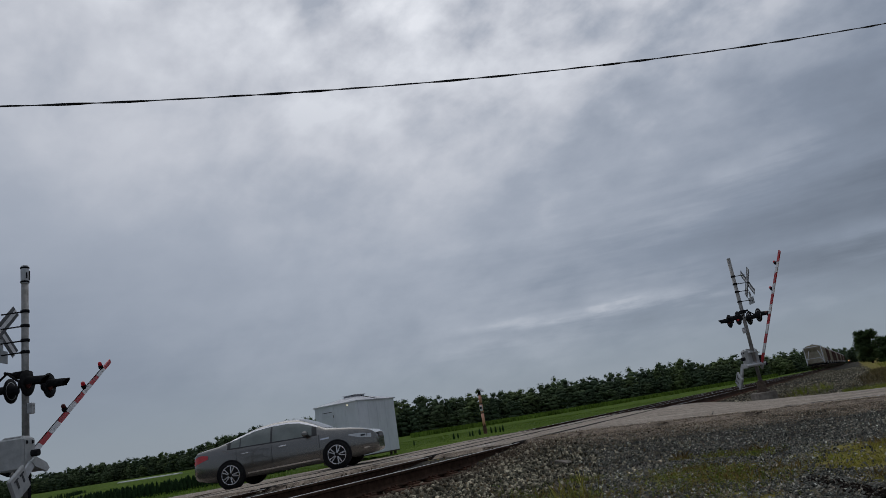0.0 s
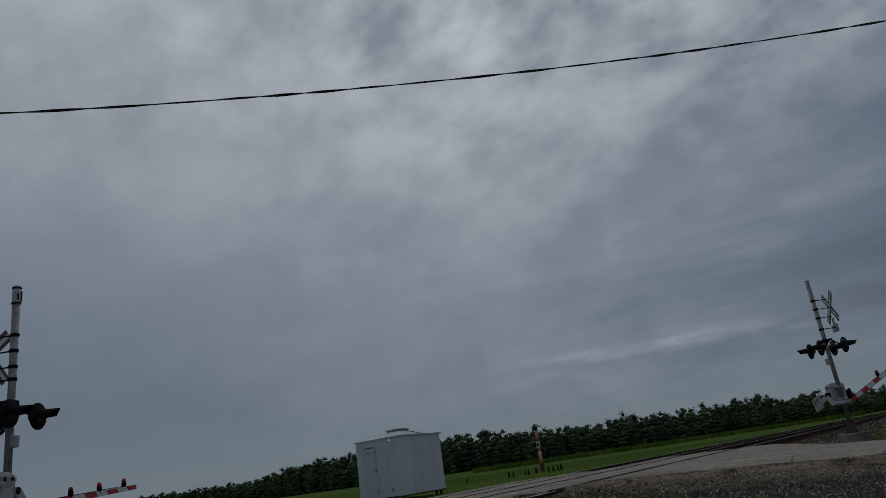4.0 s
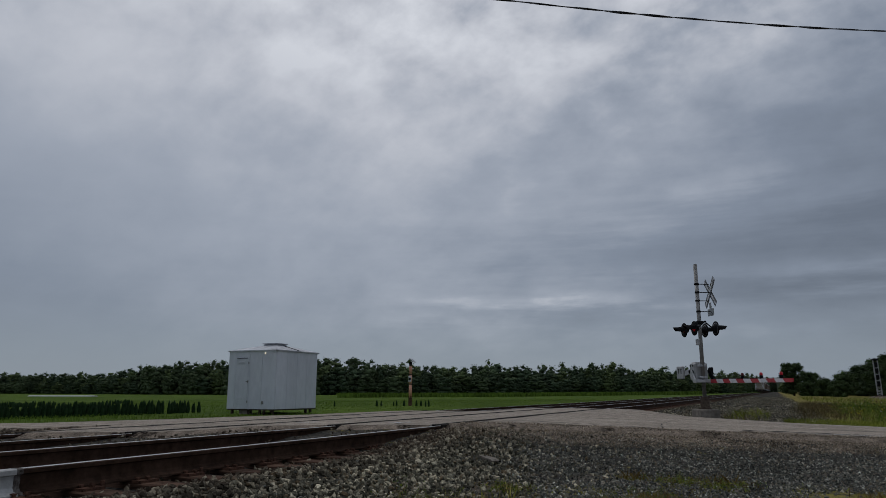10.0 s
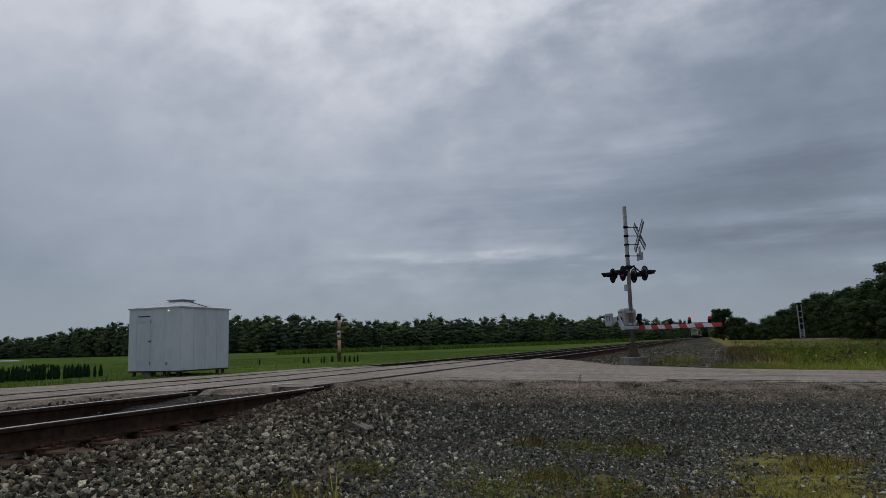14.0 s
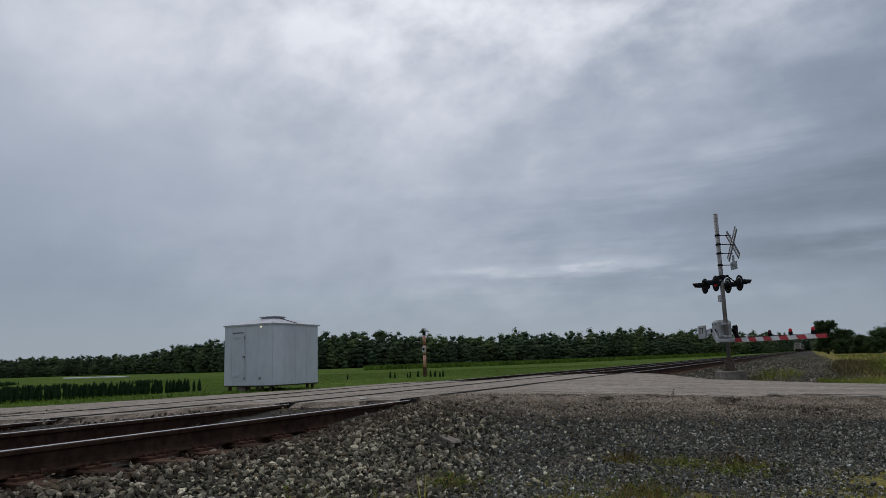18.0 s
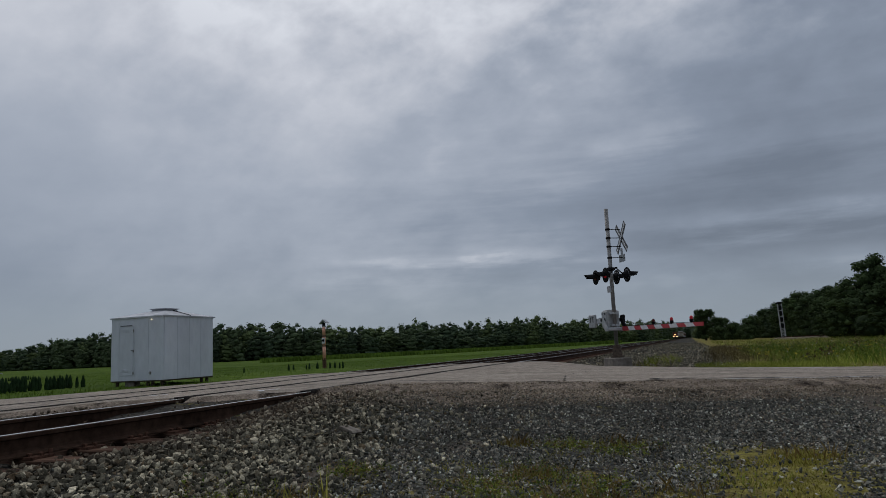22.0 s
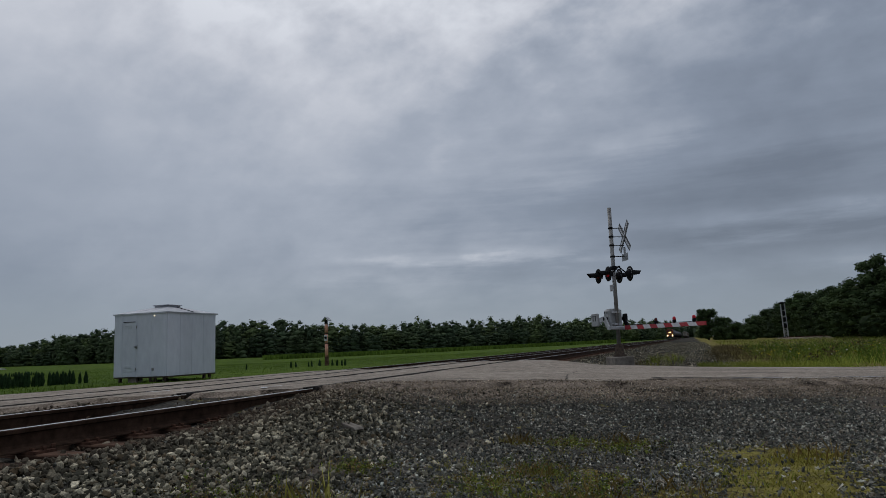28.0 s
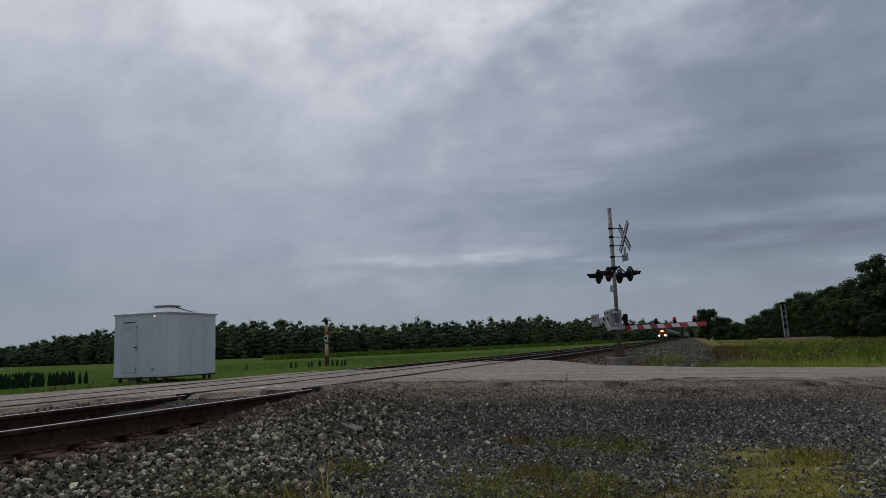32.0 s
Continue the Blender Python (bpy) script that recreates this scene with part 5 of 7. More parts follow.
def clumps(rng, centres, radii, leaves, size, squash=0.8):
    """Foliage clumps at the centres, each fringed by loose leaves."""
    vs, fs, b = [], [], 0
    for c, r in zip(centres, radii):
        q, f = PUFFS[rng.integers(len(PUFFS))]
        a = rng.uniform(0, 6.28)
        co, si = math.cos(a), math.sin(a)
        flip = rng.choice((-1, 1))
        p = np.c_[q[:, 0] * co - q[:, 1] * si, (q[:, 0] * si + q[:, 1] * co) * 1.0, q[:, 2] * squash * flip] * r * 0.78
        vs.append(p + c)
        fs.append(f[:, ::-1] + b if flip < 0 else f + b)
        b += len(p)
        d = rng.normal(size=(leaves, 3))
        d /= np.linalg.norm(d, axis=1)[:, None]
        # leaves lie roughly along the clump's surface
        n_ = d + rng.normal(0, 0.5, (leaves, 3)) + (0, 0, 0.15)
        n_ /= np.linalg.norm(n_, axis=1)[:, None]
        t1 = np.cross(n_, rng.normal(size=(leaves, 3)))
        t1 /= np.linalg.norm(t1, axis=1)[:, None]
        t2 = np.cross(n_, t1)
        s_ = (size * rng.uniform(0.6, 1.4, leaves))[:, None]
        o = c + d * (1, 1, squash) * r * rng.uniform(0.7, 1.1, (leaves, 1))
        lv = np.stack([o + t1 * s_, o - t1 * s_ * 0.5 + t2 * s_ * 0.87, o - t1 * s_ * 0.5 - t2 * s_ * 0.87], 1).reshape(-1, 3)
        lf = np.arange(3 * leaves).reshape(leaves, 3)
        vs.append(lv)
        fs.append(lf + b)
        b += len(lv)
    return np.concatenate(vs), np.concatenate(fs)


def crown(rng, puffs, leaves, size):
    """A ragged crown about one metre in radius and four high, gathered from clumps round a full core."""
    cs, rs = [(0, 0, -1.3), (0.05, 0, -0.5), (0, 0.05, 0.3), (0, 0, 0.95)], [0.80, 0.86, 0.80, 0.62]
    for k in range(puffs):
        z = rng.uniform(-1.2, 1.4)
        reach = (1 - (max(0.0, z) / 1.75) ** 2.0) ** 0.5 * rng.uniform(0.55, 0.85)
        a = 2.4 * k + rng.uniform(-0.5, 0.5)
        cs.append((math.cos(a) * reach, math.sin(a) * reach, z))
        rs.append(rng.uniform(0.2, 0.38))
    cs.append((rng.uniform(-0.25, 0.25), rng.uniform(-0.25, 0.25), 1.5))
    rs.append(rng.uniform(0.32, 0.46))
    return clumps(rng, np.array(cs), rs, leaves, size, 0.85)


def place(protos, rng, spots):
    """Joins turned, scaled copies of the prototypes: spots of x, y, z, width, height, and the tone of each."""
    vs, fs, ks, b = [], [], [], 0
    for x, y, z, w, h, tone in spots:
        v, f = protos[rng.integers(len(protos))]
        a = rng.uniform(0, 6.28)
        c, s = math.cos(a), math.sin(a)
        p = np.c_[(v[:, 0] * c - v[:, 1] * s) * w + x, (v[:, 0] * s + v[:, 1] * c) * w + y, v[:, 2] * h * 0.52 + z]
        vs.append(p)
        fs.append(f + b)
        ks.append(np.full(len(f), tone))
        b += len(p)
    return np.concatenate(vs), np.concatenate(fs), np.concatenate(ks)


rng = np.random.default_rng(11)
far_crowns = [crown(rng, 18, 24, 0.085) for _ in range(10)]
TONES = ["leaf", "leafdark", "leaflight"]
SKYLINE_AZ = (-80, -64.5, -55.6, -51.9, -50, -46, -43, -36.8, -32.5, -27, -20.6, -17.5, -14, -11.5, -9.7, -8.3, -5.3, -2.7, -1, 0.5, 2)
SKYLINE_EL = (0.95, 0.95, 1.15, 1.2, 1.4, 2.1, 2.2, 2.35, 2.3, 1.95, 1.95, 1.7, 1.9, 2.15, 1.4, 1.8, 1.3, 1.35, 0.95, 0.8, 0.7)
FAR_AZ, FAR_D = (-80, -55, -48, -40, -20, -6, -2.8, -2.0, -1.2, -0.6, 0.3, 0.5, 2), (520, 470, 330, 285, 280, 330, 390, 640, 1000, 1500, 1500, 520, 520)
spots = []
for row, (back, low) in enumerate(((4, 1.0), (-4, 0.92), (-11, 0.76), (-17, 0.50))):
    az = -80.0
    while az < 1.0:
        d = float(np.interp(az, FAR_AZ, FAR_D)) + back + rng.uniform(-4, 4)
        el = float(np.interp(az, SKYLINE_AZ, SKYLINE_EL)) * 1.20 * low * (rng.choice((0.90, 0.97, 1.02, 1.12), p=(0.3, 0.4, 0.22, 0.08)) if row < 2 else rng.uniform(0.82, 1.12))
        top = EYE0[2] + d * math.tan(radians(el))
        w = rng.uniform(2.4, 5.4) * (1.0 if row < 3 else 0.8)
        base = -1.2
        h = (top - base) / 2
        w = max(w, h * 0.46)
        x, y = EYE0[0] + d * math.sin(radians(az)), EYE0[1] + d * math.cos(radians(az))
        spots.append((x, y, base + h * 1.0, w, h * 0.99, rng.choice(3, p=(0.5, 0.3, 0.2))))
        az += math.degrees(w * 1.1 / d)
v, f, tones = place(far_crowns, rng, spots)
woods = new("far_woods", soup("far_woods", v, f, [M[k] for k in TONES], True, tones))
tagged(woods, "dense dark green deciduous woods along the far edge of fields", "woods", kind="stuff")
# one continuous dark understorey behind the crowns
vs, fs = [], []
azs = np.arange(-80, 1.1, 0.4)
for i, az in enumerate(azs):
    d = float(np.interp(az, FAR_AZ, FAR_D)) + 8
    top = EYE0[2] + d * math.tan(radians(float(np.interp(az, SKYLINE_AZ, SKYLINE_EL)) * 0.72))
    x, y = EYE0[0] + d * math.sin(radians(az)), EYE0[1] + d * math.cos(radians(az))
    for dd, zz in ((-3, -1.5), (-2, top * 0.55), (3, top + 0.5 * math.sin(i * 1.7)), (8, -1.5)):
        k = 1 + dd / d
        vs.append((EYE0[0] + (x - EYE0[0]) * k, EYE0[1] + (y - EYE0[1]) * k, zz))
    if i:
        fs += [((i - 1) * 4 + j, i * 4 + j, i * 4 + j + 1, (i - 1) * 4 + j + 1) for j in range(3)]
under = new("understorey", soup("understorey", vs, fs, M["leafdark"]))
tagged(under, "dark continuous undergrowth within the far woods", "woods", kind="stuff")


def tree(x, y, w, h, label, seed, n=34, material="leafnear", group="", bole=0.28, size=0.055):
    """Tapered trunk, limbs and a ragged crown."""
    r = np.random.default_rng(seed)
    z = float(ground_z(x, y))
    t = thing("tree", Matrix.Translation((x, y, z - 0.05)), label, "tree", group)
    g = Geo().tube((0, 0, 0), (0.1, 0, h * 0.35), 0.035 * h, 0.024 * h, 9).tube((0.1, 0, h * 0.35), (0.0, 0.1, h * 0.8), 0.024 * h, 0.008 * h, 8)
    for k in range(6):
        a = r.uniform(0, 6.28)
        zz = h * r.uniform(0.3, 0.6)
        g.tube((0.08, 0, zz), (math.cos(a) * w * 0.7, math.sin(a) * w * 0.7, zz + h * r.uniform(0.1, 0.28)), 0.011 * h, 0.003 * h, 6)
    part("trunk", g, M["bark"], t, "dark trunk with rising limbs")
    cs, rs = [], []
    for k in range(n):
        a, q = r.uniform(0, 6.28), r.uniform(0.2, 1) ** 0.5
        zz = r.uniform(bole, 0.93)
        reach = w * math.sin(math.pi * min(1, max(0.22, (zz - bole * 0.6) / (1.06 - bole * 0.6)))) ** 0.6
        cs.append((math.cos(a) * q * reach * 0.78, math.sin(a) * q * reach * 0.78, zz * h))
        rs.append(w * r.uniform(0.16, 0.33))
    for zz, rad in ((bole + 0.12, 0.5), (0.45, 0.62), (0.62, 0.56), (0.78, 0.40)):
        cs.append((0, 0, zz * h))
        rs.append(rad * w)
    v, f = clumps(r, np.array(cs), rs, 170, size * w * 0.62)
    part("crown", soup("crown", v, f, M[material], True), None, t, "leafy crown with a ragged outline")
    return t


# lone tree beside the line, and the taller trees standing out of the right-hand wood
tree(9.0, 200.0, 3.5, 8.6, "dark lone tree beside the railway line", 3, 64, bole=0.12)
tree(12.6, 196.0, 3.4, 6.2, "dark rounded tree beside the railway line", 4, 44, bole=0.04)
tree(11.4, 193.0, 2.6, 3.4, "low dark green bush beside the railway line", 8, 44, bole=0.0)
tree(15.2, 190.0, 3.4, 4.2, "low dark green bush beside the railway line", 6, 44, bole=0.0)
tree(18.0, 176.0, 2.6, 3.0, "low dark green bush beside the railway line", 7, 36, bole=0.0)
for i, (x, y, w, h) in enumerate(((33.2, 122.0, 6.2, 12.9), (37.5, 120.0, 5.0, 12.0), (43.0, 118.0, 5.0, 11.6), (30.0, 140.0, 3.8, 9.6), (27.5, 165.0, 4.2, 9.9), (27.0, 190.0, 4.4, 9.2), (27.0, 220.0, 4.6, 8.4), (26.0, 250.0, 4.6, 7.6), (26.0, 285.0, 4.6, 7.0), (31.5, 112.0, 3.2, 6.2), (29.5, 128.0, 3.0, 6.0))):
    tree(x, y, w, h, "tall dark green deciduous tree at the wood's edge", 20 + i, 40, group="trees at the wood's edge", bole=0.04)
spots = []
for row in range(3):
    y = 84.0
    while y < 420:
        w = rng.uniform(2.4, 4.0)
        x = 29.0 + row * 4.5 + rng.uniform(-1.5, 1.5) - 0.012 * (y - 120) + max(0.0, (110 - y)) * 0.05
        h = rng.uniform(4.5, 5.9) * (0.8 if row == 0 else 1.0) * (0.62 if y > 230 else 1.0)
        spots.append((x, y, -0.9 + h * 0.98, w, h, rng.choice(3, p=(0.45, 0.45, 0.1))))
        y += w * 1.05
near_spots, far_spots = [q for q in spots if q[1] < 210], [q for q in spots if q[1] >= 210]
va, fa, ka = place([crown(rng, 24, 70, 0.058) for _ in range(8)], rng, near_spots)
vb, fb, kb = place(far_crowns, rng, far_spots)
v, f = np.concatenate([va, vb]), np.concatenate([fa, fb + len(va)])
side_woods = new("side_woods", soup("side_woods", v, f, [M["leafnear"], M["leafdeep"], M["leafdark"]], True, np.concatenate([ka, kb])))
tagged(side_woods, "dense mixed wood running alongside the railway line", "woods", kind="stuff")


def blades(name, label, material, spots, seed, lean=0.35, width=0.05):
    """Tapering upright blades: rows of x, y, height."""
    r = np.random.default_rng(seed)
    spots = np.asarray(spots)
    n = len(spots)
    x, y, h = spots[:, 0], spots[:, 1], spots[:, 2]
    z = ground_z(x, y) - 0.02
    a = r.uniform(0, 6.28, n)
    b = r.uniform(0, 6.28, n)
    wx, wy = np.cos(a) * width * h * 0.5, np.sin(a) * width * h * 0.5
    lx, ly = np.cos(b) * lean * h * r.uniform(0.2, 1, n), np.sin(b) * lean * h * r.uniform(0.2, 1, n)
    p = np.stack([np.c_[x - wx, y - wy, z], np.c_[x + wx, y + wy, z], np.c_[x + wx * 0.8 + lx * 0.4, y + wy * 0.8 + ly * 0.4, z + h * 0.6], np.c_[x + lx, y + ly, z + h], np.c_[x - wx * 0.8 + lx * 0.4, y - wy * 0.8 + ly * 0.4, z + h * 0.6]], 1).reshape(-1, 3)
    me = soup(name, p, np.arange(5 * n).reshape(n, 5), M[material])
    return tagged(new(name, me), label, "grass", kind="stuff")


def scatter(n, x0, x1, y0, y1, h0, h1, keep=None, seed=1, uneven=0.0):
    r = np.random.default_rng(seed)
    x, y, h = r.uniform(x0, x1, n), r.uniform(y0, y1, n), r.uniform(h0, h1, n)
    if uneven:
        h = h * (0.45 + 0.8 * clump(x, y, uneven, 3) + 0.35 * clump(x, y, uneven * 3.3, 1))
    if keep is not None:
        k = r.uniform(0, 1, n) < keep(x, y)
        x, y, h = x[k], y[k], h[k]
    return np.c_[x, y, h]


def clump(x, y, s, seed=0):
    return 0.5 + 0.5 * np.sin(x * s + 1.3 * np.sin(y * s * 0.7 + seed)) * np.cos(y * s * 0.8 + seed)


off_road = lambda x, y: smooth01(y - far_edge(x), 1.8, 4.5)


def flower_heads(name, label, material, spots, size, seed):
    """Small flat heads of blossom: rows of x, y, height over the ground."""
    r = np.random.default_rng(seed)
    spots = np.asarray(spots)
    c = np.c_[spots[:, 0], spots[:, 1], ground_z(spots[:, 0], spots[:, 1]) + spots[:, 2]]
    v, f = leaf_tris(r, np.repeat(c, 3, 0), size)
    return tagged(new(name, soup(name, v, f, M[material])), label, "flowers", kind="stuff")


verge = lambda x, y: off_road(x, y) * (0.35 + 0.65 * clump(x, y, 0.5)) * smooth01(x - 0.05 * (y - 24), 6.6, 8.6)
blades("tall_grass", "tall yellow-green grass beyond the road", "grassy", np.concatenate([scatter(70000, 6.4, 30, 21, 62, 0.10, 0.30, verge, 3, 0.9), scatter(9000, 8, 60, 60, 130, 0.3, 0.5, None, 4)]), 5, 0.8, width=0.05)
blades("green_weeds", "broad-leaved green weeds among the tall grass", "crop", scatter(42000, 7.5, 30, 24, 60, 0.12, 0.42, lambda x, y: off_road(x, y) * (0.15 + clump(x, y, 0.8, 2) ** 2) * verge(x, y), 7, 0.7), 8, 0.8, width=0.06)
weed_rng = np.random.default_rng(66)
for wname, wlabel, wmat, wspots in (("leafy_weeds", "leafy green weeds standing in the tall grass", "weedleaf", 210), ("dry_seed_stalks", "brown seeding weeds standing in the tall grass", "brush", 90)):
    wc, wr = [], []
    while len(wc) < wspots:
        x, y = weed_rng.uniform(7.5, 30), weed_rng.uniform(25, 66)
        if weed_rng.uniform() < float(verge(x, y)):
            tall = weed_rng.uniform(0.22, 0.5)
            wc.append((x, y, float(ground_z(x, y)) + tall * 0.75))
            wr.append(tall)
    heart = np.repeat(np.array(wc), 110, 0)
    size_ = np.repeat(np.array(wr), 110)
    heart += weed_rng.normal(size=heart.shape) * (0.45, 0.45, 0.42) * size_[:, None]
    wv, wf = leaf_tris(weed_rng, heart, 0.032)
    tagged(new(wname, soup(wname, wv, wf, M[wmat], True)), wlabel, "weeds", kind="stuff")
flower_heads("yellow_flowers", "yellow flowers among the tall grass", "yellowflower", scatter(1500, 7.5, 28, 22, 50, 0.2, 0.5, lambda x, y: off_road(x, y) * clump(x, y, 0.7, 3), 70), 0.022, 71)
flower_heads("white_flowers", "white flower heads among the tall grass", "flower", scatter(420, 7.5, 28, 22, 55, 0.25, 0.55, lambda x, y: off_road(x, y) * clump(x, y, 0.6, 5), 72), 0.02, 73)
brushy = lambda x, y: smooth01(x - 0.03 * (y - 30), 5.3, 6.2) * (1 - smooth01(x - 0.03 * (y - 30), 7.4, 9.4)) * (0.25 + 0.75 * clump(x, y, 1.1, 4))
blades("brown_brush", "brown dry brush beside the gravel track", "brush", np.concatenate([scatter(15000, 5.2, 9.8, 27, 62, 0.12, 0.36, brushy, 9, 1.3), scatter(900, 2.6, 4.4, 22.0, 27, 0.1, 0.34, lambda x, y: clump(x, y, 3.0) ** 2, 10)]), 11, 0.75, width=0.035)
blades("track_weeds", "dry yellow-green weeds in the gravel by the signal", "grassy", np.concatenate([scatter(1700, 3.3, 4.7, 21.6, 33, 0.08, 0.42, lambda x, y: clump(x, y, 2.2, 1) ** 3, 12), scatter(9000, 5.2, 9.5, 19.8, 26, 0.05, 0.2, lambda x, y: smooth01(y - far_edge(x), 0.8, 1.8), 13)]), 14, 0.7, width=0.045)
blades("short_grass", "short yellow-green grass growing through gravel", "weed", scatter(150000, 2.4, 8.2, -1.0, 6.8, 0.01, 0.042, lambda x, y: np.clip(zone_grass(x, y) * 1.3 - 0.12, 0, 1) * (0.3 + 0.7 * clump(x, y, 5.0, 2)), 15), 16, 1.1, 0.24)
blades("green_grass", "fresh green grass tufts in the weedy gravel", "grassy", scatter(30000, 2.4, 8.0, -1.0, 6.6, 0.02, 0.085, lambda x, y: np.clip(zone_grass(x, y) * 1.3 - 0.2, 0, 1) * clump(x, y, 3.1, 6) ** 3, 18), 19, 0.8, 0.10)
TUFTS = ((3.05, 2.2, 0.5), (3.0, 1.8, 0.42), (2.8, 2.05, 0.3), (2.6, 1.5, 0.24), (5.32, 3.8, 0.2), (4.6, 2.0, 0.14), (4.96, 1.62, 0.12), (4.1, 3.1, 0.16), (2.3, 2.6, 0.2), (4.75, 1.5, 0.15), (5.6, 0.35, 0.13), (2.75, 3.5, 0.14), (3.3, 3.5, 0.12), (3.9, 4.6, 0.14), (4.5, 4.9, 0.13), (5.2, 5.6, 0.12), (2.1, 1.2, 0.2), (2.2, 0.4, 0.18))
blades("green_tufts", "olive weed tufts growing through gravel", "weed", np.concatenate([scatter(210, cx - 0.3, cx + 0.3, cy - 0.3, cy + 0.3, 0.03, hh * 0.8, lambda x, y, a=cx, b=cy: np.exp(-((x - a) ** 2 + (y - b) ** 2) / 0.02), k) for k, (cx, cy, hh) in enumerate(TUFTS)]), 17, 0.8, 0.032)
WEEDS = ((5.0, 3.5, 0.5), (4.6, 2.9, 0.5), (4.3, 3.2, 0.4), (3.9, 4.0, 0.35), (4.4, 5.7, 0.35), (3.4, 5.6, 0.3), (4.2, 1.15, 0.5), (3.6, 1.2, 0.4), (2.6, 1.1, 0.5), (2.2, 0.9, 0.4), (3.0, 2.1, 0.5), (2.6, 2.6, 0.4), (5.9, 2.2, 0.3), (6.0, 5.2, 0.4), (2.0, -0.3, 0.5), (3.3, 0.2, 0.6))
blades("dry_weeds", "dry brown weeds growing through gravel", "dryweed", np.concatenate([scatter(900, a - b, a + b, c - b, c + b, 0.02, 0.16, lambda x, y, a=a, c=c, b=b: np.exp(-((x - a) ** 2 + (y - c) ** 2) / (0.3 * b * b)) * (0.3 + 0.7 * clump(x, y, 9.0, 1)), 90 + k) for k, (a, c, b) in enumerate(WEEDS)]), 91, 0.9, 0.05)
FEATHER = ((2.4, 0.6, 0.4), (2.4, 2.4, 0.45), (3.0, 2.1, 0.4), (2.9, 1.3, 0.5), (3.6, 1.4, 0.5), (4.0, 2.6, 0.5), (4.3, 3.2, 0.4), (4.7, 2.7, 0.5), (4.5, 1.9, 0.45), (3.9, 4.0, 0.3), (2.5, 3.8, 0.25), (4.45, 5.3, 0.3), (3.9, 5.5, 0.25), (4.4, 3.7, 0.3), (3.65, 3.4, 0.25))
fr = np.random.default_rng(404)
for fname, flabel, fmat, share in (("feathery_weeds", "feathery olive weeds standing in the gravel", "grassy", 58), ("dry_stems", "dry brown weed stems standing in the gravel", "dryweed", 46), ("green_sprigs", "green leafy sprigs growing in the gravel", "weedleaf", 26)):
    hearts = []
    for cx, cy, cr in FEATHER:
        for k in range(share):
            x, y = cx + fr.normal(0, cr * 0.6), cy + fr.normal(0, cr * 0.6)
            tall = fr.uniform(0.04, 0.19) * (1.0 if y < 3.0 else 0.6)
            lx_, ly_ = fr.normal(0, 0.25, 2)
            u = fr.uniform(0.1, 1.0, 16)
            z0 = float(ground_z(x, y))
            hearts.append(np.c_[x + lx_ * tall * u + fr.normal(0, 0.012, 16), y + ly_ * tall * u + fr.normal(0, 0.012, 16), z0 + tall * u])
    fv, ff = leaf_tris(fr, np.concatenate(hearts), 0.0065)
    tagged(new(fname, soup(fname, fv, ff, M[fmat])), flabel, "weeds", kind="stuff")
blades("olive_weeds", "low olive green weeds in patches on gravel", "weed", np.concatenate([scatter(1700, a - b, a + b, c - b, c + b, 0.015, 0.075, lambda x, y, a=a, c=c, b=b: np.exp(-((x - a) ** 2 + (y - c) ** 2) / (0.35 * b * b)) * (0.2 + 0.8 * clump(x, y, 7.0, 4)), 130 + k) for k, (a, c, b) in enumerate(WEEDS + ((4.1, 5.0, 0.5), (3.2, 4.2, 0.4), (4.7, 4.3, 0.4), (4.0, 3.5, 0.5), (5.2, 4.6, 0.4), (3.6, 2.6, 0.4)))]), 131, 0.9, 0.12)
flower_heads("gravel_flowers", "white flower heads growing in weedy gravel", "flower", [(3.13, 2.56, 0.07), (3.16, 2.58, 0.08), (3.1, 2.53, 0.07), (5.9, 4.4, 0.05), (5.95, 3.7, 0.05), (4.3, 4.2, 0.06), (6.4, 4.9, 0.05)], 0.018, 75)
blades("road_weeds", "green weeds along the field's edge", "crop", np.concatenate([scatter(26000, -40, -11, -6, 20, 0.05, 0.17, lambda x, y: smooth01(y - far_edge(x), 0.2, 0.8) * (1 - smooth01(y - far_edge(x), 5, 9)), 21), scatter(16000, -28, -10.6, -12, 6.4, 0.06, 0.22, lambda x, y: zone_field(x, y) * smooth01(near_edge(x) - y, 0.4, 1.4), 22)]), 23, 0.7, width=0.14)
blades("field_grass", "lush green low crop in the field", "crop", np.concatenate([scatter(46000, -75, -8.6, 19, 75, 0.04, 0.11, lambda x, y: smooth01(y - far_edge(x), 0.5, 1.5) * smooth01(-x, 8.8, 9.6), 24), scatter(9000, -190, -12, 60, 200, 0.05, 0.12, None, 25)]), 26, 0.8, width=0.2)

# rows of young conifers in the field
CONE_SEG = 7
COLUMN = ((0.0, 0.62), (0.14, 0.95), (0.38, 1.0), (0.62, 0.80), (0.82, 0.50), (0.94, 0.22))


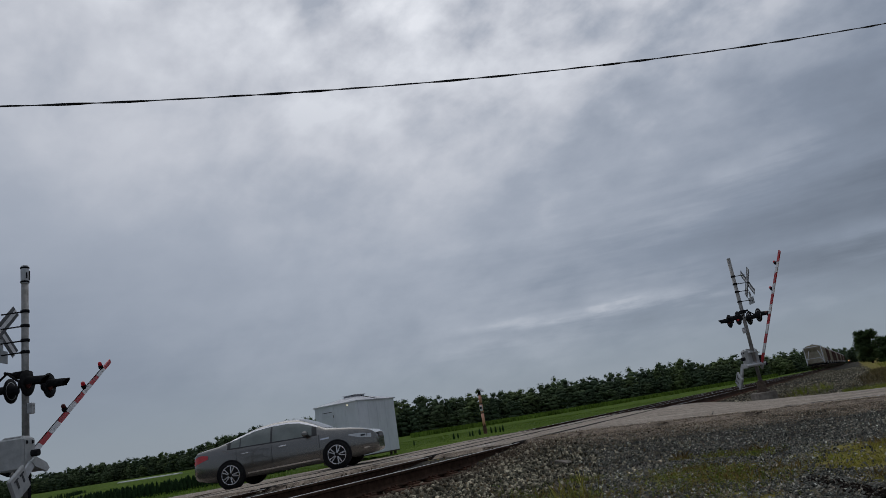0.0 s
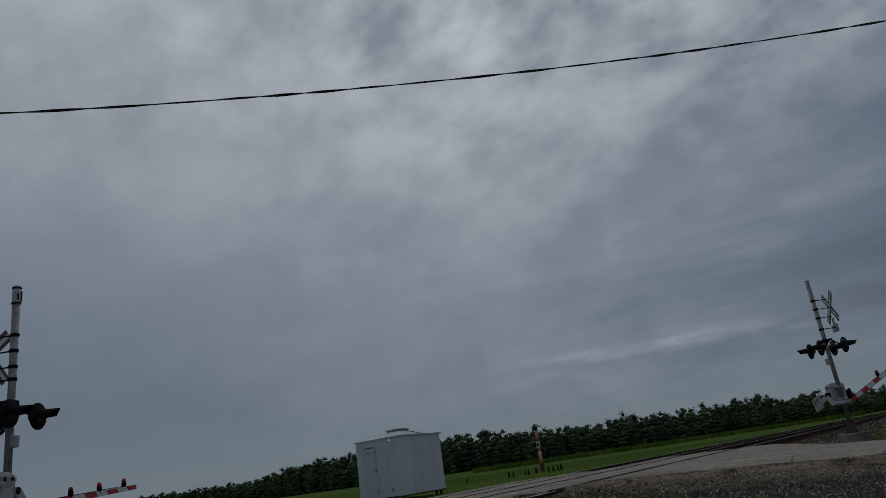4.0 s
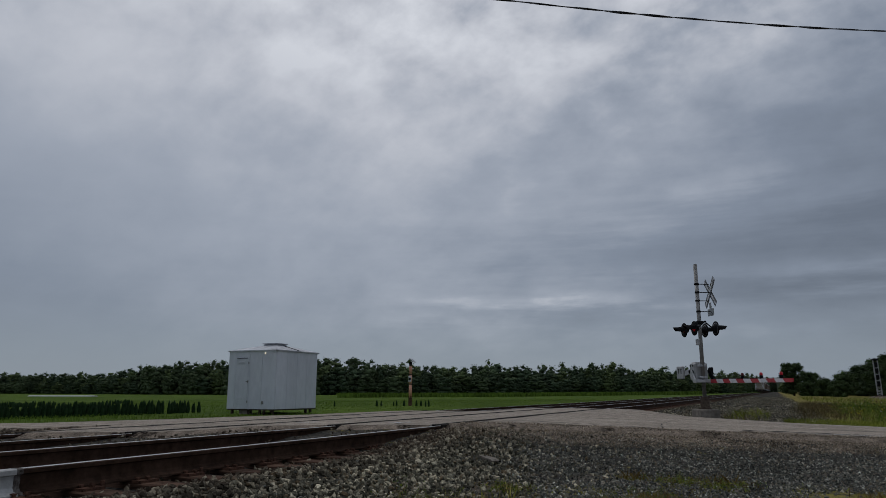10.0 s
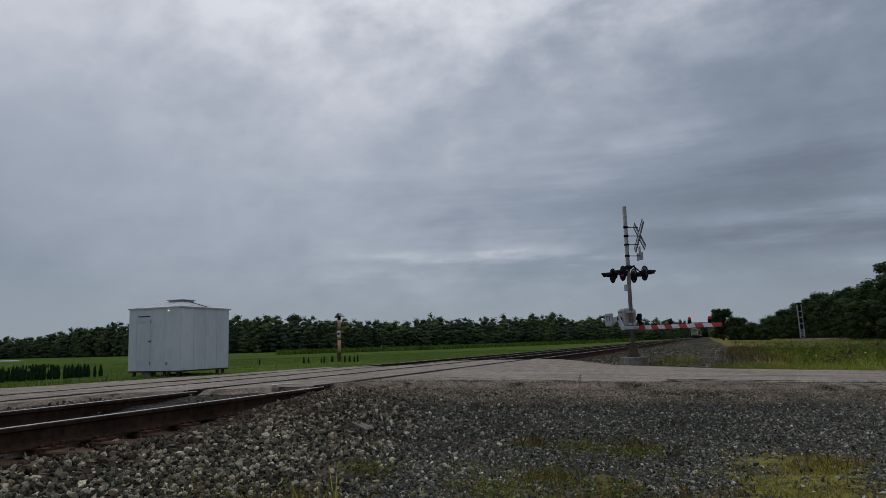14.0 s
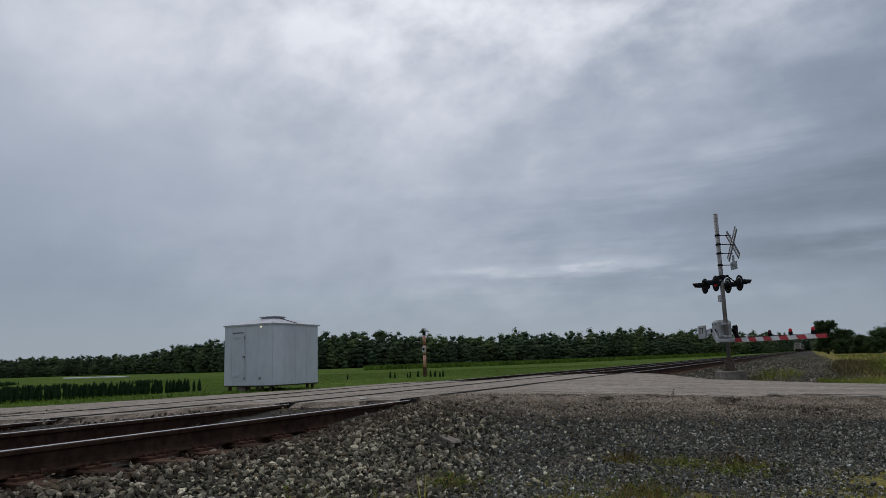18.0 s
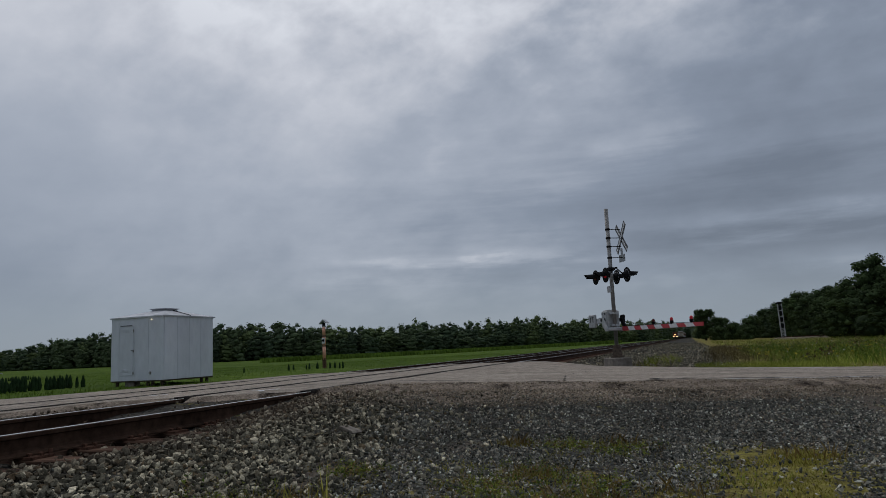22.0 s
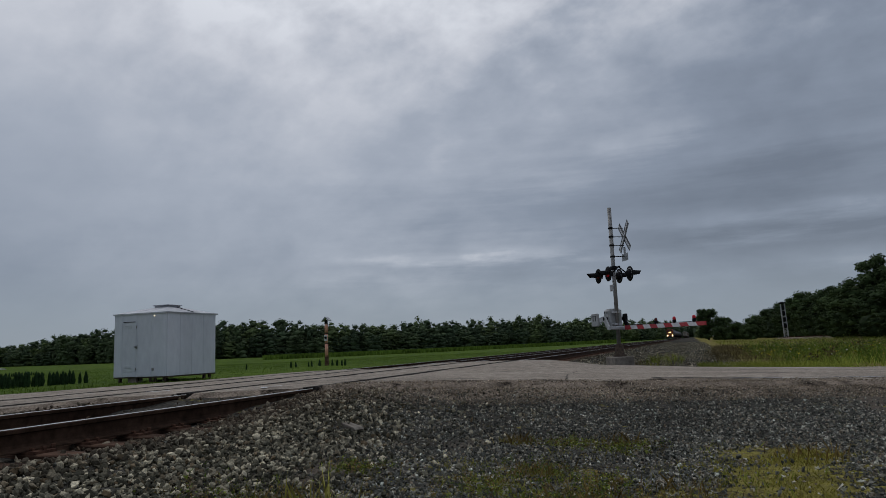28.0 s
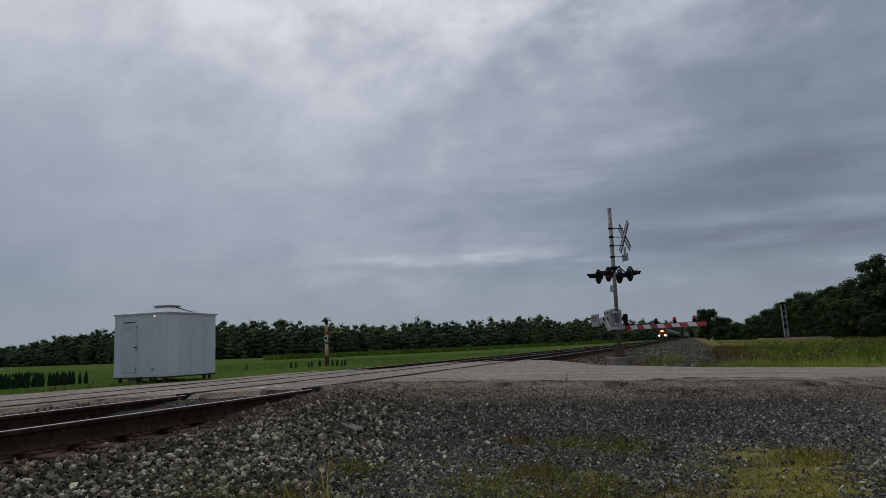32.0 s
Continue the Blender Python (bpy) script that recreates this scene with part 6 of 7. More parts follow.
def young_conifer(r, x, y, h):
    """A dense column of upright sprays with a pointed top."""
    z = float(ground_z(x, y)) - 0.02
    wide_ = h * r.uniform(0.13, 0.19)
    v, f = [], []
    for k, (zz, rad) in enumerate(COLUMN):
        v += [(x + wide_ * rad * r.uniform(0.72, 1.2) * math.cos(6.283 * i / CONE_SEG + k * 0.45), y + wide_ * rad * r.uniform(0.72, 1.2) * math.sin(6.283 * i / CONE_SEG + k * 0.45), z + h * (zz + r.uniform(-0.03, 0.03))) for i in range(CONE_SEG)]
    v.append((x + r.uniform(-0.015, 0.015), y, z + h * 1.03))
    n = len(COLUMN)
    for k in range(n - 1):
        for i in range(CONE_SEG):
            a, b, c, d = k * CONE_SEG + i, k * CONE_SEG + (i + 1) % CONE_SEG, (k + 1) * CONE_SEG + (i + 1) % CONE_SEG, (k + 1) * CONE_SEG + i
            f += [(a, b, c), (a, c, d)]
    f += [((n - 1) * CONE_SEG + i, (n - 1) * CONE_SEG + (i + 1) % CONE_SEG, n * CONE_SEG) for i in range(CONE_SEG)]
    # loose sprays breaking the outline
    for k in range(14):
        a, zz = r.uniform(0, 6.283), r.uniform(0.1, 0.85)
        rad = wide_ * (1.05 - 0.75 * zz) * 1.05
        b = len(v)
        px, py, pz = x + rad * math.cos(a), y + rad * math.sin(a), z + h * zz
        v += [(px - 0.02 * math.sin(a), py + 0.02 * math.cos(a), pz), (px + 0.02 * math.sin(a), py - 0.02 * math.cos(a), pz), (px + 0.012 * math.cos(a), py + 0.012 * math.sin(a), pz + h * 0.15)]
        f.append((b, b + 1, b + 2))
    return v, f


rr = np.random.default_rng(31)
x_row = [(-17.4 - 0.55 * (k % 2) + rr.uniform(-0.1, 0.1), 8.6 + 0.10 * k + rr.uniform(-0.06, 0.06), rr.uniform(0.38, 0.60)) for k in range(116)]
front = [(-18.6 - 0.55 * (k % 3) + rr.uniform(-0.15, 0.15), 5.0 + 0.06 * k + rr.uniform(-0.1, 0.1), rr.uniform(0.36, 0.56)) for k in range(220)]
lone = [(-19.6, 33.5, 0.46), (-16.6, 33.5, 0.50), (-16.35, 33.6, 0.44), (-15.45, 33.5, 0.40), (-15.2, 33.4, 0.46), (-14.75, 33.5, 0.50), (-13.95, 33.5, 0.48), (-13.7, 33.6, 0.50), (-13.35, 33.5, 0.44), (-13.1, 33.4, 0.52), (-15.1, 22.0, 0.45)]
for x, y, h in x_row + [(a, b, c * 0.82) for a, b, c in lone]:
    v, f = young_conifer(rr, x, y, h)
    o = new("young_conifer", soup("young_conifer", np.array(v) - (x, y, float(ground_z(x, y))), f, M["conifer"]))
    o.matrix_basis = Matrix.Translation((x, y, float(ground_z(x, y))))
    tagged(o, "small dark green conifer planted in the field", "conifer", "young conifers")
vs, fs, b = [], [], 0
more = []
for x0, y0, x1, y1, n, h in ((-44, 27, -53, 39, 90, 0.42), (-57, 48, -61, 55, 34, 0.42), (-70, 40, -96, 60, 60, 0.55), (-80, 30, -110, 36, 50, 0.55)):
    for k in range(n):
        t = rr.uniform(0, 1)
        more.append((x0 + (x1 - x0) * t + rr.uniform(-0.5, 0.5), y0 + (y1 - y0) * t + rr.uniform(-0.5, 0.5), h * rr.uniform(0.7, 1.2)))
for x, y, h in front + more:
    v, f = young_conifer(rr, x, y, h)
    vs += v
    fs += [tuple(i + b for i in t) for t in f]
    b += len(v)
tagged(new("conifer_rows", soup("conifer_rows", vs, fs, M["conifer"])), "long rows of small dark conifers in a tree nursery", "conifers", kind="stuff")

# tall crop band before the far woods
r2 = np.random.default_rng(41)
n = 16000
azs = np.radians(r2.uniform(-34, -5.2, n))
ds = np.interp(np.degrees(azs), (-34, -20, 0), (150, 165, 230)) + r2.uniform(0, 26, n)
px, py = EYE0[0] + ds * np.sin(azs), EYE0[1] + ds * np.cos(azs)
blades("tall_crop", "band of tall dark green crop before the far woods", "crop", np.c_[px, py, r2.uniform(0.55, 1.1, n)], 42, width=0.4)

# long low tunnel of pale plastic sheeting far out in the field
part_of_field = thing("plastic_tunnel", Matrix.Translation((-162.0, 121.0, -0.9)) @ Matrix.Rotation(radians(6), 4, "Z"), "long low tunnel of pale plastic sheeting over a crop bed", "crop tunnel")
part("cover", Geo().prism([(-0.9, 0.0), (-0.75, 0.3), (-0.3, 0.45), (0.3, 0.45), (0.75, 0.3), (0.9, 0.0)], -11.0, 11.0, Matrix.Rotation(radians(90), 4, "Z")), M["white"], part_of_field, "pale plastic film")

# ---------- low embankment of a siding at the wood's edge ----------
A_, B_ = Vector((21.0, 143.0, 0)), Vector((60.0, 112.0, 0))
siding = thing("siding_embankment", Matrix.Translation(A_) @ Matrix.Rotation(math.atan2(B_.y - A_.y, B_.x - A_.x), 4, "Z"), "low grey gravel embankment carrying a dark siding rail", "embankment", kind="structure")
run = (B_ - A_).length
part("gravel_bank", Geo().add([(0, -4, -0.9), (0, -1.6, -0.30), (0, 1.6, -0.30), (0, 4, -0.9), (run, -4, -0.95), (run, -1.6, -0.36), (run, 1.6, -0.36), (run, 4, -0.95)], [(0, 4, 5, 1), (1, 5, 6, 2), (2, 6, 7, 3), (0, 1, 2, 3), (7, 6, 5, 4)]), M["shoulder"], siding, "grey gravel slope")
for y in (-0.75, 0.75):
    part("rail", Geo().box((run / 2, y, -0.24), (run, 0.08, 0.16), Matrix.Rotation(0.0012, 4, "Y")), M["rail"], siding)

# ---------- weathered board lying in the ballast ----------
plank = thing("wooden_board", Matrix.Translation((1.62, 5.4, float(ground_z(1.62, 5.4)) + 0.05)) @ Matrix.Rotation(radians(-38), 4, "Z") @ Matrix.Rotation(radians(5), 4, "Y"), "weathered grey broken board lying on ballast", "board")
part("board", Geo().prism([(-0.17, -0.018), (0.15, -0.018), (0.18, 0.0), (0.15, 0.018), (-0.17, 0.018)], -0.055, 0.055), M["oldboard"], plank)
# ---------- ballast and gravel stones ----------


def rough_stone(r, sub):
    """A chip of crushed rock: a rough ball with flat faces broken off it."""
    if sub:
        bm = bmesh.new()
        bmesh.ops.create_icosphere(bm, subdivisions=1, radius=1.0)
        q = np.array([v.co[:] for v in bm.verts])
        f = np.array([[v.index for v in fc.verts] for fc in bm.faces])
        bm.free()
    else:
        q = np.array([(1, 0, 0), (0, 1, 0), (-1, 0, 0), (0, -1, 0), (0, 0, 1), (0, 0, -1)], float)
        f = np.array([(0, 1, 4), (1, 2, 4), (2, 3, 4), (3, 0, 4), (1, 0, 5), (2, 1, 5), (3, 2, 5), (0, 3, 5)])
        q += np.array([[r.uniform(-0.34, 0.34) for _ in range(3)] for _ in range(6)])
    q = q * np.array([[r.uniform(0.72, 1.28)] for _ in range(len(q))])
    for _ in range(6 if sub else 2):
        d = Vector((r.gauss(0, 1), r.gauss(0, 1), r.gauss(0, 1))).normalized()
        over = np.maximum(q @ np.array(d) - r.uniform(0.34, 0.62), 0)
        q = q - over[:, None] * np.array(d)
    q *= np.array((1.0, r.uniform(0.6, 0.95), r.uniform(0.5, 0.8))) * (1.25 if sub else 1.0)
    return q, f


def no_rise(x, y):
    return 0.0 * x


def stones(name, label, spots, seed, sub, material="stone", category="gravel", tilt=0.5, rise=no_rise):
    """spots: x, y, radius."""
    r = random.Random(seed)
    g = np.random.default_rng(seed)
    protos = [rough_stone(r, sub) for _ in range(14)]
    spots = np.asarray(spots)
    z = ground_z(spots[:, 0], spots[:, 1])
    pick = g.integers(len(protos), size=len(spots))
    vs, fs, b = [], [], 0
    for k, (q, f) in enumerate(protos):
        s = spots[pick == k]
        zz = z[pick == k]
        n = len(s)
        turn = g.uniform(0, math.pi, n)
        ang = np.c_[np.cos(turn), g.normal(0, tilt, n), g.normal(0, tilt, n), np.sin(turn)]
        ang /= np.linalg.norm(ang, axis=1)[:, None]
        w, x, y, zc = ang.T
        rot = np.stack([np.stack([1 - 2 * (y * y + zc * zc), 2 * (x * y - w * zc), 2 * (x * zc + w * y)], -1), np.stack([2 * (x * y + w * zc), 1 - 2 * (x * x + zc * zc), 2 * (y * zc - w * x)], -1), np.stack([2 * (x * zc - w * y), 2 * (y * zc + w * x), 1 - 2 * (x * x + y * y)], -1)], 1)
        p = np.einsum("nij,vj->nvi", rot, q) * s[:, 2][:, None, None] * g.uniform(0.75, 1.25, (n, 1, 3))
        p += np.c_[s[:, 0], s[:, 1], zz + s[:, 2] * 0.15 + g.uniform(0, 1.15, n) * s[:, 2] + rise(s[:, 0], s[:, 1])][:, None, :]
        vs.append(p.reshape(-1, 3))
        fs.append((f[None] + (np.arange(n) * len(q))[:, None, None]).reshape(-1, 3) + b)
        b += n * len(q)
    return tagged(new(name, soup(name, np.concatenate(vs), np.concatenate(fs), M[material])), label, category, kind="stuff")


def strew(n, x0, x1, y0, y1, r0, r1, keep=None, seed=1):
    r = np.random.default_rng(seed)
    x, y = r.uniform(x0, x1, n), r.uniform(y0, y1, n)
    s = r0 + (r1 - r0) * r.uniform(0, 1, n) ** 1.6
    k = (y < near_edge(x) - 0.12) | (y > far_edge(x) + 0.1)
    if keep is not None:
        k &= r.uniform(0, 1, n) < keep(x, y)
    return np.c_[x, y, s][k]


bare = lambda x, y: (1 - 0.85 * np.clip(sandy(x, y), 0, 1)) * (1 - 0.94 * smooth01(zone_grass(x, y), 0.45, 0.9)) * np.where((x > 0.3) & (y < near_edge(x)), 0.28 + 0.72 * smooth01(near_edge(x) - y, 0.8, 2.1), 1.0)
tie_gap = lambda x, y: np.where(np.abs(x + 0.752) < 1.28, 0.0, 1.0) * np.where(np.abs(x + 5.1) < 1.28, 0.0, 1.0)
stones("ballast", "coarse grey crushed stone ballast beside the rails", np.concatenate([
    strew(33000, 0.24, 3.3, -2.4, 8.4, 0.017, 0.036, lambda x, y: np.interp(x + 0.30 * np.clip(y - 3.4, 0, 4), (0.24, 0.45, 0.7, 2.1, 2.9), (0.05, 0.4, 1, 1, 0.06)) * bare(x, y), 2),
    strew(5200, -7.6, 0.42, -4, 7.2, 0.015, 0.030, lambda x, y: np.where(tie_gap(x, y) > 0.5, 1.0, np.where(((y + 9.0) % 0.54 > 0.14) & ((y + 9.0) % 0.54 < 0.40), 0.8, 0.05)), 3),
    strew(7500, -11.2, -6.6, -5, 7.2, 0.020, 0.042, lambda x, y: 1 - smooth01(-x, 10.0, 11.2), 4)]), 6, True)
stones("far_ballast", "grey crushed stone ballast beyond the road", strew(6000, 0.6, 2.9, 19.5, 46, 0.022, 0.042, None, 5), 16, False)
stones("gravel", "fine slate-grey gravel strewn over packed ground", np.concatenate([
    strew(96000, 0.8, 7.2, 0.2, 10.6, 0.010, 0.023, lambda x, y: bare(x, y) * np.interp(x + 0.30 * np.clip(y - 3.4, 0, 4), (1.7, 2.8), (0.15, 1.0)) * np.interp(y, (0.2, 1.6, 8, 10.6), (0.55, 1, 0.9, 0.55)), 7),
    strew(9000, 7.2, 10.5, 2.0, 12.5, 0.012, 0.024, bare, 8)]), 10, False, "gravelstone", tilt=0.25)
on_shoulder = lambda x, y: np.maximum(road_z(x) + 0.022 - 0.5 * np.maximum(0.0, near_edge(x) - y), ground_z(x, y) + 0.028) - ground_z(x, y)
lip = np.random.default_rng(55)
lx = lip.uniform(0.3, 11.0, 15000)
ly = near_edge(lx) + np.where(lip.uniform(0, 1, 15000) < 0.75, lip.uniform(-1.5, 0.15, 15000), lip.uniform(-1.2, 0.6, 15000))
stones("shoulder_grit", "brown grit and small stones on the road's crumbled edge", np.c_[lx, ly, lip.uniform(0.006, 0.016, 15000)], 56, False, "grit", tilt=0.3, rise=on_shoulder)
stones("track_gravel", "grey-brown gravel of the track beside the railway", np.concatenate([
    strew(17000, 2.4, 6.9, 18.8, 45, 0.018, 0.036, lambda x, y: 1 - zone_grass(x, y), 9),
    strew(9000, 0.7, 6.9, 42, 130, 0.035, 0.065, lambda x, y: 1 - zone_grass(x, y), 12)]), 13, False, tilt=0.25)
clod = np.random.default_rng(77)
along = clod.uniform(0, 1, 900) ** 0.8
stones("soil_clods", "line of dark damp soil clods lying in the grass", np.c_[5.3 + 0.59 * along + clod.normal(0, 0.05, 900), 2.52 - 1.33 * along + clod.normal(0, 0.05, 900), clod.uniform(0.005, 0.022, 900)], 78, False, "soil", "soil")
# ---------- the car ----------


def saloon_car():
    xs = (-2.43, -2.4, -2.3, -2.05, -1.75, -1.4, -1.05, -0.7, -0.3, 0.1, 0.45, 0.8, 1.15, 1.45, 1.75, 2.0, 2.2, 2.33, 2.40, 2.435)
    top = lambda x: float(np.interp(x, (-2.43, -2.40, -2.3, -2.05, -1.75, -1.3, -0.75, -0.3, 0.1, 0.45, 0.8, 1.18, 1.5, 1.85, 2.15, 2.33, 2.40, 2.435), (0.70, 0.92, 1.03, 1.07, 1.10, 1.22, 1.405, 1.455, 1.45, 1.40, 1.24, 1.02, 0.985, 0.93, 0.85, 0.765, 0.69, 0.60)))
    belt = lambda x: min(top(x) - 0.004, float(np.interp(x, (-2.4, -1.5, 0.0, 1.2, 2.4), (0.98, 0.98, 0.93, 0.90, 0.80))))
    wide = lambda x: float(np.interp(x, (-2.43, -2.3, -1.9, -1.2, 0, 1.3, 1.9, 2.2, 2.33, 2.40, 2.435), (0.70, 0.80, 0.88, 0.91, 0.915, 0.91, 0.86, 0.76, 0.66, 0.56, 0.46)))
    low = lambda x: float(np.interp(x, (-2.43, -2.2, -1.8, 1.9, 2.25, 2.40, 2.435), (0.38, 0.26, 0.2, 0.18, 0.2, 0.25, 0.32)))
    roof = lambda x: max(0.0, min(1.0, (top(x) - belt(x)) / 0.5))

    def section(x):
        w, b, t, lo, k = wide(x), belt(x), top(x), low(x), roof(x)
        inner = w * 0.95 - 0.27 * k
        return [(w * 0.9, lo), (w * 0.985, lo + 0.1), (w, lo + (b - lo) * 0.45), (w * 0.985, lo + (b - lo) * 0.8), (w * 0.955, b), (w * 0.955 + (inner - w * 0.955) * 0.55, b + (t - b) * 0.6), (inner * 0.96, b + (t - b) * 0.92), (inner * 0.6, t - 0.005 * k), (0.0, t + 0.012 * k)]

    c = thing("saloon_car", Matrix(), "grey metallic four-door saloon car crossing the tracks", "car")
    g = Geo()
    half = [section(x) for x in xs]
    n = len(half[0])
    ring = 2 * n - 1
    p = []
    for x, s in zip(xs, half):
        p += [(x, y, z) for y, z in s] + [(x, -y, z) for y, z in reversed(s[:-1])]
    f = [(i * ring + k, (i + 1) * ring + k, (i + 1) * ring + (k + 1) % ring, i * ring + (k + 1) % ring) for i in range(len(xs) - 1) for k in range(ring)]
    caps = [tuple(range(ring)), tuple((len(xs) - 1) * ring + k for k in range(ring - 1, -1, -1))]
    g.add(p, f, True)
    g.f += caps
    g.s += [False, False]
    part("body", g, M["carpaint"], c, "smooth grey metallic bodywork")

    def skin(x, z):
        """Half width of the body at x and height z."""
        q = section(x)
        return float(np.interp(z, [b for a, b in q], [a for a, b in q]))

    def side_patch(x0, x1, zlo, zhi, off, side, steps=12, rows=4):
        """A sheet lying on the body's side between two curves."""
        q = []
        for i in range(steps + 1):
            x = x0 + (x1 - x0) * i / steps
            a, b = zlo(x), max(zhi(x), zlo(x) + 0.002)
            for k in range(rows + 1):
                z = a + (b - a) * k / rows
                q.append((x, side * (skin(x, z) + off), z + off * 0.4))
        n_ = rows + 1
        return Geo().add(q, [(i * n_ + k, (i + 1) * n_ + k, (i + 1) * n_ + k + 1, i * n_ + k + 1) for i in range(steps) for k in range(rows)], True)

    sill_line = lambda x: belt(x) + 0.012
    head_line = lambda x: belt(x) + (top(x) - belt(x)) * 0.80 - 0.012
    for side in (-1, 1):
        for x0, x1, nm in ((-1.36, -1.12, "quarter_window"), (-1.09, -0.30, "rear_window"), (-0.25, 0.80, "front_window")):
            part(nm, side_patch(x0, x1, sill_line, head_line, 0.006, side), M["sideglass"], c, "tinted side window with a pale reflection in its colour")
        part("window_frame", side_patch(-1.45, 0.93, lambda x: belt(x) - 0.004, lambda x: head_line(x) + 0.012, 0.004, side, 24), M["blackplastic"], c, "black window surround")
        part("window_pillar", side_patch(-0.30, -0.25, sill_line, head_line, 0.007, side, 2), M["blackplastic"], c)
        part("window_trim", side_patch(-1.5, 0.95, head_line, lambda x: head_line(x) + 0.042, 0.011, side, 20, 1), M["brightchrome"], c, "chrome strip over the side windows")
        part("belt_trim", side_patch(-1.45, 0.95, lambda x: belt(x) - 0.012, lambda x: belt(x) + 0.012, 0.008, side, 16, 1), M["blackplastic"], c)
        for x in (-0.98, 0.02):
            part("door_handle", Geo().box((x, side * (skin(x, 0.8) + 0.012), 0.80), (0.2, 0.035, 0.03), None, 0.01), M["chrome"], c, "chrome door handle")
        for x, z0, z1 in ((-0.28, 0.3, 0.92), (0.98, 0.35, 0.9), (-1.22, 0.66, 0.95)):
            part("door_seam", side_patch(x - 0.005, x + 0.005, lambda q, a=z0: a, lambda q, a=z1: a, 0.003, side, 1, 8), M["blackplastic"], c)
        part("sill_trim", side_patch(-0.95, 0.95, lambda x: 0.285, lambda x: 0.32, 0.012, side, 8, 1), M["chrome"], c, "bright sill moulding")
        part("side_vent", side_patch(1.02, 1.24, lambda x: 0.76, lambda x: 0.795, 0.008, side, 3, 1), M["chrome"], c)
        mirror = part("mirror", Geo().box((0.66, side * 0.99, 0.99), (0.14, 0.2, 0.13), None, 0.04), M["carpaint"], c, "door mirror")
        part("mirror_foot", Geo().box((0.70, side * 0.9, 0.93), (0.08, 0.1, 0.05), None, 0.015), M["blackplastic"], mirror)
        part("headlamp", side_patch(1.74, 2.30, lambda x: float(np.interp(x, (1.74, 2.0, 2.3), (0.745, 0.65, 0.60))), lambda x: float(np.interp(x, (1.74, 2.0, 2.3), (0.765, 0.76, 0.70))), 0.006, side, 8, 3), M["headglass"], c, "wedge-shaped headlamp")
        part("lamp_insert", side_patch(2.05, 2.16, lambda x: 0.665, lambda x: 0.71, 0.010, side, 5, 2), M["carglass"], c, "dark headlamp reflector")
        part("tail_lamp", side_patch(-2.40, -1.98, lambda x: float(np.interp(x, (-2.4, -1.98), (0.72, 0.83))), lambda x: float(np.interp(x, (-2.4, -2.2, -1.98), (0.88, 0.95, 0.91))), 0.006, side, 8, 3), M["taillamp"], c, "red wrap-around tail lamp")
        part("fog_lamp", side_patch(2.10, 2.24, lambda x: 0.35, lambda x: 0.385, 0.008, side, 4, 2), M["chrome"], c, "fog lamp in a dark recess")
    part("grille", Geo().box((2.40, 0, 0.63), (0.10, 0.70, 0.13), Matrix.Rotation(radians(-12), 4, "Y"), 0.03), M["blackplastic"], c, "black front grille")
    part("grille_trim", Geo().box((2.405, 0, 0.705), (0.08, 0.74, 0.018), None, 0.008), M["chrome"], c)
    part("lower_intake", Geo().box((2.37, 0, 0.36), (0.10, 0.9, 0.12), None, 0.03), M["blackplastic"], c)
    for nm, xa, xb, label in (("windscreen", 0.42, 1.10, "dark windscreen"), ("rear_screen", -1.68, -0.86, "dark rear window")):
        q = []
        for i in range(7):
            x = xa + (xb - xa) * i / 6
            sec = section(x)
            lim = (sec[6][0] if roof(x) > 0.3 else sec[6][0]) * 0.94
            for k in range(9):
                y = lim * (-1 + k / 4)
                q.append((x, y, float(np.interp(abs(y), [a for a, b in reversed(sec[4:])], [b for a, b in reversed(sec[4:])])) + 0.006))
        part(nm, Geo().add(q, [(i * 9 + k, (i + 1) * 9 + k, (i + 1) * 9 + k + 1, i * 9 + k + 1) for i in range(6) for k in range(8)], True), M["carglass"], c, label)
    part("rear_bumper_trim", Geo().box((-2.36, 0, 0.36), (0.12, 1.3, 0.12), None, 0.04), M["blackplastic"], c)
    wheels = []
    for x in (-1.4, 1.4):
        for side in (-1, 1):
            part("wheel_arch", Geo().lathe(Matrix.Translation((x, side * 0.80, 0.335)) @ Matrix.Rotation(radians(-90 * side), 4, "X"), [(0.375, 0), (0.375, 0.119), (0.36, 0.122)], 24), M["black"], c, "dark wheel arch")
            w = part("wheel", Geo().lathe(Matrix.Rotation(radians(90), 4, "X"), [(0.24, -0.11), (0.315, -0.105), (0.332, -0.08), (0.332, 0.08), (0.315, 0.105), (0.24, 0.11)], 24), M["tyre"], c, "tyre on a ten-spoke alloy rim", Matrix.Translation((x, side * 0.835, 0.332)))
            part("rim", Geo().lathe(Matrix.Translation((0, side * 0.1, 0)) @ Matrix.Rotation(radians(-90 * side), 4, "X"), [(0.24, -0.02), (0.243, 0.012), (0.225, 0.016), (0.215, -0.02)], 24), M["chrome"], w)
            for k in range(5):
                g = Geo()
                for d in (-0.16, 0.16):
                    a = 2 * math.pi * k / 5 + d
                    q = stretch_box((0.05 * math.cos(a), side * 0.112, 0.05 * math.sin(a)), (0.22 * math.cos(a * 1.0 + d * 0.25), side * 0.108, 0.22 * math.sin(a + d * 0.25)), 0.02, 0.03)
                    g.box(q[0], q[1], q[2])
                part("spoke", g, M["chrome"], w)
            wheels.append((w, x, side))
    return c, wheels


car, car_wheels = saloon_car()

# ---------- trains ----------


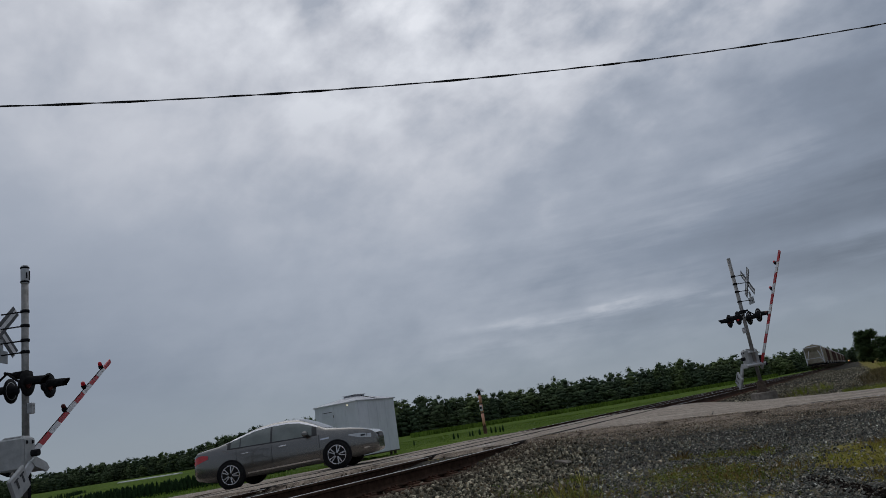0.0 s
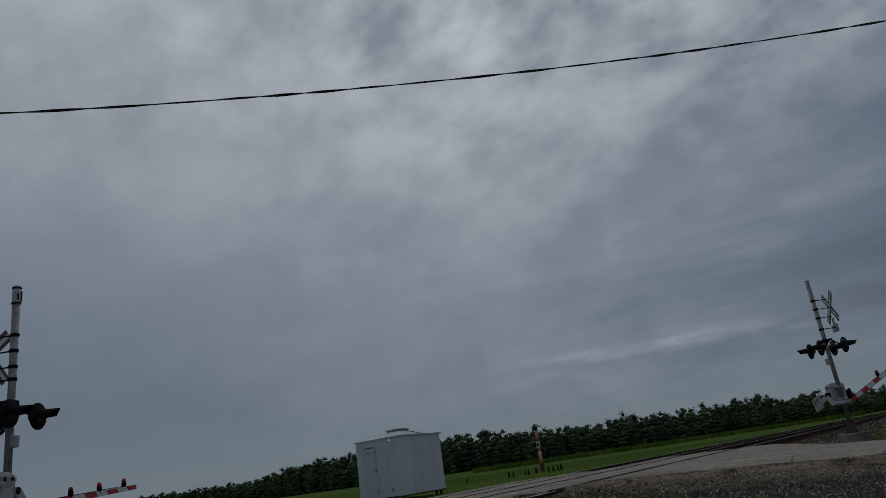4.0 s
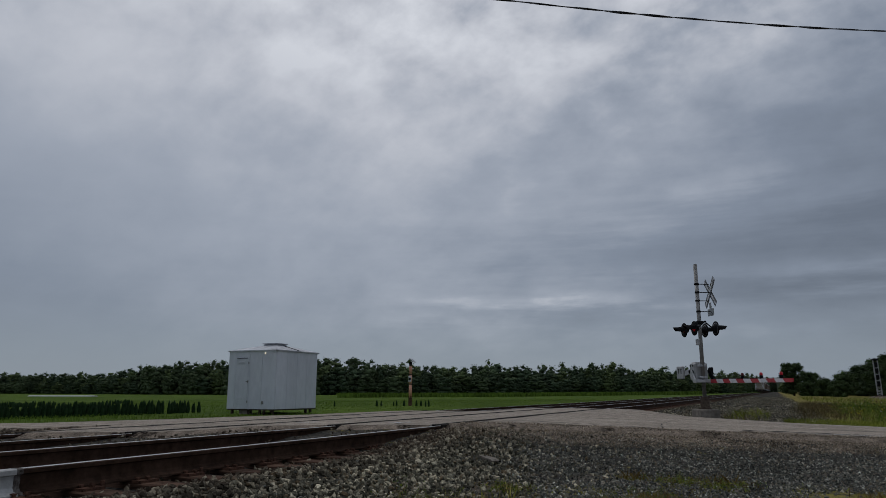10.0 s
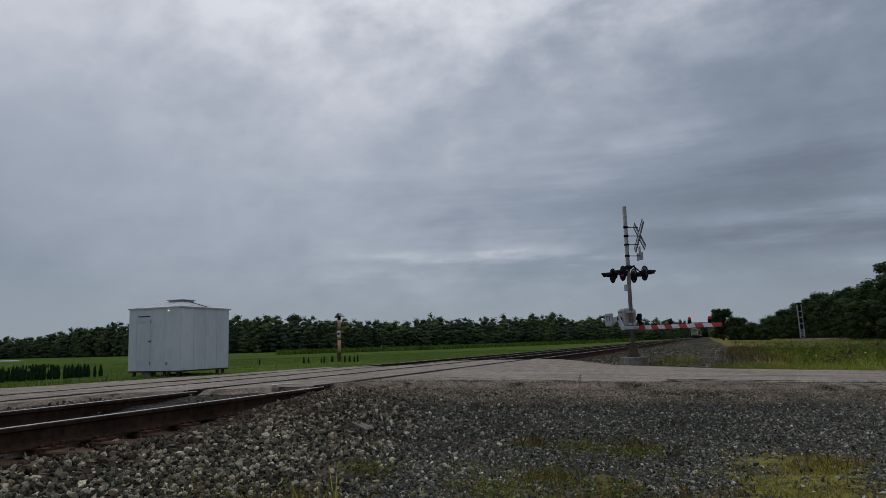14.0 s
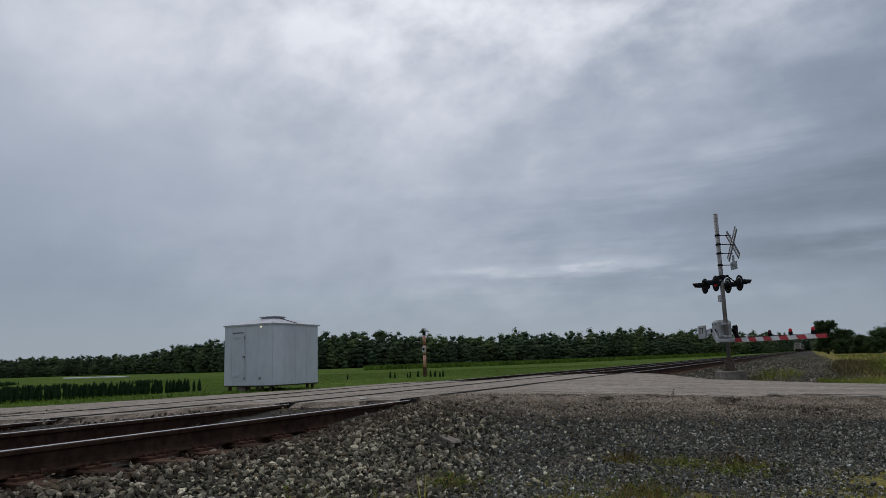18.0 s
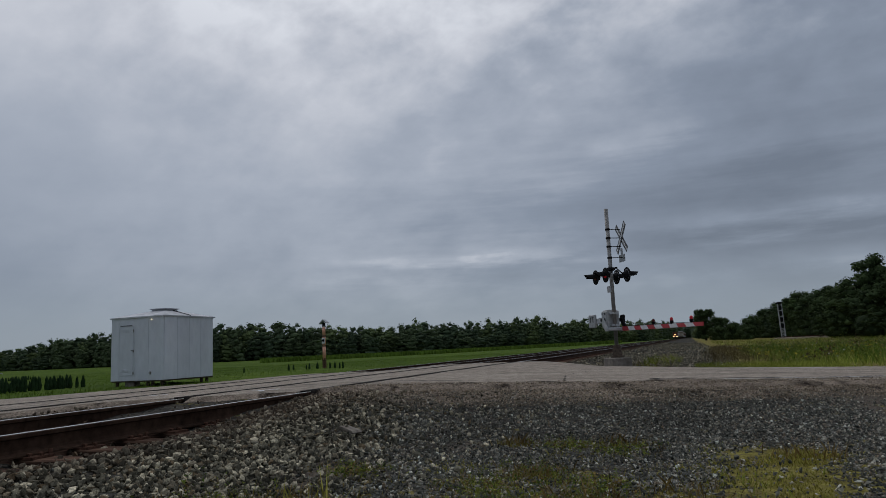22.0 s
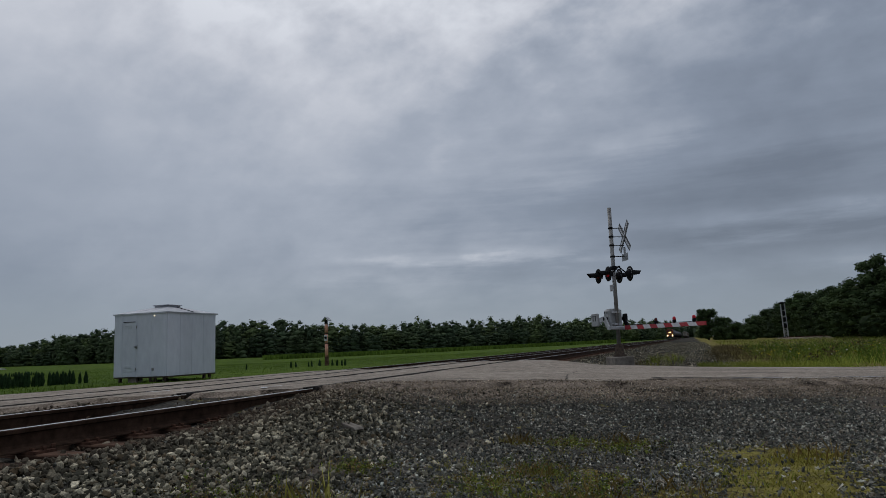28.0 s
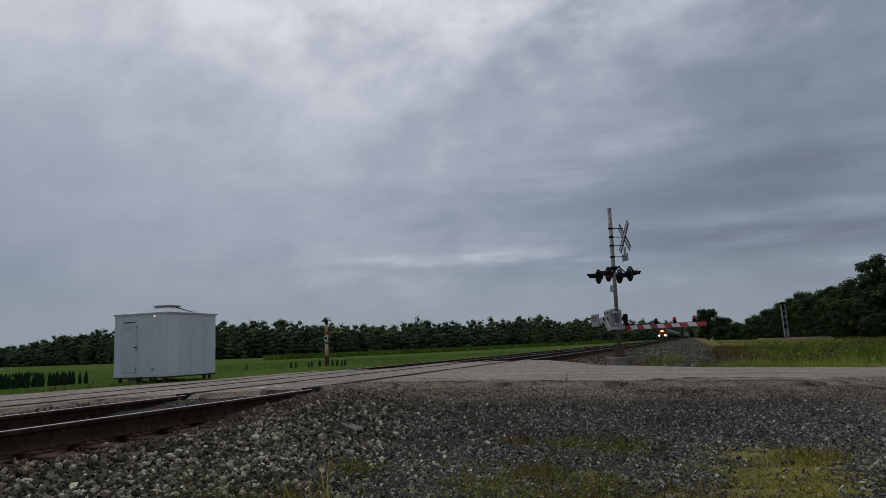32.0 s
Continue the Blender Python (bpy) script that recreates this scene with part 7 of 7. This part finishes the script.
def bogie(g, y, h=0.46):
    for dy in (-0.88, 0.88):
        for sx_ in (-0.75, 0.75):
            g.lathe(Matrix.Translation((sx_, y + dy, h)) @ Matrix.Rotation(radians(90), 4, "Y"), [(0.46, -0.05), (0.46, 0.05), (0.3, 0.06)], 14)
        g.tube((-0.8, y + dy, h), (0.8, y + dy, h), 0.08, seg=6)
    for sx_ in (-1.0, 1.0):
        g.box((sx_, y, h + 0.05), (0.14, 2.3, 0.26), None, 0.04)
    g.box((0, y, h + 0.2), (2.1, 0.5, 0.2))


def wagon_frame(w, length, coupler=True):
    part("underframe", Geo().box((0, 0, 1.0), (0.6, length - 1.0, 0.24)).box((0, length / 2 - 0.4, 1.05), (2.8, 0.5, 0.22)).box((0, -length / 2 + 0.4, 1.05), (2.8, 0.5, 0.22)), M["black"], w)
    for s in (-1, 1):
        g = Geo()
        bogie(g, s * (length / 2 - 2.2))
        part("bogie", g, M["rustiron"], w, "dark four-wheel bogie")
        part("coupler", Geo().box((0, s * (length / 2 + 0.15), 0.88), (0.26, 0.5, 0.24), None, 0.04), M["rustiron"], w)


def hopper_wagon(label, paint):
    L = 17.0
    w = thing("hopper_wagon", Matrix(), label, "railway wagon", "wagons of the departing train")
    wagon_frame(w, L)
    outline = [(-1.3, 1.35), (-1.58, 1.7), (-1.6, 3.9), (-1.25, 4.45), (-0.6, 4.66), (0.6, 4.66), (1.25, 4.45), (1.6, 3.9), (1.58, 1.7), (1.3, 1.35)]
    part("body", Geo().prism(outline, -L / 2 + 1.6, L / 2 - 1.6), M[paint], w, "ribbed curved-side hopper body")
    for s in (-1, 1):
        e = s * (L / 2 - 1.6)
        part("slope_sheet", Geo().add([(-1.5, e, 4.2), (1.5, e, 4.2), (1.2, e - s * 1.2, 1.6), (-1.2, e - s * 1.2, 1.6), (-1.5, e + s * 0.5, 4.2), (1.5, e + s * 0.5, 4.2)], [(0, 1, 5, 4), (0, 1, 2, 3), (4, 5, 2, 3)]), M[paint], w)
        for x in (-1.45, 1.45):
            part("corner_post", Geo().box((x, s * (L / 2 - 0.45), 2.7), (0.14, 0.14, 3.3)), M["armwhite"], w, "pale corner post")
            part("end_brace", Geo().tube((x, s * (L / 2 - 0.45), 1.3), (x * 0.5, s * (L / 2 - 1.5), 3.6), 0.06, seg=6), M["armwhite"], w)
        part("end_beam", Geo().box((0, s * (L / 2 - 0.45), 4.3), (3.0, 0.16, 0.14)).box((0, s * (L / 2 - 0.45), 2.2), (2.9, 0.12, 0.1)), M["armwhite"], w)
        for k in range(6):
            part("ladder_rung", Geo().box((1.15, s * (L / 2 - 0.37), 1.5 + 0.45 * k), (0.5, 0.04, 0.04)), M["armwhite"], w)
        part("end_platform", Geo().box((0, s * (L / 2 - 0.7), 1.25), (2.9, 1.1, 0.08)), M["rustiron"], w)
    for k in range(9):
        y = -L / 2 + 2.2 + (L - 4.4) * k / 8
        for s in (-1, 1):
            part("side_rib", Geo().box((s * 1.62, y, 2.8), (0.06, 0.14, 2.2)), M[paint], w)
    for k in range(3):
        y = (-1 + k) * 3.9
        part("discharge_hopper", Geo().add([(-1.25, y - 1.7, 1.4), (1.25, y - 1.7, 1.4), (1.25, y + 1.7, 1.4), (-1.25, y + 1.7, 1.4), (-0.4, y - 0.4, 0.5), (0.4, y - 0.4, 0.5), (0.4, y + 0.4, 0.5), (-0.4, y + 0.4, 0.5)], [(0, 1, 5, 4), (1, 2, 6, 5), (2, 3, 7, 6), (3, 0, 4, 7), (7, 6, 5, 4), (0, 3, 2, 1)]), M[paint], w)
    part("roof_walk", Geo().box((0, 0, 4.74), (0.6, L - 3.4, 0.05)), M["galv"], w)
    return w


def tank_wagon(label, paint="tank"):
    L = 16.5
    w = thing("tank_wagon", Matrix(), label, "railway wagon", "wagons of the arriving train")
    wagon_frame(w, L)
    part("tank", Geo().lathe(Matrix.Translation((0, -L / 2 + 0.9, 2.85)) @ Matrix.Rotation(radians(-90), 4, "X"), [(0.2, 0), (0.9, 0.1), (1.35, 0.4), (1.52, 0.9), (1.52, L - 2.7), (1.35, L - 2.2), (0.9, L - 1.9), (0.2, L - 1.8)], 20), M[paint], w, "long black cylindrical tank")
    part("dome", Geo().tube((0, 0, 4.2), (0, 0, 4.75), 0.5, seg=12), M[paint], w)
    part("walkway", Geo().box((0, 0, 4.42), (1.6, 2.2, 0.05)), M["galv"], w)
    for s in (-1, 1):
        part("saddle", Geo().box((0, s * (L / 2 - 2.2), 1.4), (2.2, 0.5, 0.8)), M["black"], w)
        for k in range(5):
            part("ladder_rung", Geo().box((s * 1.56, 0.3, 1.4 + 0.6 * k), (0.05, 0.5, 0.05)), M["galv"], w)
    return w


def locomotive():
    L = 22.0
    w = thing("locomotive", Matrix(), "dark diesel locomotive with an orange nose and lit headlamps", "locomotive")
    part("underframe", Geo().box((0, 0, 1.35), (3.0, L - 1.0, 0.35), None, 0.05), M["loco"], w)
    part("long_hood", Geo().box((0, 2.6, 3.05), (2.3, L - 6.6, 3.05), None, 0.12), M["loco"], w, "long dark engine hood")
    part("radiator", Geo().box((0, 8.4, 4.4), (3.0, 3.6, 0.7), None, 0.1), M["loco"], w)
    cab = part("cab", Geo().prism([(-1.5, 1.5), (-1.5, 4.1), (-1.1, 4.65), (1.1, 4.65), (1.5, 4.1), (1.5, 1.5)], -L / 2 + 2.6, -L / 2 + 5.4), M["locoorange"], w, "orange driver's cab")
    for x in (-0.62, 0.62):
        part("cab_window", Geo().box((x, -L / 2 + 2.585, 3.75), (0.9, 0.03, 0.55), None, 0.01), M["carglass"], cab)
    part("nose", Geo().box((0, -L / 2 + 1.75, 2.3), (1.9, 1.8, 1.7), None, 0.25), M["locoorange"], w, "orange front nose")
    part("pilot", Geo().prism([(-1.45, 0.25), (-1.45, 1.3), (1.45, 1.3), (1.45, 0.25)], -L / 2 + 0.2, -L / 2 + 0.6), M["loco"], w)
    for x, z, y in ((-0.24, 3.05, 0.8), (0.24, 3.05, 0.8), (-1.05, 1.55, 0.5), (1.05, 1.55, 0.5)):
        part("headlamp", Geo().lathe(Matrix.Translation((x, -L / 2 + y, z)) @ Matrix.Rotation(radians(90), 4, "X"), [(0.27, -0.05), (0.27, 0.04), (0.14, 0.07)], 14), M["headlight"] if z < 2 else M["dimlight"], w, "bright warm headlamp")
    for s in (-1, 1):
        g = Geo()
        for dy in (-1.7, 0.0, 1.7):
            for sx_ in (-0.75, 0.75):
                g.lathe(Matrix.Translation((sx_, s * 6.6 + dy, 0.52)) @ Matrix.Rotation(radians(90), 4, "Y"), [(0.52, -0.06), (0.52, 0.06), (0.3, 0.07)], 16)
        for sx_ in (-1.1, 1.1):
            g.box((sx_, s * 6.6, 0.62), (0.2, 4.6, 0.4), None, 0.06)
        part("bogie", g, M["rustiron"], w, "six-wheel bogie")
    part("fuel_tank", Geo().box((0, 0, 0.8), (2.6, 5.2, 0.8), None, 0.2), M["loco"], w)
    for s in (-1, 1):
        part("handrail", Geo().tube((s * 1.45, -L / 2 + 5.6, 2.5), (s * 1.45, L / 2 - 1.2, 2.5), 0.03, seg=5), M["armwhite"], w)
    return w


hop = hopper_wagon("dusty tan covered hopper wagon at the train's end", "hopper")
hop_b = hopper_wagon("brown hopper wagon of the departing train", "brownwagon")
departing = [(hop, 0.0), (hop_b, 17.8)]
for k in range(2, 14):
    departing.append((copy_thing(hop if k % 3 == 2 else hop_b, Matrix()), 17.8 * k))
loco_ = locomotive()
tank_ = tank_wagon("black tank wagon behind the locomotive")
arriving = [(loco_, 0.0), (tank_, 20.4)]
for k in range(1, 14):
    arriving.append((copy_thing(tank_, Matrix()), 20.4 + 17.3 * k))

# ---------- what moves ----------


def arm_pose(gate, degrees):
    return Matrix.Translation(gate.location) @ Matrix.Rotation(radians(-degrees), 4, "Y")


CAR_AZ = math.atan2(1.30, 2.62)


def car_pose(s):
    """s metres along the road from where the car is first seen."""
    x, y = -7.24 + math.cos(CAR_AZ) * s - math.sin(CAR_AZ) * 0.85, 8.64 + math.sin(CAR_AZ) * s + math.cos(CAR_AZ) * 0.85
    slope = math.atan((float(road_z(x + 1.4)) - float(road_z(x - 1.4))) / 2.8 * math.cos(CAR_AZ))
    return Matrix.Translation((x, y, float(road_z(x) - road_fall(x, y)) + 0.012)) @ Matrix.Rotation(CAR_AZ, 4, "Z") @ Matrix.Rotation(-slope, 4, "Y")


def motions():
    walk(gate_a, [(t, arm_pose(gate_a, a)) for t, a in ((0, 46), (1, 37), (2.5, 24), (4.5, 10.5), (7, 2.3), (9, -0.3), (10, -0.5), (32, -0.5))])
    walk(gate_b, [(t, arm_pose(gate_b, a)) for t, a in ((0, 31.5), (2, 14), (4, 3.5), (4.5, 1.5), (6, 0), (32, 0))])
    walk(car, [(0, car_pose(0.0)), (1, car_pose(7.0)), (2, car_pose(14.5)), (3, car_pose(22.5)), (4, car_pose(31.0)), (32, car_pose(330.0))])
    for w, x, side in car_wheels:
        home = Matrix.Translation((x, side * 0.835, 0.332))
        walk(w, [(t, home @ Matrix.Rotation(radians(80 * i), 4, "Y")) for i, t in enumerate(np.linspace(0, 32, 129))])
    tail = ((0, 150.0), (7, 256.0), (13, 345.0), (32, 625.0))
    for w, back in departing:
        walk(w, [(t, Matrix.Translation((-0.7525, y + back, 0.0))) for t, y in tail])
    head = ((0, 1130.0), (16, 690.0), (19, 604.0), (23, 488.0), (25.5, 414.0), (28, 342.0), (32, 254.0))
    for w, back in arriving:
        walk(w, [(t, Matrix.Translation((-5.1025, y + back + 11, FAR_DROP))) for t, y in head])


motions()
